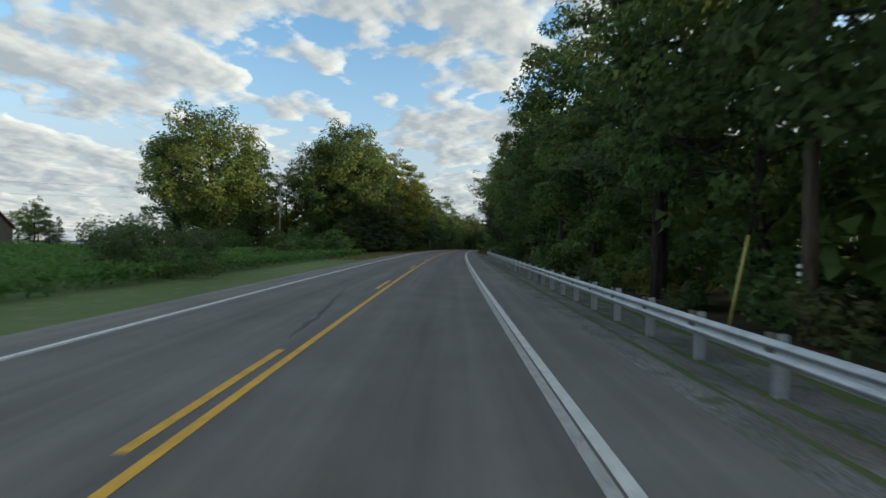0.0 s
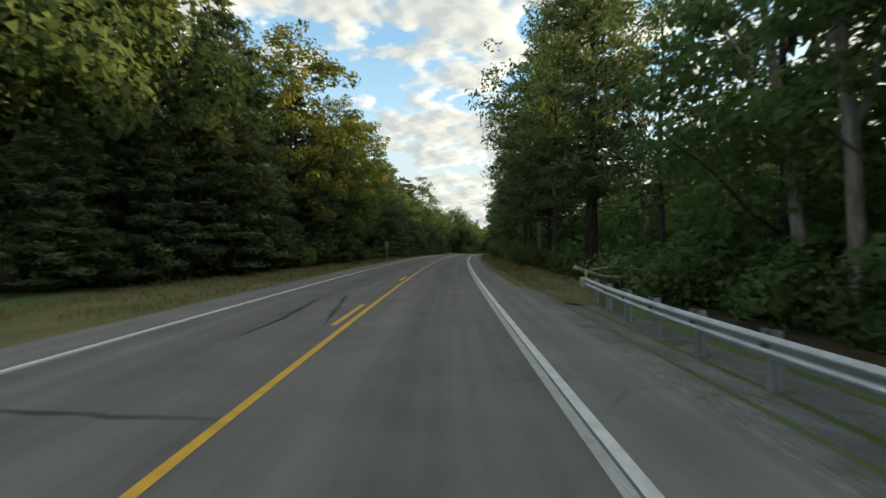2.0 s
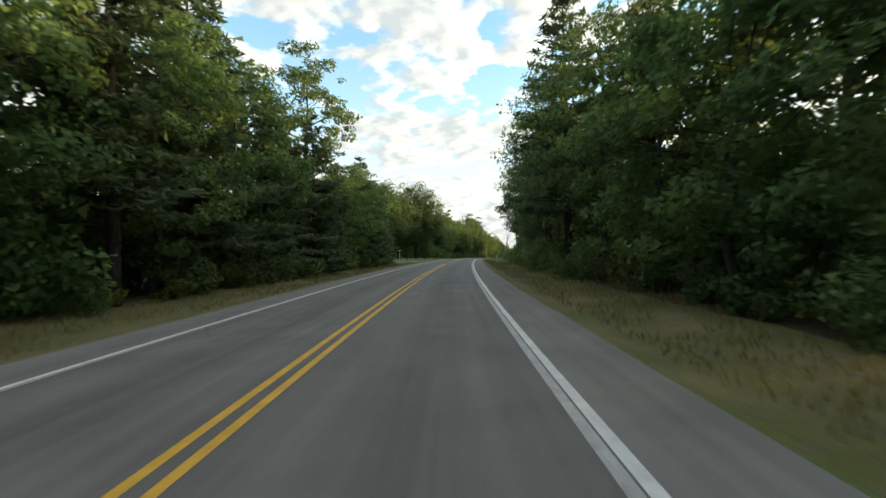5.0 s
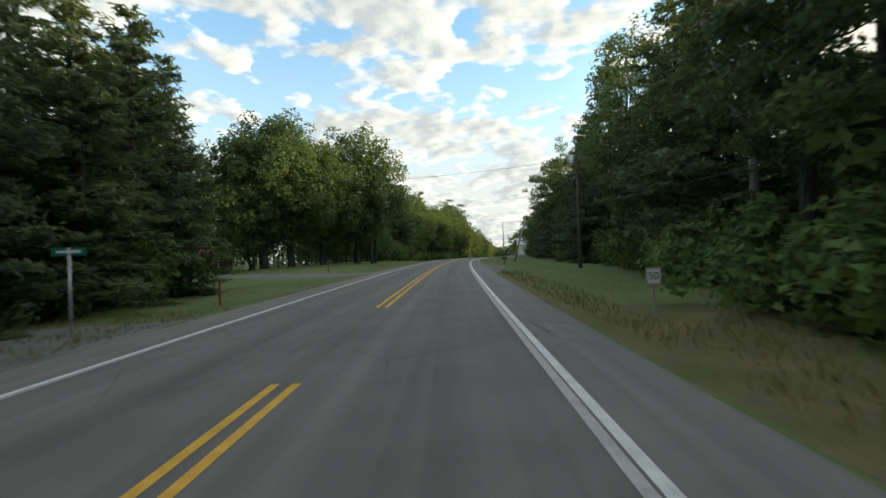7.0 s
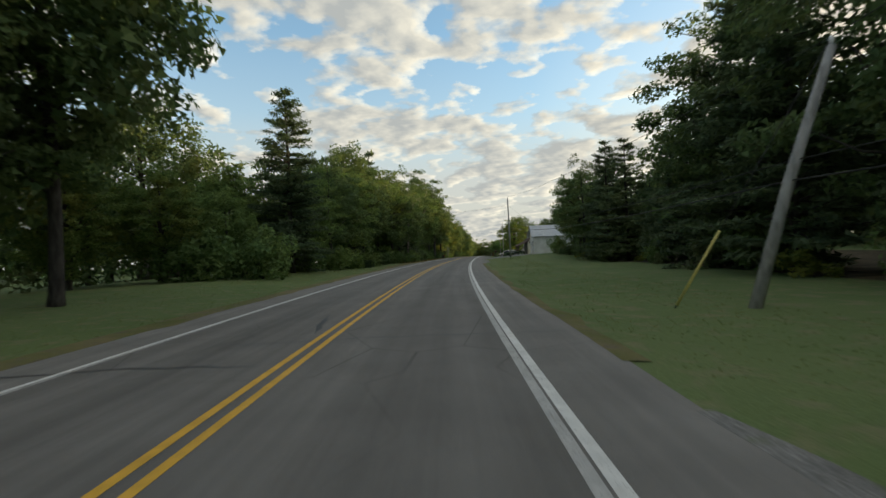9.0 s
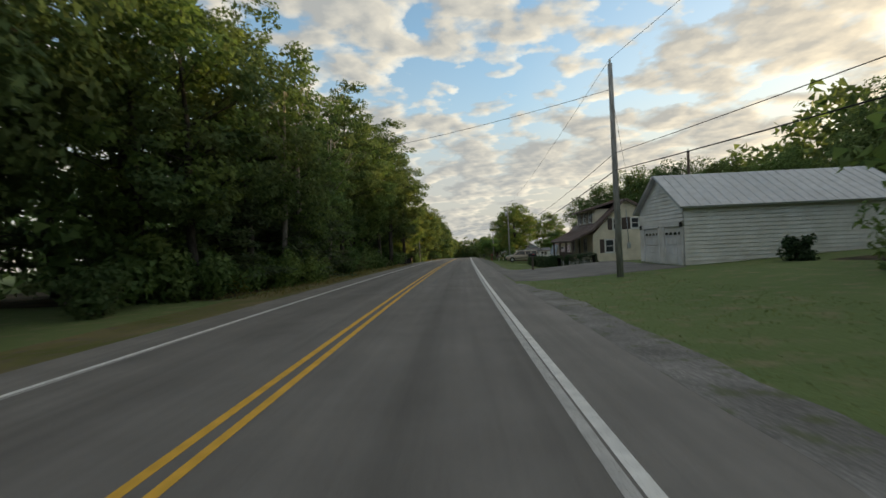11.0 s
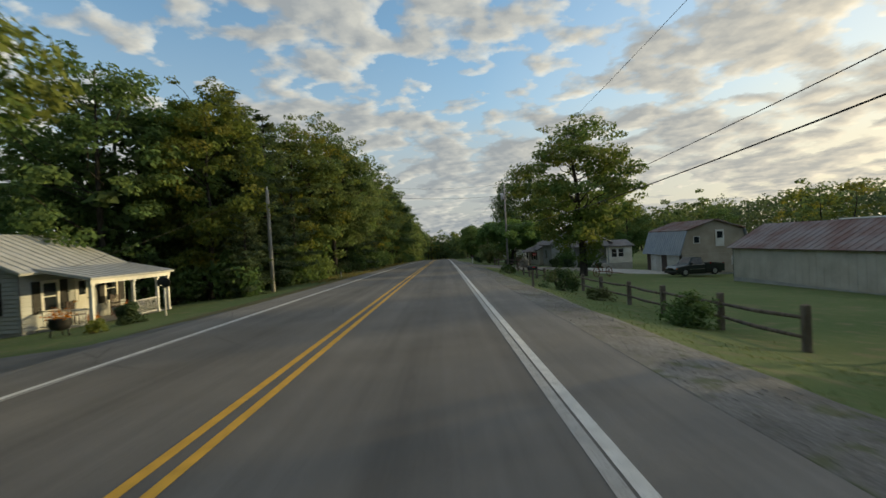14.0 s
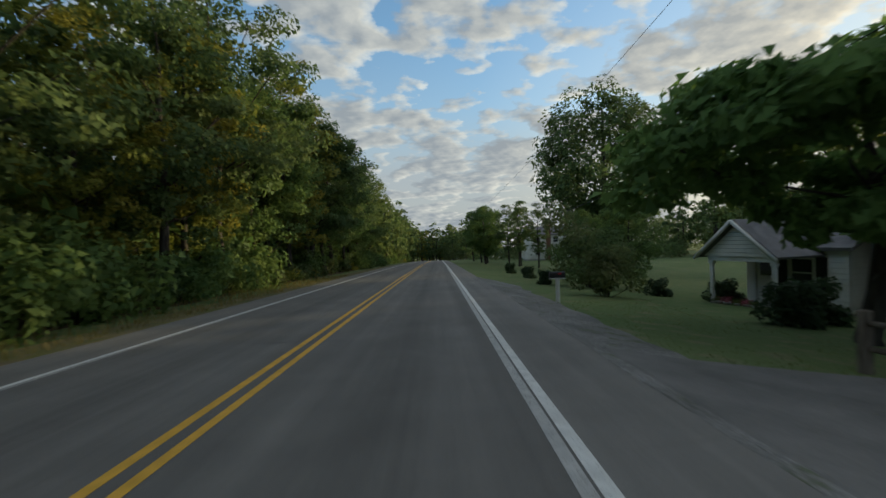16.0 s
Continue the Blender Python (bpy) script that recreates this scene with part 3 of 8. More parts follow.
WOODS = "trees of the roadside woods"
kind("oak_a", "oak_tree", broadleaf(11, 16, 4.7, 1.6, 12500, 0.215, 170, "oak"), "tall green oak tree with a dense dark crown", "tree", WOODS)
kind("oak_b", "oak_tree", broadleaf(12, 18, 4.0, 4.0, 11000, 0.215, 150, "oak", trunk=0.22), "tall green oak tree with a high narrow crown", "tree", WOODS)
kind("maple_a", "maple_tree", broadleaf(13, 14, 4.4, 1.0, 12000, 0.205, 170, "maple", trunk=0.16), "green maple tree with a broad leafy crown", "tree", WOODS)
kind("sparse_oak", "oak_tree", broadleaf(52, 15, 4.2, 3.0, 6500, 0.17, 170, "oak", trunk=0.15), "slender oak tree with thin leaves and bare grey limbs", "tree", WOODS)
kind("maple_b", "maple_tree", broadleaf(14, 10, 3.4, 0.6, 8600, 0.18, 130, "maple", trunk=0.11, lean=0.06), "young green maple tree leaning to the light", "tree", WOODS)
# crown colour carries golden sunlight; the leaves themselves are green
kind("gold", "maple_tree", broadleaf(15, 15, 3.9, 2.0, 12500, 0.195, 170, "sun_gold", trunk=0.16), "maple tree with green leaves coloured as if in golden sun", "tree", WOODS)
kind("pine_a", "pine_tree", conifer(21, 15, 4.3, 0.7, 0.52, 0.46, per=13), "dark green pine tree with drooping tiered boughs", "pine tree", WOODS)
kind("pine_b", "pine_tree", conifer(22, 18, 3.7, 4.0, 0.60, 0.48, per=13, ragged=0.5), "tall pine tree with bare lower limbs", "pine tree", WOODS)
kind("pine_c", "pine_tree", conifer(23, 9, 3.0, 0.3, 0.42, 0.36, per=12), "young pine tree with boughs down to the ground", "pine tree", WOODS)
kind("spruce", "spruce_tree", conifer(24, 16, 3.6, 1.5, 0.40, 0.34, per=14, ragged=0.2), "tall dark spruce tree with layered boughs", "spruce tree", WOODS)
kind("oak_far", "oak_tree", broadleaf(31, 15, 4.9, 0.8, 1700, 0.48, 90, "oak", thin=True), "green oak tree deep in the woods", "tree", WOODS)
kind("gold_far", "maple_tree", broadleaf(32, 15, 4.7, 0.8, 1700, 0.47, 90, "sun_gold", thin=True), "yellow-green maple tree behind the others", "tree", WOODS)
kind("pine_far", "pine_tree", conifer(33, 17, 3.5, 2.0, 1.0, 0.85, per=8), "dark pine tree deep in the woods", "pine tree", WOODS)
kind("oak_dist_far", "oak_tree", broadleaf(34, 15, 4.9, 0.8, 800, 0.75, 60, "oak", thin=True), "green oak tree in the distance", "tree", WOODS)
kind("gold_dist_far", "maple_tree", broadleaf(35, 15, 4.7, 0.8, 800, 0.72, 60, "sun_gold", thin=True), "yellow-green maple tree in the distance", "tree", WOODS)
kind("yard_oak", "oak_tree", broadleaf(16, 17, 6.3, 1.9, 25000, 0.29, 270, "oak", trunk=0.34, flat=0.85), "broad old oak tree with a dense round crown", "tree", "trees in the yards")
kind("yard_maple", "maple_tree", broadleaf(17, 13, 4.6, 1.8, 18000, 0.225, 190, "maple", trunk=0.2, flat=0.75), "dense green maple tree in a yard", "tree", "trees in the yards")
kind("yard_gold", "maple_tree", broadleaf(18, 12.5, 4.2, 1.3, 26000, 0.185, 260, "gold_green", trunk=0.24), "tall maple tree with green and golden leaves", "tree", "trees in the yards")
kind("fork_maple", "maple_tree", broadleaf(20, 10.4, 4.5, 2.2, 19000, 0.205, 190, "gold_green", trunk=0.2, stems=5), "maple tree with several stems beside the grey house", "tree", "trees in the yards")
kind("catalpa", "catalpa_tree", broadleaf(19, 6.5, 4.6, 2.4, 15500, 0.27, 110, "catalpa", trunk=0.2), "broad low tree with large bright green leaves", "tree", "trees in the yards")
BRUSH = "shrubs along the woods' edge"
kind("bush_a", "shrub", bush(41, 2.6, 1.9, 1300, 0.18), "leafy green shrub at the edge of the woods", "shrub", BRUSH)
kind("bush_b", "shrub", bush(42, 2.0, 1.3, 1000, 0.15), "low green brambles at the edge of the woods", "shrub", BRUSH)
kind("bush_c", "shrub", bush(43, 3.2, 3.4, 2000, 0.21, "maple"), "tall leafy sapling thicket", "shrub", BRUSH)
kind("bush_d", "shrub", bush(44, 1.8, 1.1, 900, 0.13, "sun_gold"), "small shrub with yellow and reddish leaves", "shrub", BRUSH)


kind("bush_far", "shrub", bush(48, 3.2, 3.4, 650, 0.34, "maple"), "tall leafy thicket deep in the woods", "shrub", BRUSH)


def woods(s0, s1, front, mix, seed, side=1, step=4.1, rows=3, brush=2.6, low=1.0, far_mix=("oak_far", "pine_far", "oak_far")):
    """A stretch of woods: rows of trees behind a front line (a function of s), with brush before and between."""
    rng = random.Random(seed)
    for r in range(rows):
        s = s0 + rng.uniform(0, step)
        while s < s1:
            off = front(s) + r * 4.4 + rng.uniform(-0.9, 1.2)
            key = rng.choice(mix if r == 0 or (r == 1 and rng.random() < 0.08) else far_mix)
            put(key, s, side * off, rng.uniform(0.82, 1.12) * low, rng=rng)
            s += step * rng.uniform(0.7, 1.35) * (1.0 if r == 0 else 1.3)
    for r, gap in ((-0.8, 1.25), (2.4, 2.0)):
        s = s0
        while s < s1:
            if r < 0 and side > 0 and 61 < s < 75:
                s += 2.0
                continue
            put(rng.choice(("bush_a", "bush_c", "bush_b", "bush_c", "bush_a", "bush_d") if r < 0 else ("bush_far",)), s, side * (front(s) + r + rng.uniform(-0.8, 0.8)), rng.uniform(0.7, 1.2) * (1.0 if r < 0 else 1.35), rng=rng)
            s += brush * gap * rng.uniform(0.6, 1.4)


GROVE = []


def merge(name, items, label):
    """Far trees joined into one thicket that nobody would count."""
    V, Lp, St, To, Mi, mats, nv, nl = [], [], [], [], [], [], 0, 0
    for key, m in items:
        for ch in KIND[key][0].children:
            me = ch.data
            co = np.empty(len(me.vertices) * 3)
            me.vertices.foreach_get("co", co)
            a = np.array(m)
            V.append(co.reshape(-1, 3) @ a[:3, :3].T + a[:3, 3])
            li = np.empty(len(me.loops), dtype=np.int32)
            me.loops.foreach_get("vertex_index", li)
            Lp.append(li + nv)
            st, to = np.empty(len(me.polygons), dtype=np.int32), np.empty(len(me.polygons), dtype=np.int32)
            me.polygons.foreach_get("loop_start", st)
            me.polygons.foreach_get("loop_total", to)
            St.append(st + nl)
            To.append(to)
            if me.materials[0] not in mats:
                mats.append(me.materials[0])
            Mi.append(np.full(len(st), mats.index(me.materials[0]), dtype=np.int32))
            nv, nl = nv + len(me.vertices), nl + len(me.loops)
    me = bpy.data.meshes.new(name)
    me.vertices.add(nv)
    me.vertices.foreach_set("co", np.concatenate(V).reshape(-1))
    me.loops.add(nl)
    me.loops.foreach_set("vertex_index", np.concatenate(Lp))
    St, To = np.concatenate(St), np.concatenate(To)
    me.polygons.add(len(St))
    me.polygons.foreach_set("loop_start", St)
    me.polygons.foreach_set("loop_total", To)
    for q in mats:
        me.materials.append(q)
    me.polygons.foreach_set("material_index", np.concatenate(Mi))
    me.update(calc_edges=True)
    tagged(new(name, me), label, "woods", kind="stuff")


def line_of(*pts):
    return lambda s: float(np.interp(s, [p[0] for p in pts], [p[1] for p in pts]))


def backwoods(name, s0, s1, off, depth, height, count, mat, seed, size=1.25):
    """Far woods that nobody could count, as one dense thicket of foliage."""
    rng = np.random.default_rng(seed)
    s, o = rng.uniform(s0, s1, count), off + np.sign(off) * rng.uniform(0, depth, count)
    s, o = s + 14 * np.sin(o * 0.21 + seed) * np.sin(o * 0.07), o + np.sign(off) * np.clip(7 * np.sin(s * 0.045 + seed) + 4 * np.sin(s * 0.13), -1.5, 12)
    top = np.array([height * (0.78 + 0.3 * noise.noise((a * 0.11, b * 0.11, seed)) + 0.12 * noise.noise((a * 0.5, b * 0.5, seed))) for a, b in zip(s, o)])
    z = top * rng.uniform(0, 1, count) ** 0.65
    p = np.array([tuple(P(a, b, c + lie(a, b))) for a, b, c in zip(s, o, z)])
    n = rng.normal(size=(count, 3)) + np.array([0, 0, 0.8])
    ob = new(name, leaves(name, p, n, rng.uniform(0.6, 1.4, count) * size, mat, rng, 0.7))
    tagged(ob, "dense far woods with a ragged top", "woods", kind="stuff")


def blades(name, spans, per, h, mat, seed, label, w=0.02):
    """Grass: bent blades over spans (s0, s1, off0, off1)."""
    rng = np.random.default_rng(seed)
    V = []
    for s0, s1, a, b in spans:
        k = int(abs((s1 - s0) * (b - a)) * per)
        for s, o in zip(rng.uniform(s0, s1, k), rng.uniform(min(a, b), max(a, b), k)):
            if noise.noise((s * 0.35, o * 0.6, seed)) < -0.25:
                continue
            q = P(s, o, lie(s, o) - 0.01)
            hh = h * rng.uniform(0.5, 1.3)
            t = rng.uniform(0, 2 * math.pi)
            d = Vector((math.cos(t), math.sin(t), 0))
            e = Vector((-d.y, d.x, 0)) * w
            bend = d * hh * rng.uniform(0.1, 0.6)
            V += [tuple(q - e), tuple(q + e), tuple(q + bend * 0.4 + e * 0.7 + Vector((0, 0, hh * 0.6))), tuple(q + bend + Vector((0, 0, hh)))]
    k = len(V) // 4
    me = bpy.data.meshes.new(name)
    me.from_pydata(V, [], [(4 * i, 4 * i + 1, 4 * i + 2, 4 * i + 3) for i in range(k)])
    me.materials.append(mat)
    tagged(new(name, me), label, "grass", kind="stuff")


# woods to the right
R1 = line_of((-45, 10.8), (70, 10.8), (90, 10.4), (130, 10.6), (185, 10.4), (196, 12.0), (205, 13.6), (215, 15.6), (240, 17.0), (275, 19.0), (290, 18.6), (322, 17.0))
woods(2, 72, R1, ("oak_a", "maple_a", "oak_b", "pine_b", "maple_b", "oak_a"), 1, rows=2, brush=2.1)
woods(72, 97, R1, ("sparse_oak", "pine_b", "sparse_oak", "sparse_oak", "sparse_oak"), 2, rows=1, brush=2.0, low=1.18)
woods(97, 120, R1, ("oak_b", "sparse_oak", "sparse_oak"), 62, rows=1, brush=2.0, low=1.05)
woods(120, 194, R1, ("oak_a", "sparse_oak", "maple_b", "sparse_oak", "pine_b"), 3, rows=2, brush=2.0)
woods(194, 206, R1, ("oak_b", "pine_b", "oak_a", "oak_b"), 63, rows=2, brush=2.0, low=0.9)
woods(206, 230, R1, ("pine_a", "pine_b", "sparse_oak", "oak_b", "pine_a"), 4, brush=4.5, low=1.08, rows=1)
woods(230, 250, R1, ("pine_a", "pine_b", "pine_a", "oak_b", "pine_a"), 64, brush=4.5, low=1.08, rows=2)
woods(250, 284, R1, ("pine_a", "oak_a", "pine_a", "oak_a"), 24, brush=4.5, low=1.0, rows=2)
woods(284, 318, R1, ("pine_a", "maple_a", "pine_a", "oak_a"), 25, brush=4.5, low=0.76, rows=2, far_mix=("oak_far",))
for i in range(13):
    put("bush_far", 62 + 2.8 * i, 17.2 + 1.6 * math.sin(2.1 * i), 1.3)
# woods to the left
L1 = line_of((60, 17.0), (75, 13), (100, 11.5), (125, 11.0), (200, 10.4), (212, 12))
woods(75, 112, L1, ("pine_a", "pine_c", "maple_a", "pine_a", "pine_c"), 5, -1, low=1.05)
woods(112, 180, L1, ("pine_a", "pine_b", "oak_b", "maple_a", "pine_a", "pine_c"), 6, -1, low=1.05, brush=2.0)
woods(180, 208, L1, ("pine_a", "pine_a", "maple_a", "pine_c"), 16, -1, low=0.85, brush=2.0)
L2 = line_of((296, 11.5), (330, 10.2), (372, 9.6))
woods(322, 374, L2, ("oak_a", "maple_a", "oak_b", "pine_c", "maple_b", "oak_a"), 7, -1, low=1.12, brush=1.9)
L3 = line_of((408, 13.0), (420, 11.5), (440, 9.8), (620, 9.6))
woods(414, 441, L3, ("maple_a", "pine_a", "gold", "oak_a"), 18, -1, far_mix=("oak_far",), low=1.1, brush=2.0)
woods(441, 460, L3, ("maple_a", "oak_a", "gold", "maple_a"), 8, -1, far_mix=("oak_far",), low=0.88, brush=1.8)
woods(460, 482, L3, ("gold", "oak_a", "oak_a", "gold", "maple_a"), 38, -1, far_mix=("gold_far", "oak_far"), low=1.16, brush=1.8)
woods(482, 520, L3, ("maple_a", "oak_a", "oak_a"), 28, -1, far_mix=("oak_far",), low=1.0, brush=1.8)
woods(520, 650, L3, ("oak_dist_far",), 9, -1, 6, 2, 4, far_mix=("oak_dist_far", "gold_dist_far"))
# tall trees beyond the field and in the yards
for key, s, off, h in (("pine_c", 66, -15.0, 0.55), ("pine_c", 69, -13.6, 0.62), ("pine_c", 72.5, -12.8, 0.8), ("pine_c", 76.5, -12.0, 0.95), ("pine_c", 80.5, -11.6, 1.1), ("pine_c", 84.5, -11.3, 1.2), ("pine_a", 83, -13.6, 0.95), ("pine_a", 88.5, -12.8, 1.08), ("pine_a", 97, -12.4, 1.1), ("oak_a", 91, -15.5, 1.15), ("oak_a", 102, -14.5, 1.15), ("yard_oak", 62, -32, 1.18), ("oak_a", 65, -38, 1.16), ("oak_b", 77, -34, 1.08), ("gold", 76, -27, 1.0), ("oak_b", 72, -43, 1.0), ("maple_a", 84, -40, 1.2),
                       ("yard_oak", 75, -17, 1.25), ("maple_a", 73, -18.5, 1.3), ("gold", 80, -20, 1.4), ("oak_b", 82, -15, 1.2), ("gold", 94, -12.0, 1.42), ("gold", 107, -11.6, 1.3), ("oak_a", 88, -22, 1.3), ("bush_c", 64, -30, 1.3), ("bush_c", 66, -36, 1.4), ("pine_c", 72, -30, 0.8), ("bush_c", 70, -33, 1.3), ("pine_c", 68, -41, 0.7), ("bush_c", 66, -22, 1.3), ("bush_c", 68, -25, 1.2), ("bush_c", 74, -23, 1.3)):
    put(key, s, off, h)
rng = random.Random(77)
for i in range(18):
    put(rng.choice(("maple_a", "oak_a", "pine_c", "pine_a")), rng.uniform(72, 120), -rng.uniform(72, 112), rng.uniform(0.4, 0.62), rng=rng)
# trees on the lawn before the bend, and the thicket behind
for key, s, off, h in (("yard_oak", 261.7, -13.6, 1.22), ("oak_b", 263.2, -11.2, 0.95), ("oak_b", 259.6, -10.9, 0.88), ("yard_oak", 248.0, -21.7, 1.1), ("yard_oak", 250.8, -19.4, 1.14), ("yard_oak", 256.3, -17.2, 1.0), ("maple_a", 254, -27, 1.2), ("yard_maple", 245.5, -25.5, 0.9), ("yard_oak", 270, -33, 1.1), ("yard_oak", 292, -29, 1.1),
                       ("yard_gold", 272, -18.5, 0.62), ("yard_gold", 276, -16.0, 0.6), ("yard_maple", 274, -21.0, 0.62), ("bush_c", 277.8, -10.4, 1.25), ("bush_c", 280.0, -11.4, 1.35), ("bush_c", 275.5, -13.0, 1.2), ("yard_maple", 279.5, -13.6, 0.5),
                       ("yard_maple", 286, -16.8, 0.72), ("yard_maple", 290, -19.5, 0.7), ("bush_c", 283, -13.5, 1.3), ("bush_c", 288.5, -11.6, 1.3), ("yard_maple", 295.5, -16.0, 0.8), ("yard_gold", 291, -34, 1.0), ("pine_c", 287.5, -12.0, 0.9),
                       ("spruce", 285.4, -11.2, 0.97), ("yard_oak", 316, -15.0, 1.08), ("oak_a", 309, -15, 1.0), ("maple_a", 323, -12.0, 1.2), ("pine_c", 312, -13, 0.9), ("yard_maple", 305, -14.5, 0.9), ("maple_a", 293.5, -13.0, 0.88), ("oak_a", 300, -12.6, 0.85), ("maple_a", 306.5, -12.2, 0.95), ("oak_b", 315, -12.4, 0.9), ("bush_c", 297, -11.0, 1.0), ("bush_c", 303, -11.2, 1.0), ("bush_c", 311, -10.6, 1.0), ("bush_a", 318, -10.2, 1.1),
                       ("oak_far", 300, -26, 1.1), ("oak_far", 308, -24, 1.1), ("gold_far", 275, -42, 1.0), ("oak_far", 262, -46, 1.1), ("oak_far", 250, -62, 1.1), ("oak_far", 285, -48, 1.1), ("oak_far", 296, -36, 1.1), ("oak_far", 270, -52, 1.1),
                       ("maple_a", 219, -19.5, 1.1), ("pine_a", 211, -15.8, 0.95), ("maple_a", 205, -17.5, 1.05), ("pine_a", 222.5, -19.0, 0.95), ("pine_c", 209, -11.2, 1.0), ("bush_c", 212, -11.6, 1.2), ("bush_c", 216, -12.4, 1.2), ("bush_c", 201, 9.9, 1.0), ("bush_c", 204.6, 10.7, 1.1), ("bush_a", 207.4, 11.4, 1.2), ("bush_c", 211.5, 12.4, 1.15), ("bush_a", 214.5, 13.3, 1.1), ("pine_a", 214.5, -13.2, 0.95), ("pine_b", 225.5, -18.6, 0.95), ("pine_a", 217.5, -16.0, 0.98), ("pine_b", 210, -12.4, 0.76), ("pine_c", 217, -12.6, 1.0), ("pine_a", 207, -14.5, 0.92), ("yard_oak", 240, -34, 1.1), ("oak_far", 235, -42, 1.1), ("oak_far", 270, -60, 1.2), ("yard_maple", 264, -20.0, 0.62), ("yard_maple", 259, -17.8, 0.58), ("oak_far", 246, -52, 1.1), ("oak_far", 280, -40, 1.2)):
    put(key, s, off, h)
# trees round the yards
for key, s, off, h in (("yard_oak", 386, 27, 0.80), ("yard_oak", 380, 31, 0.88), ("yard_maple", 375, 33, 1.1), ("yard_oak", 370, 34, 0.85), ("yard_oak", 390, 33, 0.85), ("yard_maple", 393.5, 27, 0.85),
                       ("yard_maple", 365, 36, 1.0), ("yard_oak", 357, 33, 0.72), ("yard_maple", 350, 35, 0.9), ("yard_oak", 340, 38, 0.85), ("oak_far", 362, 44, 0.9), ("oak_far", 380, 42, 0.9), ("pine_a", 335, 40, 0.9), ("oak_far", 325, 42, 1.0), ("oak_far", 352, 48, 0.9),
                       ("maple_a", 458, 46, 0.72), ("oak_far", 443, 50, 0.72), ("oak_far", 430, 54, 0.75), ("oak_far", 418, 52, 0.75), ("gold_far", 450, 52, 0.72), ("oak_far", 470, 46, 0.8), ("oak_far", 405, 48, 0.8), ("gold_far", 436, 48, 0.66),
                       ("oak_far", 462, 40, 0.8), ("yard_gold", 474, 33, 1.45), ("yard_maple", 462, 33, 0.85), ("yard_oak", 493, 22.0, 1.27), ("yard_gold", 431.0, 16.05, 1.3), ("bush_c", 398.6, 9.6, 0.42), ("catalpa", 449.8, 11.9, 1.0),
                       ("yard_maple", 515.5, 10.2, 0.74), ("yard_maple", 520, 11.0, 0.78), ("yard_maple", 525, 10.4, 0.76), ("oak_b", 503, 13.6, 0.5), ("oak_b", 507, 14.6, 0.53), ("oak_b", 511, 13.4, 0.52), ("oak_b", 500, 15.6, 0.47), ("oak_far", 545, 10.5, 0.8), ("yard_maple", 468, 14.2, 0.42), ("yard_maple", 472, 12.6, 0.4), ("bush_c", 446.3, 18.6, 1.0),
                       ("bush_c", 368.5, -8.6, 1.0), ("bush_c", 370.6, -9.2, 1.1), ("bush_c", 372.8, -9.6, 1.15), ("bush_a", 374.2, -10.6, 1.2), ("bush_c", 375.6, -11.6, 1.2), ("maple_b", 373.5, -11.2, 0.8), ("bush_c", 378.0, -14.5, 1.3), ("bush_c", 374.0, -16.0, 1.4), ("pine_c", 338.0, -8.8, 1.0), ("bush_c", 329.0, -7.9, 0.85), ("bush_c", 332.4, -7.8, 0.8), ("bush_a", 335.4, -7.8, 0.9), ("pine_c", 331.5, -9.9, 1.15), ("pine_c", 326.5, -10.4, 1.1), ("oak_b", 367.2, -7.7, 1.15), ("oak_b", 376.2, -7.1, 0.95), ("oak_a", 369, -11.0, 1.35), ("yard_oak", 374, -13.0, 1.05), ("oak_b", 377.5, -15.0, 1.1), ("fork_maple", 391.6, -9.7, 1.0), ("oak_a", 386, -19, 1.0), ("oak_a", 380, -17, 1.0), ("maple_a", 394, -24, 1.05), ("oak_b", 404, -25, 1.0), ("maple_a", 414, -22, 1.0), ("oak_a", 376, -21, 1.0), ("oak_a", 439.5, -10.4, 1.05), ("pine_a", 444.5, -10.6, 1.08), ("pine_c", 413.5, -9.9, 0.62), ("maple_a", 412, -17.5, 1.15), ("yard_maple", 418, -15, 1.1)):
    put(key, s, off, h)
for i in range(60):
    put(rng.choice(("oak_dist_far", "gold_dist_far", "oak_dist_far", "oak_dist_far")), rng.uniform(600, 720), rng.uniform(7, 26), rng.uniform(0.7, 1.0), rng=rng)
for i in range(40):
    put(rng.choice(("oak_dist_far", "gold_dist_far", "oak_dist_far")), rng.uniform(650, 760), rng.uniform(-30, 8), rng.uniform(0.9, 1.2), rng=rng)
for i in range(46):
    put(rng.choice(("oak_dist_far", "oak_dist_far")), rng.uniform(300, 560), rng.uniform(56, 80), rng.uniform(0.7, 0.95), rng=rng)
spans = [(a, a + 60) for a in range(-60, 780, 60)]
for a, b in spans:
    for sg in (-1, 1):
        items = [(g[0], g[1]) for g in GROVE if a <= g[2] < b and g[3] * sg > 0]
        if items:
            merge("inner_woods", items, "deeper trees and undergrowth of the woods")
for k, s, off in (("oak_far", 140, 27), ("gold_far", 470, -24), ("pine_far", 250, 31), ("bush_far", 160, 19), ("oak_dist_far", 640, 22), ("gold_dist_far", 640, -24)):
    KIND[k][0].matrix_basis = at(s, off)
backwoods("far_woods", 0, 215, 24, 26, 14, 26000, M["oak"], 51)
backwoods("far_woods", 200, 322, 36, 22, 18, 22000, M["pine"], 52)
backwoods("far_woods", 84, 208, -30, 24, 13, 24000, M["oak"], 53, 0.8)
backwoods("far_woods", 205, 320, -66, 30, 14, 13000, M["oak"], 54)
backwoods("far_woods", 320, 650, -27, 26, 14, 26000, M["maple"], 55)
backwoods("far_woods", 300, 720, 84, 24, 16.5, 95000, M["pine"], 56, 0.8)
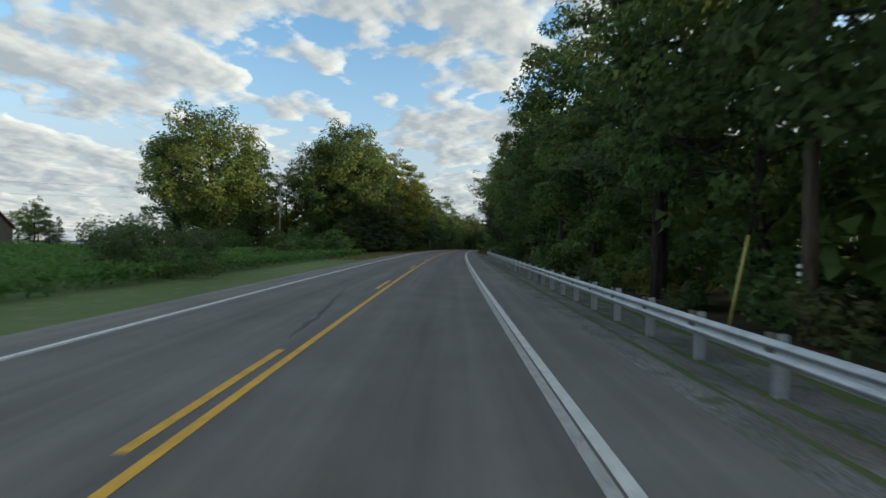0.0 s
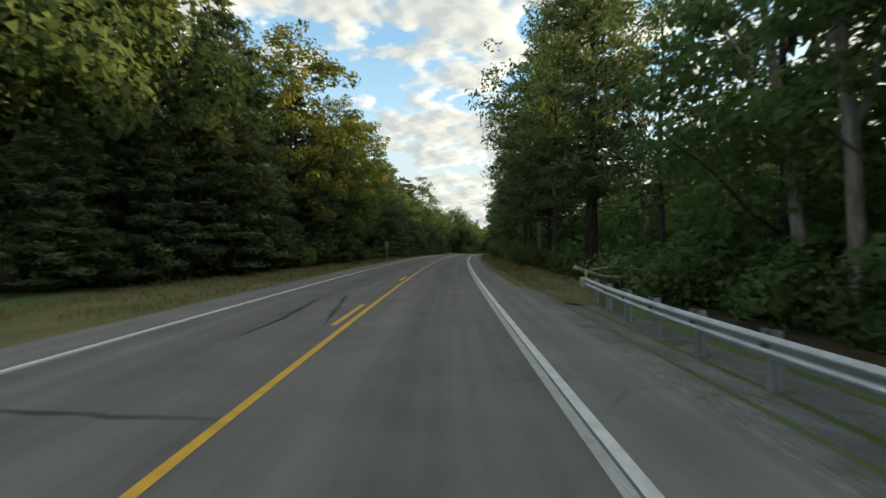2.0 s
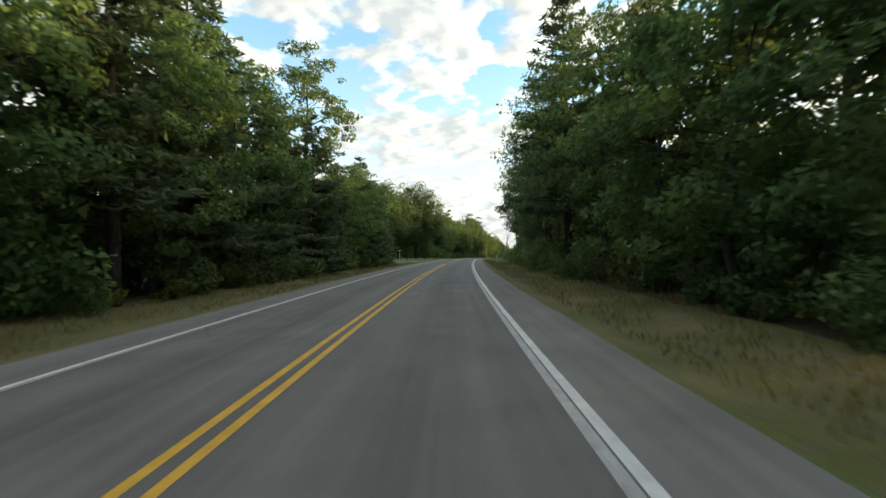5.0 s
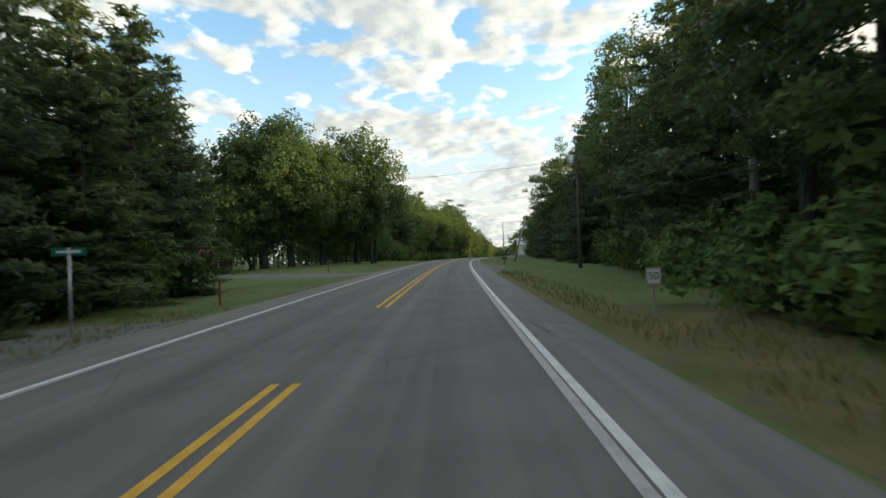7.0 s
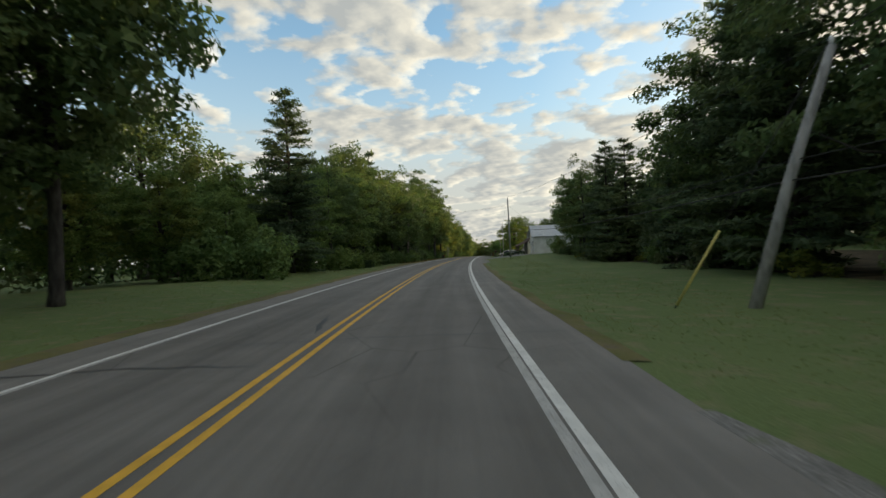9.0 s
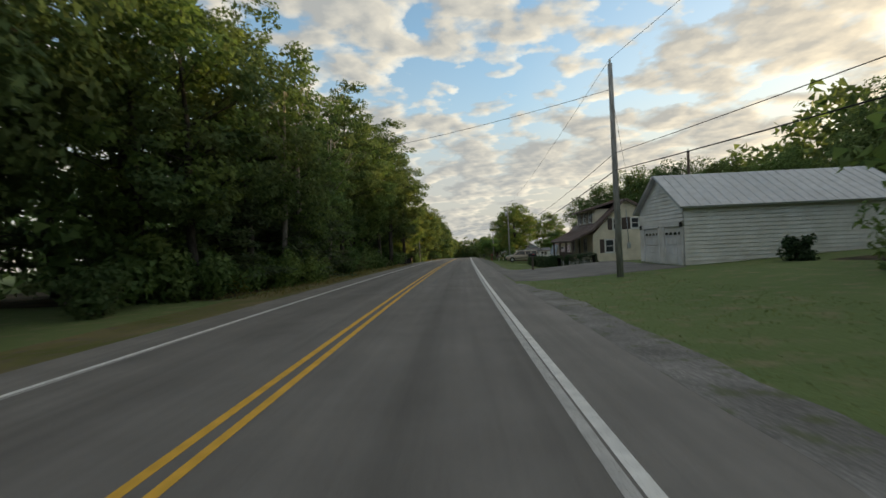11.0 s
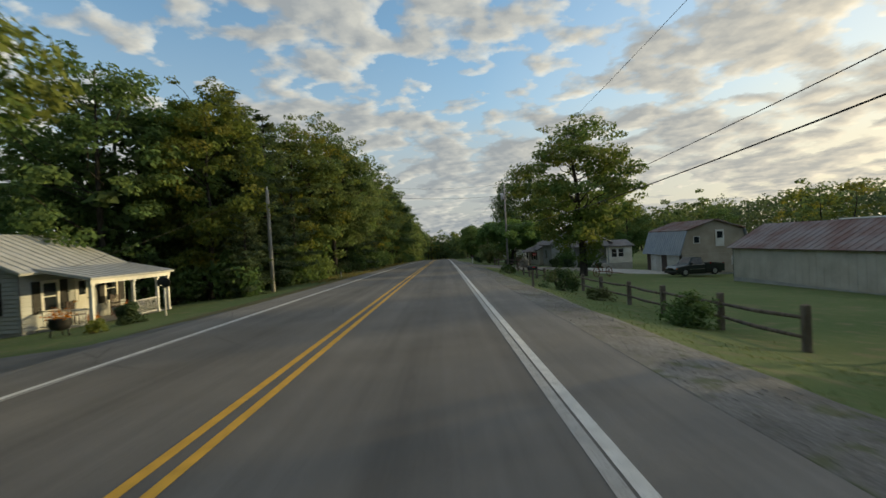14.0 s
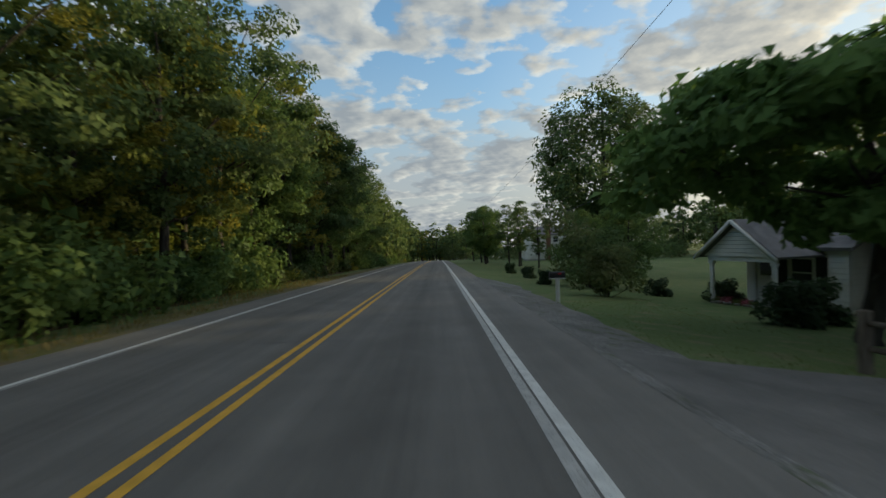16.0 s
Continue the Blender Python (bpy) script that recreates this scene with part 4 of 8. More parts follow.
backwoods("far_woods", 236, 330, -46, 14, 7, 6000, M["maple"], 57, 0.9)
backwoods("far_woods", 266, 322, -21, 7, 5, 9000, M["shrub"], 59, 0.45)
backwoods("far_woods", 610, 760, 8, 20, 14, 22000, M["oak"], 60, 0.75)
backwoods("far_woods", 560, 690, 28, 40, 5, 9000, M["shrub"], 61, 0.7)
backwoods("far_woods", 545, 640, 7.5, 12, 4, 9000, M["shrub"], 64, 0.45)
backwoods("far_woods", 530, 560, 17, 30, 4, 8000, M["shrub"], 65, 0.5)
backwoods("far_woods", 505, 760, -12, 14, 13, 30000, M["oak"], 62, 0.65)
backwoods("far_woods", 800, 830, 0.5, 90, 13, 6000, M["oak"], 63, 1.0)
backwoods("far_woods", 296, 400, 50, 16, 23, 16000, M["oak"], 58)


def dry_strip(spans):
    for s0, s1, a, b in spans:
        bm = strip(bmesh.new(), s0, s1, a, b, 0.018, 1.5, 0.5)
        structure("verge", bm, M["dry_verge"], "straw-coloured dry grass and bare soil beside the asphalt")


def woodland_floor(s0, s1, a, b):
    bm = strip(bmesh.new(), s0, s1, a, b, 0.014, 3.0, 0.5)
    structure("woodland_floor", bm, M["forest_floor"], "brown leaf litter and bare soil under the trees")


woodland_floor(-20, 204, 7.4, 30.0)
woodland_floor(72, 206, -30.0, -9.6)
woodland_floor(322, 372, -30.0, -7.2)
woodland_floor(436, 520, -26.0, -7.4)
woodland_floor(226, 322, 16.5, 40.0)
for i in range(12):
    put(("bush_a", "bush_c", "bush_b")[i % 3], 60 + 1.5 * i, 10.6 + 0.5 * math.sin(i * 2.3), 0.8 + 0.06 * (i % 4), rng=rng)
dry_strip([(70, 206, 4.92, 9.4), (206, 226, 4.92, 6.6), (254, 300, 4.92, 5.35), (44, 206, -10.5, -4.92), (302, 372, -7.6, -4.92), (398, 520, -6.8, -4.92), (212, 300, -5.8, -4.92)])
blades("verge_grass", [(74, 205, 5.5, 10.0), (205, 226, 5.4, 7.0)], 30, 0.22, M["dry_grass"], 61, "dry straw-coloured grass on the verge", 0.012)
blades("verge_grass", [(40, 66, -13, -5.4), (66, 208, -10.4, -5.3), (322, 372, -9.0, -5.3), (420, 480, -8.8, -5.3)], 30, 0.20, M["dry_grass"], 62, "dry straw-coloured grass on the verge", 0.012)


# ---------------------------------------------------------------- more materials for built things
def siding_mat(name, col, dirt=(0.75, 0.74, 0.70)):
    m = Mat(name, 0.6, 0, 0.3)
    big, fine = m.noise(0.9, 4), m.noise(40, 3, stretch=(1, 1, 6))
    c = m.mix(m.ramp(big, (0.35, (0, 0, 0)), (0.7, (1, 1, 1))), col, tuple(a * b for a, b in zip(col, dirt)))
    c = m.mix(0.25, c, m.ramp(fine, (0.3, (0.7,) * 3), (0.7, (1.2,) * 3)), "MULTIPLY")
    return m.colour(c).m


def metal_roof(name, a, b, rust=0.6):
    m = Mat(name, 0.55, 0.2, 0.4)
    big, streak = m.noise(0.6, 5), m.noise(3.0, 4, stretch=(1, 1, 0.25))
    c = m.mix(m.ramp(big, (0.4, (0, 0, 0)), (0.6, (rust,) * 3)), a, b)
    c = m.mix(0.4, c, m.ramp(streak, (0.3, (0.65,) * 3), (0.7, (1.25,) * 3)), "MULTIPLY")
    return m.colour(c).m


def glass_mat(name, tint=(0.02, 0.025, 0.03)):
    m = Mat(name, 0.06, 0, 0.6)
    m.colour(tint)
    return m.m


def car_paint(name, col, rough=0.28):
    m = Mat(name, rough, 0.25, 0.5)
    n = m.noise(3, 4)
    m.colour(m.mix(m.ramp(n, (0.4, (0, 0, 0)), (0.7, (0.5,) * 3)), col, tuple(q * 0.8 for q in col)))
    m.b.inputs["Coat Weight"].default_value = 0.35
    m.b.inputs["Coat Roughness"].default_value = 0.08
    return m.m


M.update({
    "cream": siding_mat("cream_siding", (0.76, 0.69, 0.55)), "white_siding": siding_mat("white_siding", (0.78, 0.77, 0.73)),
    "grey_siding": siding_mat("grey_siding", (0.40, 0.42, 0.43)), "beige_metal": siding_mat("beige_metal_siding", (0.42, 0.37, 0.30)),
    "tan_metal": siding_mat("tan_metal_siding", (0.56, 0.52, 0.45)), "green_metal": siding_mat("dark_green_siding", (0.09, 0.12, 0.115)),
    "trim_white": siding_mat("white_trim", (0.72, 0.72, 0.70)), "brown": worn("brown_paint", (0.075, 0.055, 0.05), (0.10, 0.075, 0.065), 4, 0.6),
    "shingle": worn("asphalt_shingles", (0.13, 0.125, 0.125), (0.20, 0.19, 0.19), 1.5, 0.9, 26), "brown_roof": metal_roof("brown_metal_roof", (0.12, 0.085, 0.075), (0.17, 0.125, 0.11), 0.5),
    "red_roof": metal_roof("red_metal_roof", (0.34, 0.10, 0.09), (0.27, 0.08, 0.075), 0.5), "rust_roof": metal_roof("rusty_metal_roof", (0.16, 0.085, 0.07), (0.28, 0.27, 0.27), 0.55),
    "blue_roof": metal_roof("blue_grey_metal_roof", (0.26, 0.31, 0.37), (0.33, 0.37, 0.42), 0.7), "silver_roof": metal_roof("silver_metal_roof", (0.48, 0.49, 0.50), (0.40, 0.41, 0.42), 0.5),
    "glass": glass_mat("window_glass"), "concrete": worn("concrete", (0.36, 0.35, 0.33), (0.46, 0.45, 0.42), 1.5, 0.9, 40),
    "gravel_drive": worn("packed_gravel", (0.13, 0.125, 0.118), (0.20, 0.19, 0.18), 0.8, 0.95, 35, bump=0.4),
    "brick": worn("red_brick", (0.13, 0.062, 0.048), (0.19, 0.085, 0.065), 4, 0.9, 30), "mortar": worn("mortar", (0.26, 0.23, 0.21), (0.32, 0.29, 0.26), 4, 0.95, 50),
    "weathered": bark_mat("weathered_wood", (0.10, 0.085, 0.07), (0.22, 0.19, 0.16)), "red_wood": bark_mat("red_stained_wood", (0.10, 0.04, 0.03), (0.19, 0.08, 0.06)),
    "black": worn("black_paint", (0.012, 0.012, 0.013), (0.025, 0.025, 0.026), 3, 0.45), "rubber": worn("tyre_rubber", (0.018, 0.018, 0.019), (0.03, 0.03, 0.03), 5, 0.85),
    "chrome": worn("chrome", (0.55, 0.56, 0.57), (0.65, 0.66, 0.67), 3, 0.2, 30, 0.95), "steel": worn("wheel_alloy", (0.42, 0.43, 0.44), (0.52, 0.53, 0.54), 3, 0.35, 30, 0.8),
    "gold_paint": car_paint("champagne_car_paint", (0.36, 0.31, 0.25)), "green_paint": car_paint("dark_green_car_paint", (0.022, 0.030, 0.026)),
    "black_paint": car_paint("black_car_paint", (0.012, 0.012, 0.014)), "blue_paint": car_paint("dark_blue_car_paint", (0.02, 0.035, 0.085)),
    "white_paint": car_paint("white_car_paint", (0.62, 0.62, 0.62)), "silver_paint": car_paint("silver_car_paint", (0.42, 0.45, 0.48)),
    "lamp": glass_mat("lamp_glass", (0.45, 0.46, 0.46)), "orange_lamp": glass_mat("orange_lamp_glass", (0.55, 0.16, 0.02)), "red_lamp": glass_mat("red_lamp_glass", (0.35, 0.02, 0.02)),
    "yellow_plastic": worn("yellow_plastic", (0.58, 0.50, 0.14), (0.48, 0.42, 0.14), 3, 0.5), "sign_white": worn("sign_white", (0.70, 0.70, 0.68), (0.62, 0.62, 0.60), 4, 0.45),
    "sign_green": worn("sign_green", (0.02, 0.20, 0.12), (0.02, 0.16, 0.10), 4, 0.45), "sign_red": worn("sign_red", (0.55, 0.03, 0.04), (0.45, 0.03, 0.04), 4, 0.5),
    "sign_back": worn("bare_aluminium", (0.16, 0.16, 0.16), (0.22, 0.22, 0.22), 4, 0.6, 30, 0.3), "rust": worn("rusty_iron", (0.12, 0.05, 0.03), (0.19, 0.09, 0.05), 6, 0.8, 50),
})


# ---------------------------------------------------------------- houses
def spans_left(x0, x1, holes):
    """What is left of x0..x1 without the holes."""
    out = [(x0, x1)]
    for a, b in holes:
        out = [q for p, r in out for q in ((p, min(r, a)), (max(p, b), r)) if q[1] - q[0] > 0.01]
    return out


def facade(parent, m, length, height, mat, holes=(), gable=0.0, board=0.22, thick=0.14, peak=None, vertical=False, core=None, name="wall"):
    """One wall with a board cladding: local x along it, outside towards -y. holes: (x0, x1, z0, z1)."""
    peak = length / 2 if peak is None else peak

    def limits(z):
        if z <= height or not gable:
            return 0.0, length
        f = (z - height) / gable
        return peak * f, length - (length - peak) * f
    total = height + gable
    bm = bmesh.new()
    cuts = sorted({0.0, height} | {q for h in holes for q in h[2:4] if q <= height})
    for z0, z1 in zip(cuts, cuts[1:]):
        for a, b in spans_left(0, length, [h[:2] for h in holes if h[2] < z1 - 0.001 and h[3] > z0 + 0.001]):
            box(bm, a, b, 0, thick, z0, z1)
    if gable:
        rows = sorted({height, total} | {q for h in holes for q in h[2:4] if q > height})
        for z0, z1 in zip(rows, rows[1:]):
            lo, hi = limits(z0), limits(z1)
            inner = [h[:2] for h in holes if h[2] < z1 - 0.001 and h[3] > z0 + 0.001]
            if not inner:
                prism(bm, [(lo[0], z0), (lo[1], z0), (hi[1], z1), (hi[0], z1)] if hi[1] - hi[0] > 0.01 else [(lo[0], z0), (lo[1], z0), (hi[0], z1)], 0, thick)
            else:
                prism(bm, [(lo[0], z0), (inner[0][0], z0), (inner[0][0], z1), (hi[0], z1)], 0, thick)
                prism(bm, [(inner[-1][1], z0), (lo[1], z0), (hi[1], z1), (inner[-1][1], z1)], 0, thick)
                for p, q in zip(inner, inner[1:]):
                    box(bm, p[1], q[0], 0, thick, z0, z1)
    w = part(name, bm, core or mat, parent, m=m)
    if vertical:
        x = board / 2
        while x < length:
            f = min(x / peak if peak else 1, (length - x) / (length - peak) if length > peak else 1)
            top = height + gable * max(0, min(1, f))
            for a, b in spans_left(0, top, [h[2:4] for h in holes if h[0] < x < h[1]]):
                part("rib", box(bmesh.new(), x - 0.02, x + 0.02, -0.022, -0.002, a, b), mat, w)
            x += board
    else:
        z = 0.0
        while z < total - 0.03:
            z1 = min(z + board, total)
            lo = limits(z + board * 0.7)
            for a, b in spans_left(lo[0], lo[1], [h[:2] for h in holes if h[2] < z1 - 0.02 and h[3] > z + 0.02]):
                bm = bmesh.new()
                vs = [bm.verts.new(q) for q in ((a, -0.04, z + 0.026), (b, -0.04, z + 0.026), (b, -0.014, z1), (a, -0.014, z1), (a, -0.002, z + 0.026), (b, -0.002, z + 0.026))]
                bm.faces.new((vs[0], vs[1], vs[2], vs[3]))
                bm.faces.new((vs[4], vs[5], vs[1], vs[0]))
                part("brick_course" if core else "board", bm, mat, w)
            z = z1
    return w


def window(wall_ob, x0, x1, z0, z1, trim="trim_white", shutters=None, bars=1, cross=True, sill=True, deep=0.0):
    """A window in a facade's opening: frame, panes, bars, sill, and shutters beside it."""
    ob = new("window")
    ob.parent = wall_ob
    ob.location = (x0, 0, z0)
    w, h = x1 - x0, z1 - z0
    bm = bmesh.new()
    for a, b, c, d in ((-0.07, 0.05, -0.06, h + 0.07), (w - 0.05, w + 0.07, -0.06, h + 0.07), (0.05, w - 0.05, h - 0.05, h + 0.07), (0.05, w - 0.05, -0.06, 0.05)):
        box(bm, a, b, -0.05, 0.05, c, d)
    for i in range(1, bars):
        x = w * i / bars
        box(bm, x - 0.03, x + 0.03, -0.035, 0.04, 0.05, h - 0.05)
    if cross:
        box(bm, 0.05, w - 0.05, -0.02, 0.04, h / 2 - 0.025, h / 2 + 0.025)
    part("frame", bm, M[trim], ob)
    for i in range(bars):
        part("pane", box(bmesh.new(), w * i / bars + 0.04, w * (i + 1) / bars - 0.04, 0.02, 0.03, 0.04, h - 0.04), M["glass"], ob)
    if sill:
        part("sill", box(bmesh.new(), -0.1, w + 0.1, -0.09, 0.0, -0.11, -0.06), M[trim], ob)
    if shutters:
        for a in (-0.5, w + 0.1):
            bm = bmesh.new()
            box(bm, a, a + 0.4, -0.06, -0.028, -0.05, h + 0.05)
            for k in range(int(h / 0.12)):
                box(bm, a + 0.05, a + 0.35, -0.072, -0.06, k * 0.12 + 0.03, k * 0.12 + 0.10)
            part("shutter", bm, M[shutters], ob)
    return ob


def door(wall_ob, x0, x1, z0, z1, mat="trim_white", panels=3, glazed=True):
    ob = new("door")
    ob.parent = wall_ob
    ob.location = (x0, 0, z0)
    w, h = x1 - x0, z1 - z0
    bm = bmesh.new()
    box(bm, 0.03, w - 0.03, 0.02, 0.07, 0, h - 0.03)
    for i in range(panels):
        a = h * i / panels
        box(bm, 0.15, w - 0.15, 0.005, 0.02, a + 0.1, a + h / panels - 0.06)
    part("leaf", bm, M[mat], ob)
    bm = bmesh.new()
    box(bm, -0.08, 0.03, -0.05, 0.05, 0, h + 0.08)
    box(bm, w - 0.03, w + 0.08, -0.05, 0.05, 0, h + 0.08)
    box(bm, 0.03, w - 0.03, -0.05, 0.05, h - 0.03, h + 0.08)
    part("frame", bm, M["trim_white"], ob)
    if glazed:
        part("pane", box(bmesh.new(), 0.2, w - 0.2, -0.004, 0.004, h * 0.58, h * 0.9), M["glass"], ob)
    part("handle", tube(bmesh.new(), [(w - 0.12, -0.05, h * 0.48), (w - 0.12, 0.02, h * 0.48)], 0.03, 8), M["chrome"], ob)
    return ob


def garage_door(wall_ob, x0, x1, z0, z1, lights=True, mat="trim_white"):
    ob = new("garage_door")
    ob.parent = wall_ob
    ob.location = (x0, 0, z0)
    w, h = x1 - x0, z1 - z0
    n = 4
    for i in range(n):
        bm = bmesh.new()
        box(bm, 0.02, w - 0.02, 0.03, 0.08, h * i / n + 0.008, h * (i + 1) / n - 0.008)
        if i < n - 1 or not lights:
            for k in range(4):
                box(bm, w * k / 4 + 0.08, w * (k + 1) / 4 - 0.08, 0.015, 0.03, h * i / n + 0.08, h * (i + 1) / n - 0.08)
        part("panel", bm, M[mat], ob)
    bm = bmesh.new()
    box(bm, -0.12, 0.02, -0.05, 0.09, 0, h + 0.14)
    box(bm, w - 0.02, w + 0.12, -0.05, 0.09, 0, h + 0.14)
    box(bm, 0.02, w - 0.02, -0.05, 0.09, h, h + 0.14)
    part("frame", bm, M["trim_white"], ob)
    if lights:
        for k in range(4):
            bm = bmesh.new()
            c, r = w * (k + 0.5) / 4, w * 0.095
            prism(bm, [(c - r, h * 0.79)] + [(c - r * math.cos(math.pi * j / 8), h * 0.79 + r * 0.8 * math.sin(math.pi * j / 8)) for j in range(9)] + [(c + r, h * 0.79)], 0.018, 0.03)
            part("pane", bm, M["glass"], ob)
    return ob


def roof_slope(parent, name, a, b, c, d, mat, thick=0.14, ribs=0.0, label=""):
    """A roof slab on four corners (eave a, b; ridge c over b, d over a), with ribs down its fall."""
    a, b, c, d = (Vector(q) for q in (a, b, c, d))
    n = (b - a).cross(d - a).normalized()
    if n.z < 0:
        n = -n
    bm = bmesh.new()
    low, up = [bm.verts.new(q) for q in (a, b, c, d)], [bm.verts.new(q + n * thick) for q in (a, b, c, d)]
    fs = [bm.faces.new(low), bm.faces.new(up)] + [bm.faces.new((low[i], low[(i + 1) % 4], up[(i + 1) % 4], up[i])) for i in range(4)]
    bmesh.ops.recalc_face_normals(bm, faces=fs)
    ob = part(name, bm, mat, parent, label)
    if ribs:
        k = int((b - a).length / ribs)
        for i in range(k + 1):
            bm = bmesh.new()
            p, q = a.lerp(b, i / k) + n * (thick + 0.004), d.lerp(c, i / k) + n * (thick + 0.004)
            e = (b - a).normalized() * 0.02
            vs = [bm.verts.new(v) for v in (p - e, p + e, q + e, q - e, p + n * 0.03, q + n * 0.03)]
            bm.faces.new((vs[0], vs[4], vs[5], vs[3]))
            bm.faces.new((vs[1], vs[2], vs[5], vs[4]))
            bm.faces.new((vs[0], vs[1], vs[4]))
            part("rib", bm, mat, ob)
    return ob


def post(parent, x, y, z0, z1, w=0.12, mat="trim_white", name="post"):
    bm = bmesh.new()
    box(bm, x - w / 2, x + w / 2, y - w / 2, y + w / 2, z0, z1)
    box(bm, x - w * 0.8, x + w * 0.8, y - w * 0.8, y + w * 0.8, z1 - 0.12, z1 - 0.02)
    box(bm, x - w * 0.8, x + w * 0.8, y - w * 0.8, y + w * 0.8, z0, z0 + 0.12)
    return part(name, bm, M[mat], parent)


def railing(parent, p, q, z, h=0.85, mat="trim_white"):
    p, q = Vector(p), Vector(q)
    d = (q - p)
    n = max(2, int(d.length / 0.13))
    bm = bmesh.new()
    for zz in (z + 0.1, z + h):
        tube(bm, [p + Vector((0, 0, zz)), q + Vector((0, 0, zz))], 0.035, 4)
    ob = part("railing", bm, M[mat], parent)
    for i in range(1, n):
        c = p.lerp(q, i / n)
        part("baluster", tube(bmesh.new(), [c + Vector((0, 0, z + 0.1)), c + Vector((0, 0, z + h))], 0.02, 4), M[mat], ob)




def side(x, y, turn):
    """Pose of a facade in a house: its start, and its turn (0: outside to -y)."""
    return pose(x, y, 0, 0, 0, turn)


# x runs away from the road to the right, y along the road; the house's origin is its near corner at the road's side
def cream_house():
    h = thing("house", "cream-sided house with a brown roof, dormer, porch and dark shutters", "house", at(344.6, 14.2, 0.5))
    W, L, E, G, R = 8.1, 8.9, 2.4, 3.0, 2.9     # gable width, length along the road, eaves, gable, ridge
    w = facade(h, side(0, 0, 0), W, E, M["cream"], [(1.1, 1.85, 0.8, 1.92), (6.55, 7.2, 0.86, 2.0), (1.85, 2.5, 2.84, 3.8), (3.45, 4.12, 2.88, 3.82)], G, peak=R)
    window(w, 1.1, 1.85, 0.8, 1.92, shutters="brown")
    window(w, 6.55, 7.2, 0.86, 2.0, shutters="brown")
    window(w, 1.85, 2.5, 2.84, 3.8, shutters="brown")
    window(w, 3.45, 4.12, 2.88, 3.82, shutters="brown")
    f = facade(h, side(0, L, -90), L, E, M["cream"], [(1.2, 2.3, 0.9, 2.1), (3.6, 4.55, 0.1, 2.1), (5.8, 7.0, 0.9, 2.1)])
    window(f, 1.2, 2.3, 0.9, 2.1, bars=2)
    door(f, 3.6, 4.55, 0.1, 2.1, "brown")
    window(f, 5.8, 7.0, 0.9, 2.1, bars=2)
    facade(h, side(W, L, 180), W, E, M["cream"], (), G, peak=W - R)
    facade(h, side(W, 0, 90), L, E, M["cream"])
    part("foundation", box(bmesh.new(), 0.02, W - 0.02, 0.02, L - 0.02, -0.7, 0.0), M["concrete"], h)
    ridge = (R, E + G)
    o = 0.4
    # front slope sweeps down over the porch
    kink = (0.0, E + 0.35)
    roof_slope(h, "roof", (kink[0], -o, kink[1]), (kink[0], L + o, kink[1]), (ridge[0], L + o, ridge[1]), (ridge[0], -o, ridge[1]), M["brown_roof"], 0.16, 0.5)
    roof_slope(h, "porch_roof", (-2.0, -o, E - 0.6), (-2.0, L + o, E - 0.6), (0, L + o, E + 0.35), (0, -o, E + 0.35), M["brown_roof"], 0.16, 0.5)
    roof_slope(h, "roof", (W + o, L + o, E - 0.2), (W + o, -o, E - 0.2), (ridge[0], -o, ridge[1]), (ridge[0], L + o, ridge[1]), M["brown_roof"], 0.16, 0.5)
    # dormer on the front slope
    d = part("dormer", box(bmesh.new(), 0.62, 2.7, 1.2, L - 1.2, E + 0.7, E + 2.4), M["cream"], h)
    f = facade(d, side(0.59, L - 1.2, -90) @ Matrix.Translation((0, 0, E + 0.9)), L - 2.4, 1.5, M["cream"], [(0.7, 1.5, 0.35, 1.3), (2.6, 3.4, 0.35, 1.3), (4.5, 5.3, 0.35, 1.3)], thick=0.05)
    f.name = "dormer_front"
    roof_slope(h, "dormer_roof", (0.1, 0.7, E + 2.3), (0.1, L - 0.7, E + 2.3), (ridge[0], L - 0.7, ridge[1] + 0.1), (ridge[0], 0.7, ridge[1] + 0.1), M["brown_roof"], 0.12, 0.5)
    for a in (0.7, 2.6, 4.5):
        ob = window(f, a, a + 0.8, 0.35, 1.3, shutters=None)
        for b in (-0.42, 0.88):
            part("shutter", box(bmesh.new(), b, b + 0.34, -0.06, -0.028, -0.05, 1.0), M["brown"], ob)
    part("porch_floor", box(bmesh.new(), -1.9, -0.02, 0, L, -0.6, 0.05), M["concrete"], h)
    for y in (0.1, 2.8, 5.6, L - 0.1):
        post(h, -1.8, y, 0.05, E - 0.55, 0.14, "brown")
    for a, b in ((0.2, 2.7), (2.9, 5.5)):
        railing(h, (-1.8, a, 0), (-1.8, b, 0), 0.05, 0.8, "brown")
    part("meter_box", box(bmesh.new(), 3.0, 3.3, -0.14, -0.03, 1.1, 1.6, 0.02), M["galv"], h)
    part("conduit", tube(bmesh.new(), [(3.15, -0.08, 1.6), (3.0, -0.08, 4.6)], 0.03, 6), M["galv"], h)
    part("chimney", box(bmesh.new(), 3.9, 4.4, L - 2.2, L - 1.6, E + 1.9, E + 3.6), M["brick"], h)


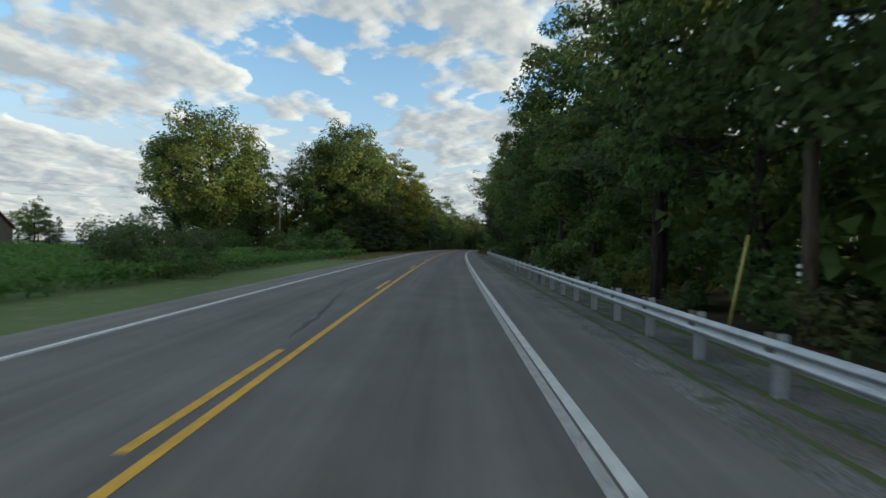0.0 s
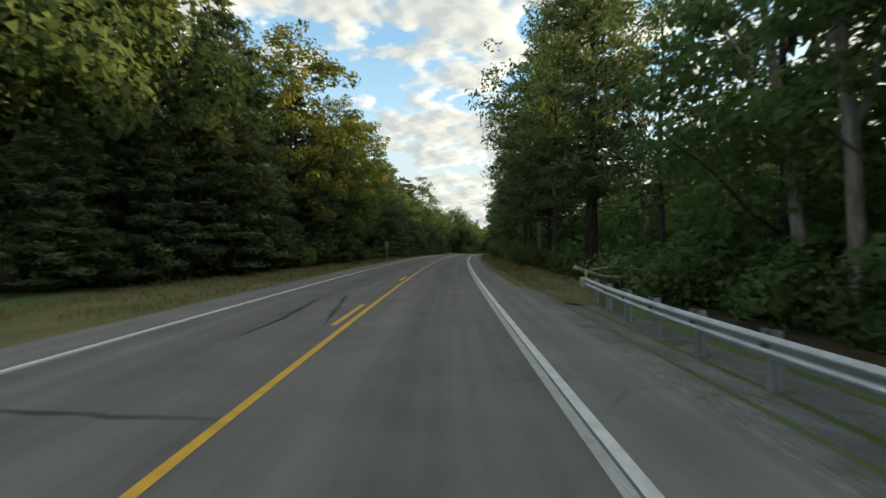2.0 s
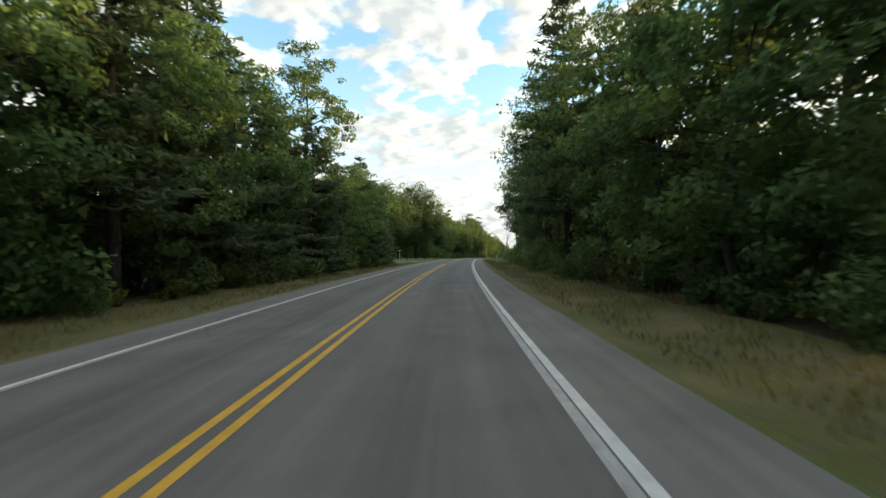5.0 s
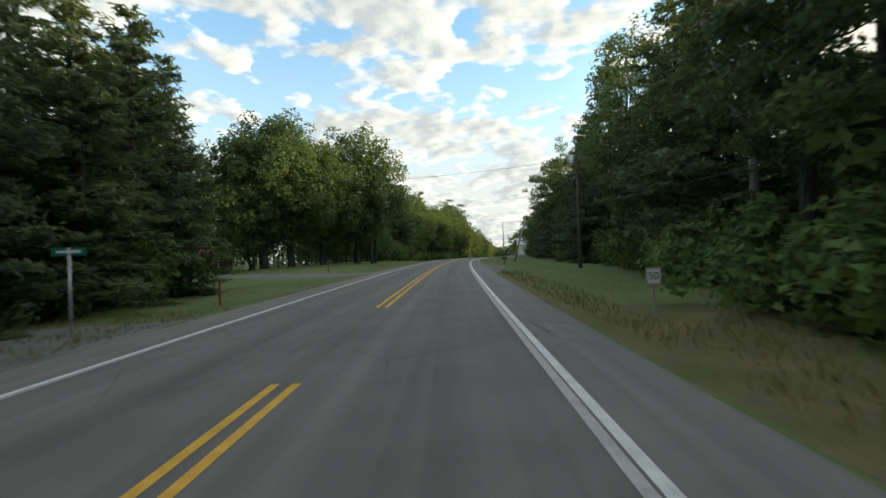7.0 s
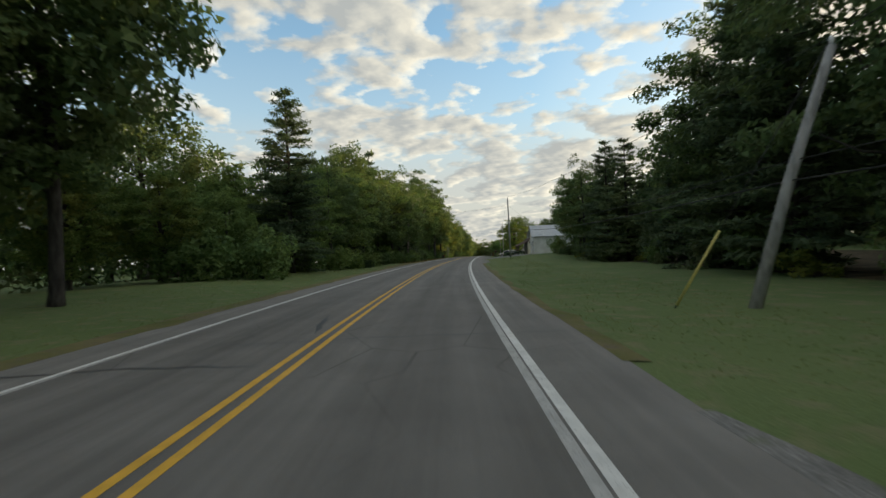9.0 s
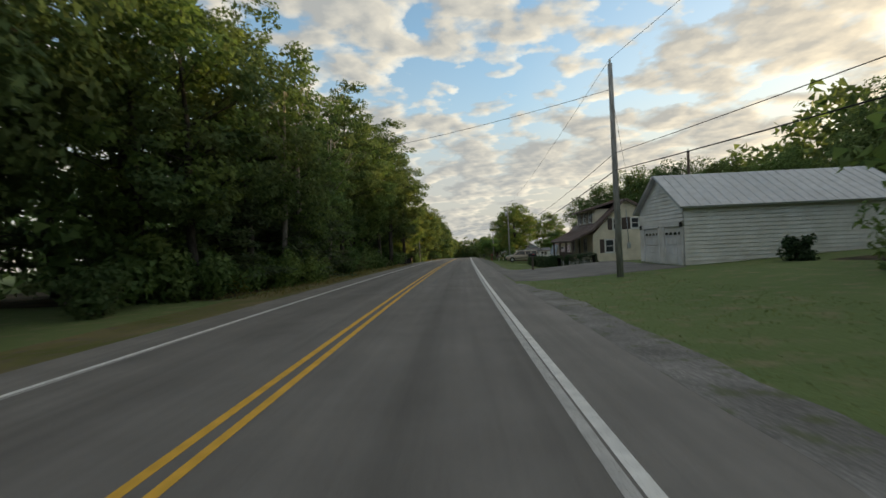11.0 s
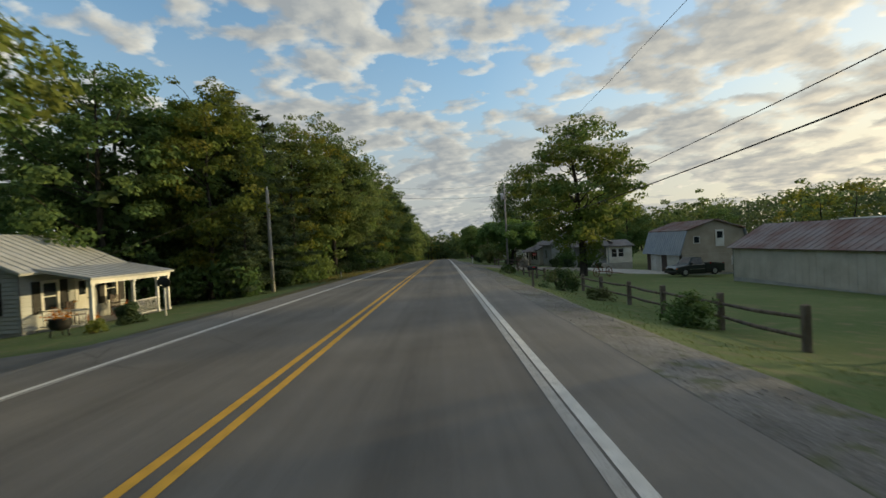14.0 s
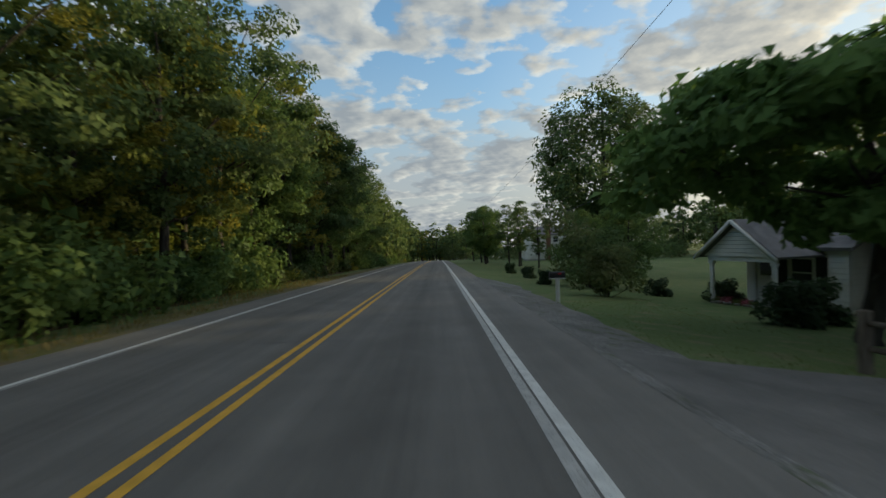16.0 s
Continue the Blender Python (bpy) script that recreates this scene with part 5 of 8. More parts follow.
def garage_house():
    g = thing("garage", "white-sided two-door garage with a grey metal roof", "garage", at(326.0, 13.6, 0.0))
    L, W, E, G = 5.6, 11.0, 3.0, 1.8           # gable faces the road, its length along the road
    f = facade(g, side(0, L, -90), L, E, M["white_siding"], [(0.65, 2.6, 0.0, 1.98), (3.35, 5.3, 0.0, 1.98)], G, board=0.2)
    garage_door(f, 0.65, 2.6, 0.0, 1.98)
    garage_door(f, 3.35, 5.3, 0.0, 1.98)
    facade(g, side(0, 0, 0), W, E, M["white_siding"], board=0.2)
    facade(g, side(W, 0, 90), L, E, M["white_siding"], (), G, board=0.2)
    facade(g, side(W, L, 180), W, E, M["white_siding"], board=0.2)
    part("foundation", box(bmesh.new(), 0.02, W - 0.02, 0.02, L - 0.02, -0.6, 0.0), M["concrete"], g)
    o = 0.3
    roof_slope(g, "roof", (-o, -o, E - 0.15), (W + o, -o, E - 0.15), (W + o, L / 2, E + G), (-o, L / 2, E + G), M["silver_roof"], 0.1, 0.5)
    roof_slope(g, "roof", (W + o, L + o, E - 0.15), (-o, L + o, E - 0.15), (-o, L / 2, E + G), (W + o, L / 2, E + G), M["silver_roof"], 0.1, 0.5)
    bm = bmesh.new()
    bmesh.ops.create_circle(bm, cap_ends=True, radius=0.26, segments=20, matrix=pose(-0.06, L / 2, E + 0.85, 0, -90, 0))
    part("vent", bm, M["trim_white"], g)
    for y in (0.15, L - 0.3):
        part("wall_lamp", box(bmesh.new(), -0.16, -0.03, y - 0.06, y + 0.06, 1.95, 2.2, 0.02), M["black"], g)


def ranch_house():
    h = thing("house", "low white-sided house with a gabled entry and grey shingles", "house", at(361.9, 22.0, 0.05))
    L, W, E, G = 13.5, 7.0, 2.35, 1.3
    f = facade(h, side(0, L, -90), L, E, M["white_siding"], [(1.6, 3.6, 0.75, 2.0), (4.3, 5.2, 0.1, 2.1), (5.9, 7.4, 0.75, 2.0), (9.6, 11.6, 0.75, 2.0)], board=0.15)
    window(f, 1.6, 3.6, 0.75, 2.0, shutters="black", bars=2)
    door(f, 4.3, 5.2, 0.1, 2.1)
    window(f, 5.9, 7.4, 0.75, 2.0, shutters="black", bars=2)
    window(f, 9.6, 11.6, 0.75, 2.0, shutters="black", bars=2)
    w = facade(h, side(0, 0, 0), W, E, M["white_siding"], [(2.0, 3.4, 0.8, 2.0)], G, board=0.15)
    window(w, 2.0, 3.4, 0.8, 2.0, shutters="black", bars=2)
    facade(h, side(W, L, 180), W, E, M["white_siding"], (), G, board=0.15)
    facade(h, side(W, 0, 90), L, E, M["white_siding"], board=0.15)
    part("foundation", box(bmesh.new(), 0.03, W - 0.03, 0.03, L - 0.03, -0.6, 0.0), M["concrete"], h)
    o = 0.35
    roof_slope(h, "roof", (-o, -o, E - 0.1), (-o, L + o, E - 0.1), (W / 2, L + o, E + G), (W / 2, -o, E + G), M["shingle"], 0.14)
    roof_slope(h, "roof", (W + o, L + o, E - 0.1), (W + o, -o, E - 0.1), (W / 2, -o, E + G), (W / 2, L + o, E + G), M["shingle"], 0.14)
    # gabled entry
    p = part("entry_gable", prism(bmesh.new(), [(L - 6.2, E), (L - 1.2, E), (L - 3.7, E + 0.75)], -1.75, -1.65, "yz"), M["white_siding"], h)
    roof_slope(h, "entry_roof", (-1.9, L - 6.5, E - 0.1), (1.0, L - 6.5, E - 0.1), (1.0, L - 3.7, E + 0.85), (-1.9, L - 3.7, E + 0.85), M["shingle"], 0.1)
    roof_slope(h, "entry_roof", (1.0, L - 0.9, E - 0.1), (-1.9, L - 0.9, E - 0.1), (-1.9, L - 3.7, E + 0.85), (1.0, L - 3.7, E + 0.85), M["shingle"], 0.1)
    for y in (L - 6.1, L - 4.4, L - 3.0, L - 1.3):
        post(h, -1.65, y, -0.3, E - 0.05, 0.12)
    part("porch_floor", box(bmesh.new(), -1.8, -0.03, L - 6.3, L - 1.1, -0.6, 0.02), M["concrete"], h)
    railing(h, (-1.65, L - 6.1, 0), (-1.65, L - 4.4, 0), 0.02, 0.8)
    bm = bmesh.new()
    pts = []
    for k in range(10):
        r = 0.28 if k % 2 == 0 else 0.11
        pts.append((L - 5.2 + r * math.sin(math.pi * k / 5), 1.5 + r * math.cos(math.pi * k / 5)))
    prism(bm, pts, -0.06, -0.03, "yz")
    part("star_ornament", bm, M["black"], h)


def barn():
    b = thing("barn", "beige gambrel barn with a blue-grey and rusty metal roof", "barn", at(434.6, 27.9, 0.0))
    W, L, E = 7.2, 8.4, 2.15
    k1, k2, top = 0.55, E + 2.5, E + 3.55        # gambrel: knee inset, knee height, ridge
    holes = [(3.6, 4.4, E + 0.75, E + 2.35), (0.95, 1.45, E + 0.9, E + 1.6)]
    # end wall facing the traffic: lower storey, then the gambrel in two steps
    w = facade(b, side(0, 0, 0), W, E, M["beige_metal"], [(5.4, 6.1, 0.9, 1.7)], board=0.3)
    window(w, 5.4, 6.1, 0.9, 1.7)
    bm = bmesh.new()
    out = [(0, E), (W, E), (W - k1, k2), (W / 2, top), (k1, k2)]
    prism(bm, out, 0, 0.14)
    up = part("gable_wall", bm, M["beige_metal"], b)
    bm = bmesh.new()
    z = E
    while z < top - 0.1:
        f = (z - E) / (k2 - E) * k1 if z < k2 else k1 + (z - k2) / (top - k2) * (W / 2 - k1)
        box(bm, f, W - f, -0.02, -0.002, z + 0.26, z + 0.285)
        z += 0.3
    part("siding", bm, M["beige_metal"], up)
    d = new("door")
    d.parent = up
    part("leaf", box(bmesh.new(), 3.7, 4.6, -0.06, -0.021, E + 0.7, E + 2.5), M["trim_white"], d)
    part("pane", box(bmesh.new(), 3.85, 4.45, -0.07, -0.061, E + 1.6, E + 2.3), M["glass"], d)
    d = new("window")
    d.parent = up
    part("frame", box(bmesh.new(), 1.3, 2.0, -0.06, -0.021, E + 1.1, E + 1.9), M["trim_white"], d)
    part("pane", box(bmesh.new(), 1.38, 1.92, -0.07, -0.061, E + 1.18, E + 1.82), M["glass"], d)
    f = facade(b, side(0, L, -90), L, E, M["brown"], [(1.2, 3.7, 0, 1.95), (5.3, 7.8, 0, 1.95)], board=0.3)
    garage_door(f, 1.2, 3.7, 0, 1.95, False)
    garage_door(f, 5.3, 7.8, 0, 1.95, False)
    facade(b, side(W, 0, 90), L, E, M["beige_metal"], board=0.3)
    facade(b, side(W, L, 180), W, E, M["beige_metal"], board=0.3)
    part("gable_wall", prism(bmesh.new(), out, L - 0.14, L), M["beige_metal"], b)
    part("foundation", box(bmesh.new(), 0.03, W - 0.03, 0.03, L - 0.03, -0.8, 0.0), M["concrete"], b)
    o = 0.35
    roof_slope(b, "lower_roof", (-o, -o, E - 0.15), (-o, L + o, E - 0.15), (k1, L + o, k2), (k1, -o, k2), M["blue_roof"], 0.08, 0.45)
    roof_slope(b, "upper_roof", (k1 - 0.1, -o, k2), (k1 - 0.1, L + o, k2), (W / 2, L + o, top), (W / 2, -o, top), M["rust_roof"], 0.1, 0.45)
    roof_slope(b, "upper_roof", (W - k1 + 0.1, L + o, k2), (W - k1 + 0.1, -o, k2), (W / 2, -o, top), (W / 2, L + o, top), M["rust_roof"], 0.1, 0.45)
    roof_slope(b, "lower_roof", (W + o, L + o, E - 0.15), (W + o, -o, E - 0.15), (W - k1, -o, k2), (W - k1, L + o, k2), M["blue_roof"], 0.08, 0.45)


def shed():
    b = thing("shed", "long tan metal shed with a rusty roof and dark green end", "shed", at(408.0, 26.7, 0.0))
    # the ridge stands near the road side; the far slope is long and shallow
    L, W, E, K, top = 15.9, 9.6, 2.5, 3.0, 4.25
    facade(b, side(0, L, -90), L, E, M["tan_metal"], board=0.6, vertical=True)
    facade(b, side(0, 0, 0), W, E, M["green_metal"], [(0.3, 2.9, 0.0, 2.05)], board=0.5, vertical=True)
    facade(b, side(W, 0, 90), L, E, M["tan_metal"], board=0.6, vertical=True)
    facade(b, side(W, L, 180), W, E, M["green_metal"], board=0.5, vertical=True)
    for y in (0.0, L - 0.12):
        part("gable", prism(bmesh.new(), [(0.0, E + 0.004), (W, E + 0.004), (W, E + 0.35), (K, top - 0.04)], y, y + 0.12, "xz"), M["green_metal"], b)
    o = 0.3
    roof_slope(b, "roof", (-o, -o, E - 0.12), (-o, L + o, E - 0.12), (K, L + o, top), (K, -o, top), M["rust_roof"], 0.06, 0.6)
    roof_slope(b, "roof", (W + o, L + o, E + 0.35), (W + o, -o, E + 0.35), (K, -o, top), (K, L + o, top), M["rust_roof"], 0.06, 0.6)
    part("edge_trim", tube(bmesh.new(), [(-o, -o - 0.03, E - 0.08), (K, -o - 0.03, top + 0.06)], 0.05, 4), M["trim_white"], b)
    part("ridge_cap", tube(bmesh.new(), [(K, -o, top + 0.07), (K, L * 0.55, top + 0.07)], 0.08, 6), M["trim_white"], b)
    part("sill_beam", box(bmesh.new(), 0.02, W - 0.02, 0.02, L - 0.02, -0.9, -0.01), M["concrete"], b)


def stone_house():
    h = thing("house", "old grey-sided house with a gable, side porch and white wing", "house", at(450.5, 17.6, 0.1))
    W, L, E, G = 8.2, 5.3, 3.0, 2.35
    w = facade(h, side(0, 0, 0), W, E, M["grey_siding"], [(3.2, 4.3, 2.95, 4.0)], G, board=0.17)
    ob = window(w, 3.2, 4.3, 2.95, 4.0)
    for a in (-0.42, 1.18):
        part("shutter", box(bmesh.new(), a, a + 0.34, -0.06, -0.028, -0.05, 1.1), M["red_wood"], ob)
    facade(h, side(0, L, -90), L, E, M["grey_siding"], [(1.5, 2.6, 0.9, 2.1)], board=0.2)
    facade(h, side(W, 0, 90), L, E, M["grey_siding"])
    facade(h, side(W, L, 180), W, E, M["grey_siding"], (), G)
    part("foundation", box(bmesh.new(), 0.02, W - 0.02, 0.02, L - 0.02, -0.9, 0.0), M["concrete"], h)
    o = 0.45
    roof_slope(h, "roof", (-o, -o, E - 0.2), (-o, L + o, E - 0.2), (W / 2, L + o, E + G), (W / 2, -o, E + G), M["shingle"], 0.16)
    roof_slope(h, "roof", (W + o, L + o, E - 0.2), (W + o, -o, E - 0.2), (W / 2, -o, E + G), (W / 2, L + o, E + G), M["shingle"], 0.16)
    for a, b in (((-o, E - 0.2), (W / 2, E + G)), ((W / 2, E + G), (W + o, E - 0.2))):
        part("bargeboard", tube(bmesh.new(), [(a[0], -o - 0.03, a[1] + 0.08), (b[0], -o - 0.03, b[1] + 0.08)], 0.08, 4), M["trim_white"], h)
    # porch before the gable and a white wing beside it
    roof_slope(h, "porch_roof", (2.2, -2.4, E - 0.6), (7.6, -2.4, E - 0.6), (7.6, 0, E + 0.35), (2.2, 0, E + 0.35), M["shingle"], 0.14)
    part("porch_floor", box(bmesh.new(), 2.3, 7.5, -2.3, -0.03, -0.8, 0.0), M["concrete"], h)
    for x in (2.5, 4.9, 7.3):
        post(h, x, -2.2, 0.0, E - 0.6, 0.14, "grey_siding")
    railing(h, (2.5, -2.2, 0), (4.9, -2.2, 0), 0.0, 0.8, "grey_siding")
    for k in range(4):
        part("step", box(bmesh.new(), 5.3, 6.6, -2.9 + k * 0.2 - 0.3, -2.3 + 0.0, -0.8 + k * 0.18, -0.62 + k * 0.18), M["concrete"], h)
    w = facade(h, pose(7.6, -0.6, 0), 3.6, 2.3, M["white_siding"], [(0.7, 1.5, 0.8, 2.0), (1.65, 2.45, 0.8, 2.0)], name="wing_wall", board=0.15)
    window(w, 0.7, 1.5, 0.8, 2.0)
    window(w, 1.65, 2.45, 0.8, 2.0)
    facade(h, pose(11.2, -0.6, 0, 0, 0, 90), 5.0, 2.3, M["white_siding"], name="wing_wall", board=0.15)
    part("wing_foundation", box(bmesh.new(), 7.6, 11.2, -0.6, 4.4, -0.9, -0.002), M["concrete"], h)
    roof_slope(h, "wing_roof", (7.3, -0.9, 2.25), (11.5, -0.9, 2.25), (11.5, 2.2, 3.1), (7.3, 2.2, 3.1), M["shingle"], 0.12)


PORCH = at(458.6, 16.36, 0.1, -75)


def porch_house():
    h = thing("house", "small white house with a gabled porch under a tree", "house", PORCH)
    A, B, L, E, G = -1.4, 2.6, 5.0, 2.35, 1.3
    f = facade(h, side(A, 0, 0), B - A, E, M["white_siding"], [(0.4, 1.3, 0.05, 2.0), (1.9, 2.8, 0.8, 1.95)], board=0.2)
    door(f, 0.4, 1.3, 0.05, 2.0)
    window(f, 1.9, 2.8, 0.8, 1.95, shutters="black")
    g = facade(h, side(A, L, -90), L, E, M["white_siding"], [(2.0, 3.0, 0.8, 1.95)], G, board=0.2)
    window(g, 2.0, 3.0, 0.8, 1.95, shutters="black")
    facade(h, side(B, 0, 90), L, E, M["white_siding"], (), G, board=0.2)
    facade(h, side(B, L, 180), B - A, E, M["white_siding"], board=0.2)
    part("foundation", box(bmesh.new(), A + 0.02, B - 0.02, 0.02, L - 0.02, -0.8, 0.0), M["concrete"], h)
    o = 0.3
    roof_slope(h, "roof", (A - o, -o, E - 0.1), (B + o, -o, E - 0.1), (B + o, L / 2, E + G), (A - o, L / 2, E + G), M["shingle"], 0.14)
    roof_slope(h, "roof", (B + o, L + o, E - 0.1), (A - o, L + o, E - 0.1), (A - o, L / 2, E + G), (B + o, L / 2, E + G), M["shingle"], 0.14)
    # the porch: its gable stands towards the traffic
    x0, x1, y0, e, top = -1.55, 1.6, -2.15, 2.08, 3.45
    c = (x0 + x1) / 2
    roof_slope(h, "porch_roof", (x0 - 0.2, 0.9, e - 0.08), (x0 - 0.2, y0 - 0.25, e - 0.08), (c, y0 - 0.25, top), (c, 0.9, top), M["shingle"], 0.12)
    roof_slope(h, "porch_roof", (x1 + 0.2, y0 - 0.25, e - 0.08), (x1 + 0.2, 0.9, e - 0.08), (c, 0.9, top), (c, y0 - 0.25, top), M["shingle"], 0.12)
    n = 8
    for k in range(n):
        a, b = k / n, (k + 1) / n
        z0, z1 = e + (top - e - 0.1) * a, e + (top - e - 0.1) * b
        part("gable_board", prism(bmesh.new(), [(x0 + (c - x0) * a, z0), (x1 + (c - x1) * a, z0), (x1 + (c - x1) * b * 0.995, z1 - 0.012), (x0 + (c - x0) * b * 0.995, z1 - 0.012)], y0 + 0.01 * (k % 2), y0 + 0.06, "xz"), M["white_siding"], h)
    for q in (((x0 - 0.25, e - 0.1), (c, top + 0.03)), ((c, top + 0.03), (x1 + 0.25, e - 0.1))):
        part("bargeboard", tube(bmesh.new(), [(q[0][0], y0 - 0.28, q[0][1]), (q[1][0], y0 - 0.28, q[1][1])], 0.08, 4), M["trim_white"], h)
    part("porch_beam", box(bmesh.new(), x0 + 0.1, x1 - 0.05, y0 + 0.08, y0 + 0.22, e - 0.2, e), M["trim_white"], h)
    for x in (-1.3, 1.45):
        post(h, x, y0 + 0.15, -0.05, e - 0.2, 0.13)
    part("porch_floor", box(bmesh.new(), x0 + 0.05, x1, y0, -0.03, -0.8, -0.05), M["concrete"], h)


def left_house():
    h = thing("house", "grey-sided house with a silver metal roof and white porch", "house", at(403.3, -14.6, 0.1))
    # x towards the road; the gable faces the traffic, the porch the road beyond
    W, L, E, G = 7.2, 6.0, 2.4, 1.7
    w = facade(h, side(-W, 0, 0), W, E, M["grey_siding"], [(0.9, 1.6, 0.8, 2.0), (5.3, 6.0, 0.8, 2.0)], G, board=0.17)
    window(w, 0.9, 1.6, 0.8, 2.0, shutters="black")
    window(w, 5.3, 6.0, 0.8, 2.0, shutters="black")
    f = facade(h, side(0, 0, 90), L, E, M["grey_siding"], [(1.0, 1.8, 0.7, 1.95), (2.8, 3.6, 0.05, 2.05), (4.6, 5.4, 0.7, 1.95)], board=0.17)
    window(f, 1.0, 1.8, 0.7, 1.95, shutters="black")
    door(f, 2.8, 3.6, 0.05, 2.05)
    window(f, 4.6, 5.4, 0.7, 1.95, shutters="black")
    facade(h, side(-W, L, -90), L, E, M["grey_siding"], board=0.17)
    facade(h, side(0, L, 180), W, E, M["grey_siding"], (), G, board=0.17)
    part("foundation", box(bmesh.new(), -W + 0.02, -0.02, 0.02, L - 0.02, -0.7, 0.0), M["concrete"], h)
    o = 0.35
    roof_slope(h, "roof", (o, L + o, E - 0.1), (o, -o, E - 0.1), (-W / 2, -o, E + G), (-W / 2, L + o, E + G), M["silver_roof"], 0.1, 0.45)
    roof_slope(h, "roof", (-W - o, -o, E - 0.1), (-W - o, L + o, E - 0.1), (-W / 2, L + o, E + G), (-W / 2, -o, E + G), M["silver_roof"], 0.1, 0.45)
    roof_slope(h, "porch_roof", (2.5, L + 0.3, E - 0.45), (2.5, 0.5, E - 0.45), (0.1, 0.5, E + 0.05), (0.1, L + 0.3, E + 0.05), M["silver_roof"], 0.1, 0.45)
    part("porch_beam", box(bmesh.new(), 2.25, 2.4, 0.6, L + 0.1, E - 0.62, E - 0.42), M["trim_white"], h)
    part("porch_floor", box(bmesh.new(), 0.03, 2.4, 0.6, L + 0.1, -0.7, 0.0), M["concrete"], h)
    for y in (0.75, 3.3, L - 0.9, L):
        post(h, 2.3, y, 0.0, E - 0.6, 0.12)
    railing(h, (2.3, 0.75, 0), (0.1, 0.75, 0), 0.0, 0.75)
    railing(h, (2.3, 3.3, 0), (2.3, L - 0.9, 0), 0.0, 0.75)
    part("chimney", tube(bmesh.new(), [(-W / 2 + 0.6, 2.0, E + 1.4), (-W / 2 + 0.6, 2.0, E + 2.6)], 0.1, 8), M["galv"], h)
    # a lower wing away from the road, its eave towards the traffic
    x0, x1, y0, y1, e, g = -W - 4.4, -W + 0.02, 1.2, L - 0.3, 2.2, 1.3
    v = facade(h, side(x0, y0, 0), x1 - x0, e, M["grey_siding"], [(1.4, 2.6, 0.9, 1.9)], board=0.17)
    window(v, 1.4, 2.6, 0.9, 1.9)
    facade(h, side(x0, y1, -90), y1 - y0, e, M["grey_siding"], (), g, board=0.17)
    facade(h, side(x1, y1, 180), x1 - x0, e, M["grey_siding"], board=0.17)
    c = (y0 + y1) / 2
    roof_slope(h, "wing_roof", (x0 - 0.3, y0 - 0.35, e - 0.1), (x1, y0 - 0.35, e - 0.1), (x1, c, e + g), (x0 - 0.3, c, e + g), M["silver_roof"], 0.1, 0.45)
    roof_slope(h, "wing_roof", (x1, y1 + 0.35, e - 0.1), (x0 - 0.3, y1 + 0.35, e - 0.1), (x0 - 0.3, c, e + g), (x1, c, e + g), M["silver_roof"], 0.1, 0.45)
    part("foundation", box(bmesh.new(), x0 + 0.02, x1 - 0.02, y0 + 0.02, y1 - 0.02, -0.9, 0.0), M["concrete"], h)


def brick_house():
    h = thing("house", "long red brick house with a red metal roof and white windows", "house", at(260.5, -33.2, 0.0, 33))
    W, D, E, G = 13.8, 7.0, 2.4, 1.5
    holes = [(3.2, 5.7, 0.7, 2.05), (7.4, 8.25, 0.0, 2.1), (9.7, 10.3, 0.95, 2.0), (12.3, 12.9, 0.95, 2.0)]
    w = facade(h, side(-W, 0, 0), W, E, M["brick"], holes, board=0.075 * 3, core=M["mortar"])
    window(w, 3.2, 5.7, 0.7, 2.05, bars=4, cross=False)
    door(w, 7.4, 8.25, 0, 2.1)
    window(w, 9.7, 10.3, 0.95, 2.0)
    window(w, 12.3, 12.9, 0.95, 2.0)
    facade(h, side(0, 0, 90), D, E, M["brick"], board=0.225, core=M["mortar"])
    facade(h, side(-W, D, -90), D, E, M["brick"], board=0.225, core=M["mortar"])
    facade(h, side(0, D, 180), W, E, M["brick"], board=0.225, core=M["mortar"])
    o, r = 0.45, 2.3
    roof_slope(h, "roof", (-W - o, -o, E - 0.05), (o, -o, E - 0.05), (-r, D / 2, E + G), (-W + r, D / 2, E + G), M["red_roof"], 0.1, 0.4)
    roof_slope(h, "roof", (o, D + o, E - 0.05), (-W - o, D + o, E - 0.05), (-W + r, D / 2, E + G), (-r, D / 2, E + G), M["red_roof"], 0.1, 0.4)
    roof_slope(h, "roof", (o, -o, E - 0.05), (o, D + o, E - 0.05), (-r, D / 2 + 0.01, E + G), (-r, D / 2, E + G), M["red_roof"], 0.1)
    part("gutter", tube(bmesh.new(), [(-W - o, -o - 0.05, E - 0.02), (o, -o - 0.05, E - 0.02)], 0.06, 6), M["trim_white"], h)
    part("foundation", box(bmesh.new(), -W + 0.02, -0.02, 0.02, D - 0.02, -0.6, 0.0), M["concrete"], h)
    part("carport_panel", box(bmesh.new(), -W - 4.2, -W - 0.1, 0.3, 0.4, 0.2, 1.5), M["trim_white"], h)
    for x in (-W - 4.2, -W - 0.4):
        part("carport_post", box(bmesh.new(), x - 0.15, x + 0.15, 0.1, 0.4, -0.4, E - 0.1), M["brick"], h)
    part("carport_roof", box(bmesh.new(), -W - 4.8, -W - 0.5, -0.4, D, E - 0.1, E + 0.1), M["red_roof"], h)


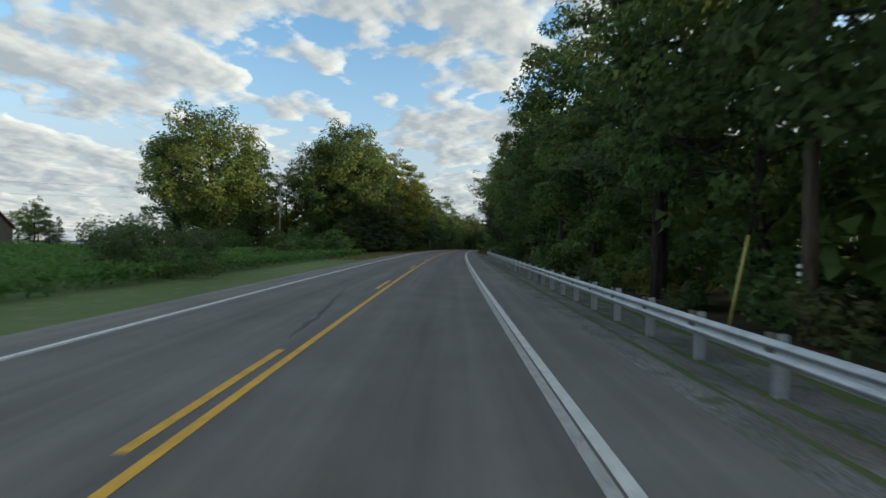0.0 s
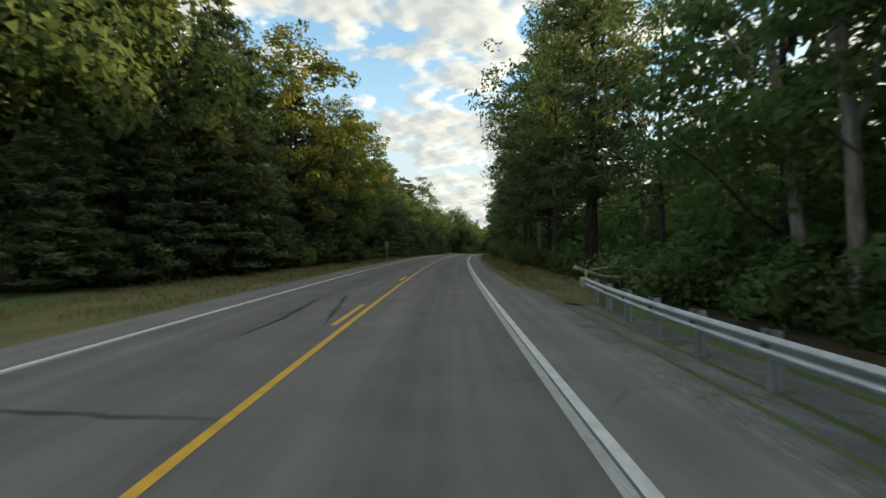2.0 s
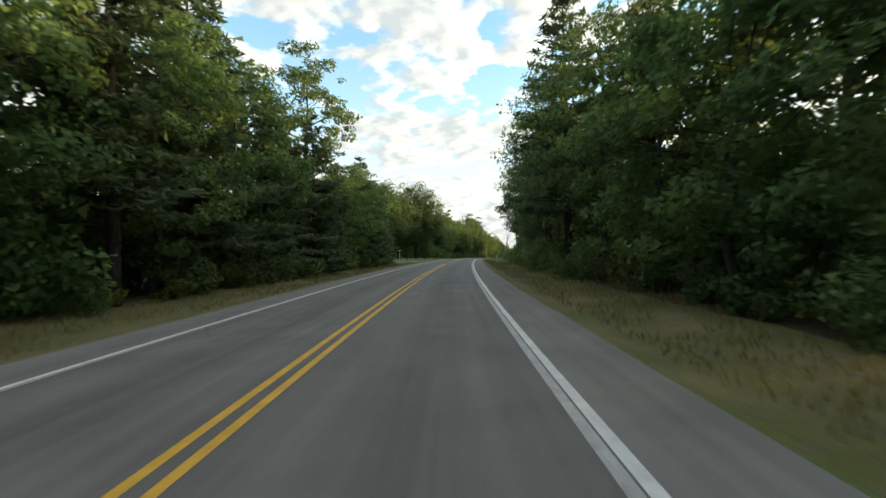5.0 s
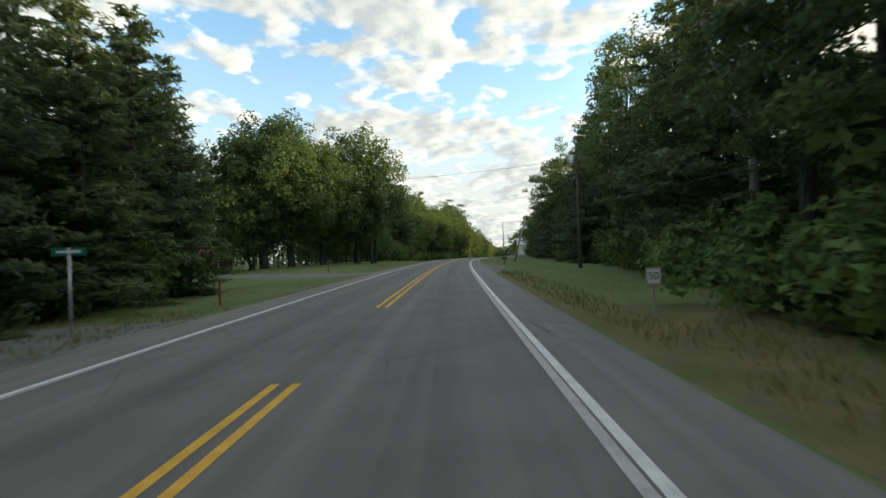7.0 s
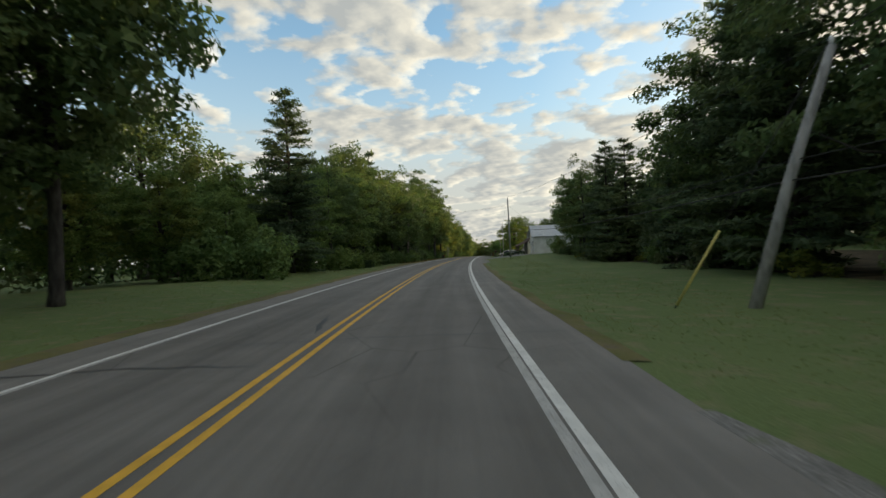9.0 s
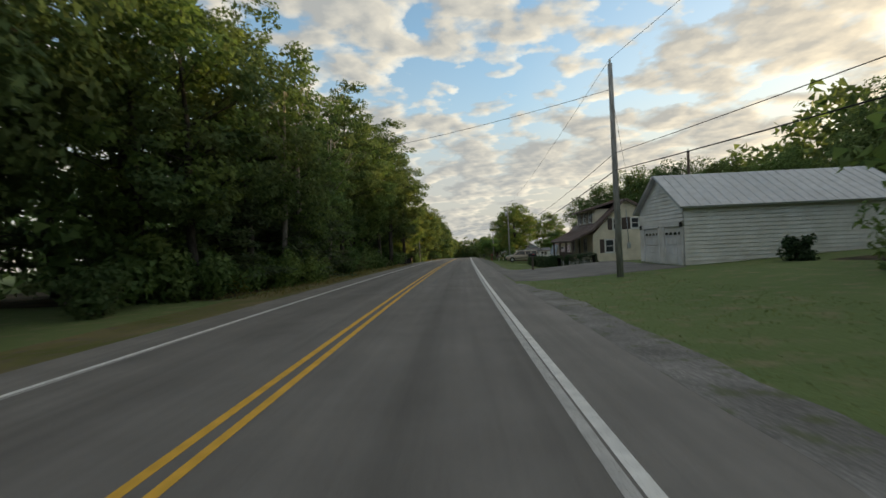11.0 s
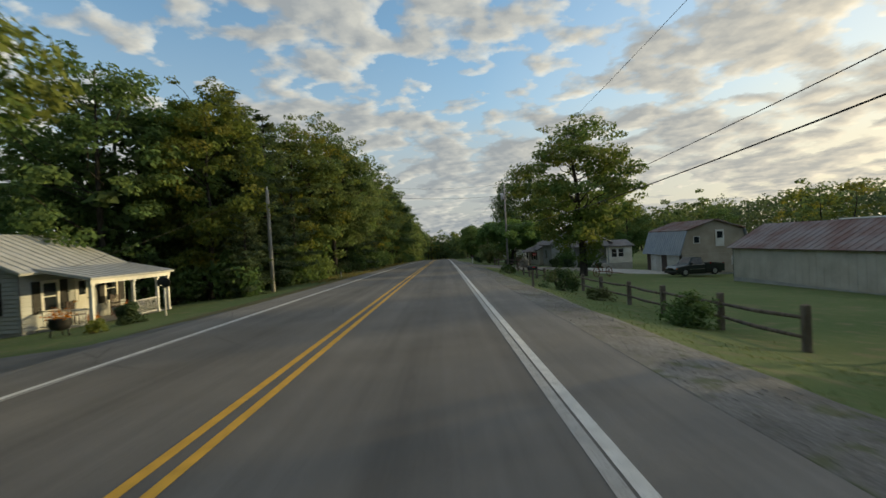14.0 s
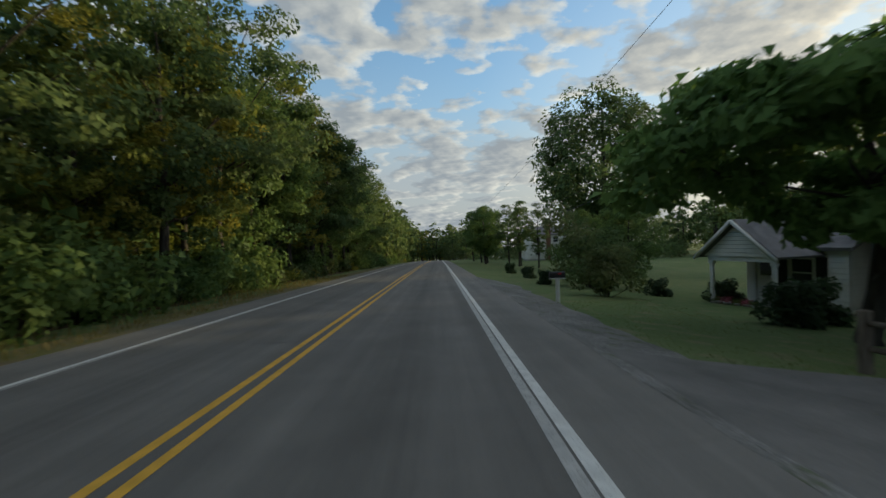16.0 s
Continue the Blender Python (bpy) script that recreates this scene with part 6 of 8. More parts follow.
def far_house(name, label, m, w, d, e, g, wall, roof):
    h = thing(name, label, "house", m)
    holes = [(w * q, w * (q + 0.12), z, z + 1.1) for z in ((0.8, 3.4) if e > 4.6 else (0.8,)) for q in (0.2, 0.62)]
    f = facade(h, side(0, 0, 0), w, e, M[wall], holes, board=0.3)
    for q in holes:
        window(f, *q)
    facade(h, side(w, 0, 90), d, e, M[wall], (), g, board=0.3)
    facade(h, side(0, d, -90), d, e, M[wall], (), g, board=0.3)
    facade(h, side(w, d, 180), w, e, M[wall], board=0.3)
    part("foundation", box(bmesh.new(), 0.02, w - 0.02, 0.02, d - 0.02, -0.8, 0.0), M["concrete"], h)
    roof_slope(h, "roof", (-0.4, -0.4, e - 0.1), (w + 0.4, -0.4, e - 0.1), (w + 0.4, d / 2, e + g), (-0.4, d / 2, e + g), M[roof], 0.12, 0.5)
    roof_slope(h, "roof", (w + 0.4, d + 0.4, e - 0.1), (-0.4, d + 0.4, e - 0.1), (-0.4, d / 2, e + g), (w + 0.4, d / 2, e + g), M[roof], 0.12, 0.5)
    return h


cream_house()
garage_house()
ranch_house()
barn()
shed()
stone_house()
porch_house()
left_house()
brick_house()
far_house("house", "small house with a dark red metal roof beyond the field", at(58, -80, 0.3, 20), 14, 9, 2.6, 2.6, "weathered", "red_roof")
white = far_house("house", "white two-storey house with a brick chimney behind dark trees", at(536, 21.0, 0.3), 9, 8, 5.0, 1.8, "white_siding", "shingle")
part("chimney", box(bmesh.new(), 4.1, 5.0, -0.5, -0.05, -0.6, 7.4, 0.02), M["brick"], white, "red-brown brick chimney")
far_house("shed", "small dark shed under the trees beyond the lawn", at(291.5, -29.5, 0.0), 3.6, 2.6, 1.5, 0.5, "weathered", "shingle")


# ---------------------------------------------------------------- drives and yards
def patch(name, pts, mat, label, z=0.02):
    """A flat patch of ground cover on corners given as (s, off)."""
    bm = bmesh.new()
    a, b, c, d = pts
    n = 14
    rows = []
    steps = [0, 0.02] + [k / 12 for k in range(1, 12)] + [0.98, 1]
    for i in range(n + 1):
        row = []
        for j in range(n + 1):
            u, v = steps[i], steps[j]
            s = (a[0] * (1 - u) + b[0] * u) * (1 - v) + (d[0] * (1 - u) + c[0] * u) * v
            o = (a[1] * (1 - u) + b[1] * u) * (1 - v) + (d[1] * (1 - u) + c[1] * u) * v
            rim = i in (0, n) or j in (0, n)
            w = 0.18 * noise.noise((s * 0.8, o * 0.8, 5)) if rim else 0
            row.append(P(s + w, o + w * 0.5, max(lie(s + w, o + w * 0.5), -0.55 if abs(o) < 5.3 else -9) + z - (0.06 if rim else 0)))
        rows.append(row)
    ribbon(bm, rows)
    structure(name, bm, mat, label)


def gravel_band(s0, s1, a, b, label="grey gravel along the edge of the asphalt"):
    """A band that runs out at both ends."""
    def rim(inner, outer):
        def f(s):
            o = outer(s) if callable(outer) else outer
            return inner + (o - inner) * max(0.06, min(1.0, (s - s0) / 5, (s1 - s) / 5)) ** 0.7
        return f
    lo, hi = (a, rim(a, b)) if (a if not callable(a) else 1) > 0 else (rim(b, a), b)
    structure("gravel_shoulder", strip(bmesh.new(), s0, s1, lo, hi, 0.018, 1.0, 0.35), M["gravel"], label)


def loose_stones(spans, per, seed):
    """Small broken stones strewn over the gravel."""
    rng = np.random.default_rng(seed)
    V, F = [], []
    for s0, s1, a, b in spans:
        for _ in range(int((s1 - s0) * (b - a) * per)):
            s, o = rng.uniform(s0, s1), a + (b - a) * rng.uniform(0, 1) ** 1.1
            r = 0.006 + 0.014 * rng.uniform(0, 1) ** 2.5
            c = np.array(P(s, o, lie(s, o) + 0.018 + r * 0.2))
            k = len(V)
            e = rng.normal(size=(5, 3))
            e = e / np.linalg.norm(e, axis=1, keepdims=True) * r * np.array([1.2, 1.2, 0.75])
            e[0], e[1] = np.array([0, 0, r * 0.7]), np.array([0, 0, -r])
            e[2:, :2] = r * np.array([[math.cos(q), math.sin(q)] for q in rng.uniform(0, 6.28) + np.array([0, 2.1, 4.2])])
            V += [tuple(c + q) for q in e]
            for i in range(3):
                p, q = k + 2 + i, k + 2 + (i + 1) % 3
                F += [(k, p, q), (k + 1, q, p)]
    me = bpy.data.meshes.new("loose_stones")
    me.from_pydata(V, [], F)
    me.materials.append(M["chips"])
    tagged(new("loose_stones", me), "small grey broken stones strewn on the shoulder", "gravel", kind="stuff")


M["chips"] = leafy("stone_chips", (0.20, 0.195, 0.185), (0.36, 0.35, 0.33), (0.28, 0.26, 0.23), 0.4)
loose_stones([(-2, 74, 5.1, 7.4), (228, 250, 5.1, 6.6), (342, 462, 5.1, 6.5)], 60, 44)
gravel_band(-20, 74, 4.9, 7.6)
gravel_band(226, 252, 4.9, lambda s: 6.3 + 0.9 * math.exp(-((s - 240) / 5) ** 2))
gravel_band(300, 324, 4.9, 6.0)
gravel_band(331, 470, 4.9, lambda s: 6.2 + 0.5 * min(1.0, max(0.0, (s - 350) / 20)))
gravel_band(366, 402, -6.6, -4.9)
patch("drive_1", [(325.5, 5.0), (339, 5.0), (336.5, 13.4), (325.0, 13.4)], M["gravel_drive"], "grey paved driveway before the garage", 0.03)
patch("drive_2", [(438, 5.0), (448, 5.0), (444, 19.5), (437.5, 19.5)], M["gravel_drive"], "grey gravel driveway beside the old house", 0.03)
patch("drive_3", [(434.8, 19.0), (443.0, 19.0), (443.0, 27.6), (434.8, 27.6)], M["concrete"], "pale concrete yard before the barn", 0.04)
patch("drive_4", [(196, -5.0), (206, -5.0), (203, -20), (199, -20)], M["gravel_drive"], "grey gravel side road between the trees", 0.03)
patch("drive_5", [(229, -5.0), (234.5, -5.0), (243.5, -30), (240, -30)], M["gravel_drive"], "grey driveway across the lawn", 0.03)
patch("drive_6", [(372, -5.0), (397, -5.0), (395, -14), (374, -14)], M["gravel_drive"], "grey gravel parking place beside the road", 0.03)
patch("drive_7", [(338.6, 13.9), (339.6, 13.9), (340.4, 12.0), (339.4, 12.0)], M["concrete"], "pale concrete path to the house", 0.04)


def tar_seam(pts, seed=0, w=0.045):
    """Black sealing tar poured along a crack through the points (s, off)."""
    rng = random.Random(seed)
    fine = []
    for (a, b), (c, d) in zip(pts, pts[1:]):
        k = max(3, int(math.hypot(c - a, d - b) / 0.3))
        fine += [(a + (c - a) * i / k, b + (d - b) * i / k) for i in range(k)]
    fine.append(pts[-1])
    n = len(fine) - 1
    fine = [(a + 0.12 * noise.noise((a * 1.7, b * 1.7, seed)) + rng.uniform(-0.02, 0.02), b + 0.12 * noise.noise((b * 1.7, a * 1.7, seed + 9)) + rng.uniform(-0.015, 0.015)) for a, b in fine]
    rows = []
    for i, (a, b) in enumerate(fine):
        (e, f), (g, h) = fine[max(i - 1, 0)], fine[min(i + 1, n)]
        l = math.hypot(g - e, h - f) or 1.0
        q = w * rng.uniform(0.6, 1.5) * min(1.0, 0.25 + 3 * min(i, n - i) / max(n, 1))
        u, v = -(h - f) / l * q, (g - e) / l * q
        rows.append([P(a + u, b + v, 0.003), P(a - u, b - v, 0.003)])
    structure("trim_tar_seam", ribbon(bmesh.new(), rows), M["tar"], "black tar sealing a crack in the asphalt")


for i, (s, o, l) in enumerate(((22.5, 0.4, 4.6), (36.5, 0.4, 4.5), (59.4, -4.9, 5.2), (104, 0.4, 3.0), (188.5, -4.9, 9.9), (247.2, -1.6, 6.4), (254.6, -4.9, 4.5), (256.4, -2.5, 7.3), (325, -4.8, 4.4), (366, -3.5, 8.4), (399, 3.4, 1.5), (437, -4.8, 9.7), (449, -1.0, 1.8), (452.5, 0.4, 4.4))):
    tar_seam([(s, o), (s + 0.2, o + l * 0.5), (s, o + l)], i, 0.028)
for i, pts in enumerate((((15.5, -1.2), (13.2, -0.85), (11.2, -0.6), (7.7, -0.25)), ((29.0, -1.1), (26.6, -0.7), (24.4, -0.6), (22.0, -0.35), (20.5, -0.7)), ((43.0, -1.2), (40.5, -0.7), (38.0, -0.9)), ((57.6, -0.8), (55.0, -0.95), (52.5, -1.3), (49.5, -1.9)), ((71.2, -1.2), (67.4, -0.7), (64.6, -0.35)), ((70.0, -1.9), (66.0, -1.5), (63.5, -1.6)),
                         ((98.0, -1.6), (94.0, -1.0), (91.5, -1.2)), ((217.5, -1.15), (215.4, -0.85)), ((246.6, -1.6), (243.6, -2.3), (240.0, -2.6)), ((260.2, -0.85), (257.3, -0.4)), ((330.2, 0.93), (327.5, 1.05), (325.0, 0.85)), ((327.2, 0.3), (324.8, 0.5)), ((344.4, 0.3), (342.0, 0.42), (339.6, 0.6)), ((407.0, 1.5), (404.0, 1.2)))):
    tar_seam(pts, 40 + i, 0.055)


# ---------------------------------------------------------------- guard rail
def guard_rail():
    g = thing("guard_rail", "galvanised steel guard rail on posts beside the road", "guard rail")
    prof = [(0.0, 0.47), (0.0, 0.50), (0.045, 0.52), (0.045, 0.57), (-0.035, 0.60), (-0.035, 0.645), (0.045, 0.675), (0.045, 0.725), (0.0, 0.745), (0.0, 0.78)]
    end = 72.0

    def line(s):
        return 6.45 + 0.8 * max(0.0, (s - 60) / 12) ** 2

    for i, s in enumerate(np.arange(-12.4, end - 0.1, 3.81)):
        s1 = min(s + 3.86, end)
        bm = bmesh.new()
        rows = [[P(q, line(q) - x, z - 0.27) for x, z in prof] for q in np.linspace(s, s1, 5)]
        back = [[P(q, line(q) - x + 0.006, z - 0.27) for x, z in reversed(prof)] for q in np.linspace(s, s1, 5)]
        ribbon(bm, [a + b + [a[0]] for a, b in zip(rows, back)])
        part("rail", bm, M["galv"], g, smooth=True)
    for s in np.arange(-11.2, end, 1.905):
        m = at(s, line(s) + 0.16, 0.0)
        bm = bmesh.new()
        for a, b in ((-0.075, -0.06), (0.06, 0.075)):
            box(bm, a, b, -0.05, 0.05, -0.5, 0.84)
        box(bm, -0.06, 0.06, -0.005, 0.005, -0.5, 0.84)
        p = part("post", bm, M["galv"], g, m=m)
        part("block", box(bmesh.new(), -0.15, -0.08, -0.07, 0.07, 0.50, 0.86), M["weathered"], p)
    m = at(end, line(end), 0.0)
    part("terminal", box(bmesh.new(), -0.14, 0.10, -0.05, 0.25, 0.42, 0.80, 0.04), M["galv"], g, "blunt steel end terminal", m=m)
    part("reflector", box(bmesh.new(), -0.04, 0.05, -0.06, -0.052, 0.80, 1.05), M["yellow_plastic"], g, m=m)


guard_rail()


# ---------------------------------------------------------------- poles and wires
def pole(s, off, h, lean=(0, 0), mat="pole", gear="", label="brown wooden utility pole beside the road"):
    p = thing("utility_pole", label, "utility pole", at(s, off), "utility poles along the road")
    top = Vector((lean[0], lean[1], h))
    part("shaft", tube(bmesh.new(), [(0, 0, -0.5), tuple(top * 0.5), tuple(top)], [0.15, 0.125, 0.095], 10), M[mat], p)
    ins = []
    part("insulator", tube(bmesh.new(), [tuple(top), tuple(top + Vector((0, 0, 0.12))), tuple(top + Vector((0, 0, 0.22)))], [0.03, 0.06, 0.04], 8), M["sign_white"], p)
    if "t" in gear:
        c = top * 0.88
        t = part("transformer", tube(bmesh.new(), [tuple(c + Vector((-0.33, 0, -0.55))), tuple(c + Vector((-0.33, 0, -0.5))), tuple(c + Vector((-0.33, 0, 0.2))), tuple(c + Vector((-0.33, 0, 0.28)))], [0.16, 0.2, 0.2, 0.12], 14), M["galv"], p, "grey can transformer")
        for a in (-0.08, 0.08):
            part("bushing", tube(bmesh.new(), [tuple(c + Vector((-0.33 + a, 0, 0.25))), tuple(c + Vector((-0.33 + a, 0, 0.5)))], [0.04, 0.02], 6), M["brown"], t)
    if "l" in gear:
        c = top * 0.90
        a = part("lamp_arm", tube(bmesh.new(), [tuple(c), tuple(c + Vector((0.35, 0, 0.12))), tuple(c + Vector((0.6, 0, 0.1)))], 0.03, 6), M["galv"], p)
        part("lamp_head", tube(bmesh.new(), [tuple(c + Vector((0.6, 0, 0.18))), tuple(c + Vector((0.6, 0, 0.02))), tuple(c + Vector((0.6, 0, -0.12)))], [0.06, 0.14, 0.16], 10), M["galv"], a)
    if "b" in gear:
        for z in (1.2, 1.35, 1.5):
            part("tag", box(bmesh.new(), -0.19, -0.16, -0.04, 0.04, z, z + 0.08), M["sign_white"], p)
    q = p.matrix_basis
    return q @ (top + Vector((0, 0, 0.2))), q @ (top * 0.88), q @ (top * 0.58), q @ (top * 0.50)


def wire(points, sag, r=0.012, label="thin black overhead wire between poles"):
    for a, b in zip(points, points[1:]):
        bm = bmesh.new()
        k = 14
        tube(bm, [a.lerp(b, i / k) - Vector((0, 0, 4 * sag * (i / k) * (1 - i / k))) for i in range(k + 1)], r, 4)
        ob = part("wire", bm, M["wire"])
        tagged(ob, label, "wire", "overhead wires")


def guy(s, off, top, guard=True, sleeve="yellow_plastic"):
    g = thing("guy_wire", "steel guy wire with a yellow plastic guard" if sleeve == "yellow_plastic" else "steel guy wire with a pale grey guard", "guy wire", Matrix.Translation(P(s, off, lie(s, off))))
    d = top - g.matrix_basis.translation
    part("cable", tube(bmesh.new(), [(0, 0, 0), tuple(d)], 0.012, 5), M["wire"], g)
    if guard:
        e = d.normalized()
        part("guard", tube(bmesh.new(), [tuple(e * 0.1), tuple(e * 2.2)], 0.034, 8), M[sleeve], g)


A = pole(9.0, 9.3, 9.4, (0.1, 0), "pole", "b", "dark brown utility pole with small tags before the woods")
guy(10.4, 8.6, A[1])
B = pole(69, -25, 9.5, (0, 0), "grey_pole", "", "pale grey utility pole before the tall trees")
C = pole(122.9, 11.6, 9.0, (0, 0), "grey_pole", "", "grey utility pole at the edge of the woods")
D = pole(186, 11.6, 10.0, (1.2, 0.2), "pole", "", "leaning brown utility pole in the woods")
guy(190.5, 8.7, D[1])
E_ = pole(228.3, 11.8, 9.6, (0, 0), "pole", "t", "brown utility pole with a grey transformer")
F_ = pole(258.8, 9.75, 6.0, (1.75, -0.6), "grey_pole", "", "grey utility pole leaning away from the road")
guy(259.3, 8.2, F_[0])
G_ = pole(323.6, 9.6, 9.6, (-0.1, 0), "grey_pole", "", "grey utility pole before the white garage")
H_ = pole(385.9, 10.5, 9.8, (-0.05, 0), "grey_pole", "tl", "grey utility pole with a transformer and yard lamp")
I_ = pole(445.7, 10.7, 10.6, (0, 0), "grey_pole", "tl", "grey utility pole with a transformer beside the driveway")
J_ = pole(520, 10.5, 9.4, (0, 0), "grey_pole", "", "grey utility pole far along the road")
pole(338, 19.7, 8.0, (0, 0), "pole", "", "brown service pole behind the garage")
K_ = pole(414.8, -8.8, 6.6, (-0.05, 0), "grey_pole", "", "weathered grey pole before the trees")
for i in (0, 2, 3):
    wire([A[i], C[i], D[i], E_[i], F_[i], G_[i], H_[i], I_[i], J_[i]], 0.5 if i == 0 else 0.7, (0.009, 0, 0.013, 0.022)[i])
wire([B[0], P(40, -70, 9)], 1.2)
wire([B[1], P(40, -70, 7.5)], 1.2)
wire([E_[1], P(237, -16, 9.0)], 0.6, 0.012, "thin black service wire across the road")
wire([G_[1], P(345, 18, 5.2)], 0.3, 0.01, "thin black service wire to the house")
wire([G_[1], P(340, -12, 9.5)], 0.5, 0.012, "thin black service wire across the road")
wire([H_[1], P(407, 26, 2.6)], 0.4, 0.01, "thin black service wire to the shed")
wire([I_[1], P(430, -13, 9.0)], 0.9, 0.02, "thin black service wire across the road")
wire([I_[0], P(432, -13, 10.0)], 0.9, 0.012, "thin black service wire across the road")
wire([I_[1], P(448, 19, 3.6)], 0.3, 0.01, "thin black service wire to the house")
wire([K_[0], P(405, -14.6, 1.6)], 0.3, 0.01, "thin black service wire to the house")


# ---------------------------------------------------------------- signs, mailboxes, markers
def word(text, size, parent, m, mat):
    c = bpy.data.curves.new("text", "FONT")
    c.body, c.size, c.align_x, c.align_y, c.extrude = text, size, "CENTER", "CENTER", 0.001
    ob = new("lettering", c)
    bpy.context.view_layer.update()
    me = bpy.data.meshes.new_from_object(ob)
    bpy.data.objects.remove(ob)
    me.materials.append(mat)
    return part("lettering", me, None, parent, m=m)


def speed_sign():
    s = thing("speed_sign", "small white speed limit sign on a steel post", "road sign", at(203.6, 7.0))
    part("post", box(bmesh.new(), -0.03, 0.03, 0.01, 0.05, -0.3, 1.15), M["galv"], s)
    p = part("plate", box(bmesh.new(), -0.18, 0.18, -0.006, 0.0, 0.80, 1.20), M["sign_white"], s)
    bm = bmesh.new()
    for a, b, c, d in ((-0.165, 0.165, 0.815, 0.825), (-0.165, 0.165, 1.175, 1.185), (-0.165, -0.155, 0.825, 1.175), (0.155, 0.165, 0.825, 1.175)):
        box(bm, a, b, -0.011, -0.0065, c, d)
    part("border", bm, M["black"], p)
    word("50", 0.25, p, pose(0, -0.012, 1.0, 90, 0, 0), M["black"])


def street_sign():
    s = thing("street_sign", "green street name sign on a thin post", "street sign", at(203.4, -7.0))
    part("post", tube(bmesh.new(), [(0, 0, -0.3), (0, 0, 2.2)], 0.03, 8), M["galv"], s)
    p = part("plate", box(bmesh.new(), -0.42, 0.42, -0.006, 0.006, 2.0, 2.2), M["sign_green"], s)
    part("lettering_bar", box(bmesh.new(), -0.3, 0.3, -0.010, -0.0065, 2.065, 2.135), M["sign_white"], p)


def back_sign():
    s = thing("road_sign", "grey back of a road sign on a steel post", "road sign", at(112.3, -6.6))
    part("post", box(bmesh.new(), -0.03, 0.03, -0.05, -0.01, -0.3, 2.4), M["galv"], s)
    part("plate", box(bmesh.new(), -0.32, 0.32, -0.005, 0.005, 1.6, 2.4), M["sign_back"], s)


def mailbox(s, off, h, label, post_mat="weathered", body="black", scale=1.0, double=False):
    b = thing("mailbox", label, "mailbox", at(s, off, 0, 0) @ Matrix.Scale(scale, 4))
    part("post", box(bmesh.new(), -0.06, 0.06, -0.06, 0.06, -0.3, h), M[post_mat], b)
    part("plank", box(bmesh.new(), -0.28, 0.26, -0.09, 0.09, h + 0.002, h + 0.03), M[post_mat], b)
    bm = bmesh.new()
    prism(bm, [(-0.09, 0)] + [(-0.09 * math.cos(math.pi * k / 10), 0.13 + 0.09 * math.sin(math.pi * k / 10)) for k in range(11)] + [(0.09, 0)], -0.28, 0.26, "yz")
    body_ob = part("box", bm, M[body], b, m=Matrix.Translation((0, 0, h + 0.034)))
    part("door", box(bmesh.new(), -0.29, -0.282, -0.08, 0.08, 0.01, 0.19), M[body], body_ob)
    part("flag", box(bmesh.new(), 0.0, 0.12, -0.105, -0.098, 0.12, 0.17), M["sign_red"], body_ob)


def marker(s, off, h, mat="sign_white", label="thin white roadside marker post", name="marker_post"):
    b = thing(name, label, "marker post", at(s, off))
    part("stake", box(bmesh.new(), -0.035, 0.035, -0.012, 0.012, -0.2, h), M[mat], b)
    part("cap", box(bmesh.new(), -0.045, 0.045, -0.02, 0.02, h, h + 0.06), M["sign_back"], b)


speed_sign()
street_sign()
back_sign()
marker(210.2, -6.9, 1.0, "rust", "thin rusty steel stake on the lawn")
marker(237.5, -10.5, 1.1, "rust", "thin rusty steel stake on the lawn")
mailbox(243.1, 7.3, 0.66, "dark blue mailbox on a wooden post")
mailbox(335.2, 7.4, 0.95, "black mailbox on a wooden post before the hedge")
mailbox(407.2, 6.6, 0.95, "grey mailbox on a weathered post", "weathered", "black", 0.85)
mailbox(456.2, 6.7, 0.85, "black mailbox on a white post", "sign_white", "black")
mailbox(387.6, 7.4, 0.9, "red mailbox on a red-brown post with a cross plank", "red_wood", "red_wood")
marker(387.3, 7.35, 0.5, "sign_red", "short red newspaper tube beside the mailbox")
marker(426.5, -7.0, 0.6)
b = thing("hanging_sign", "small red sign hanging from a wooden post", "sign", at(444.5, 13.4))
part("post", box(bmesh.new(), -0.07, 0.07, -0.07, 0.07, -0.3, 2.0), M["weathered"], b)
part("arm", box(bmesh.new(), -0.06, 0.95, -0.05, 0.05, 1.85, 1.95), M["weathered"], b)
p = part("plate", box(bmesh.new(), 0.35, 0.85, -0.012, 0.012, 1.45, 1.7), M["sign_red"], b)
part("lettering_bar", box(bmesh.new(), 0.42, 0.78, -0.018, -0.013, 1.54, 1.61), M["sign_white"], p)


# ---------------------------------------------------------------- rail fence
def rail_fence():
    f = thing("rail_fence", "weathered split-rail fence along the yard", "fence")
    path = [(s, 10.55 + 0.08 * math.sin(s * 0.9)) for s in np.arange(395.4, 437.5, 3.42)]
    rng = random.Random(5)
    for s, o in path:
        m = at(s, o, 0, rng.uniform(-6, 6))
        bm = bmesh.new()
        box(bm, -0.085, 0.085, -0.075, 0.075, -0.3, 1.05 + rng.uniform(-0.05, 0.08), 0.02)
        part("post", bm, M["weathered"], f, m=m)
    for (a, p), (b, q) in zip(path, path[1:]):
        for z in (0.38, 0.82):
            x, y = P(a, p, lie(a, p) + z + rng.uniform(-0.04, 0.04)), P(b, q, lie(b, q) + z + rng.uniform(-0.04, 0.04))
            mid = x.lerp(y, 0.5) - Vector((0, 0, 0.03))
            part("rail", tube(bmesh.new(), [x, mid, y], [0.045, 0.062, 0.05], 6), M["weathered"], f)


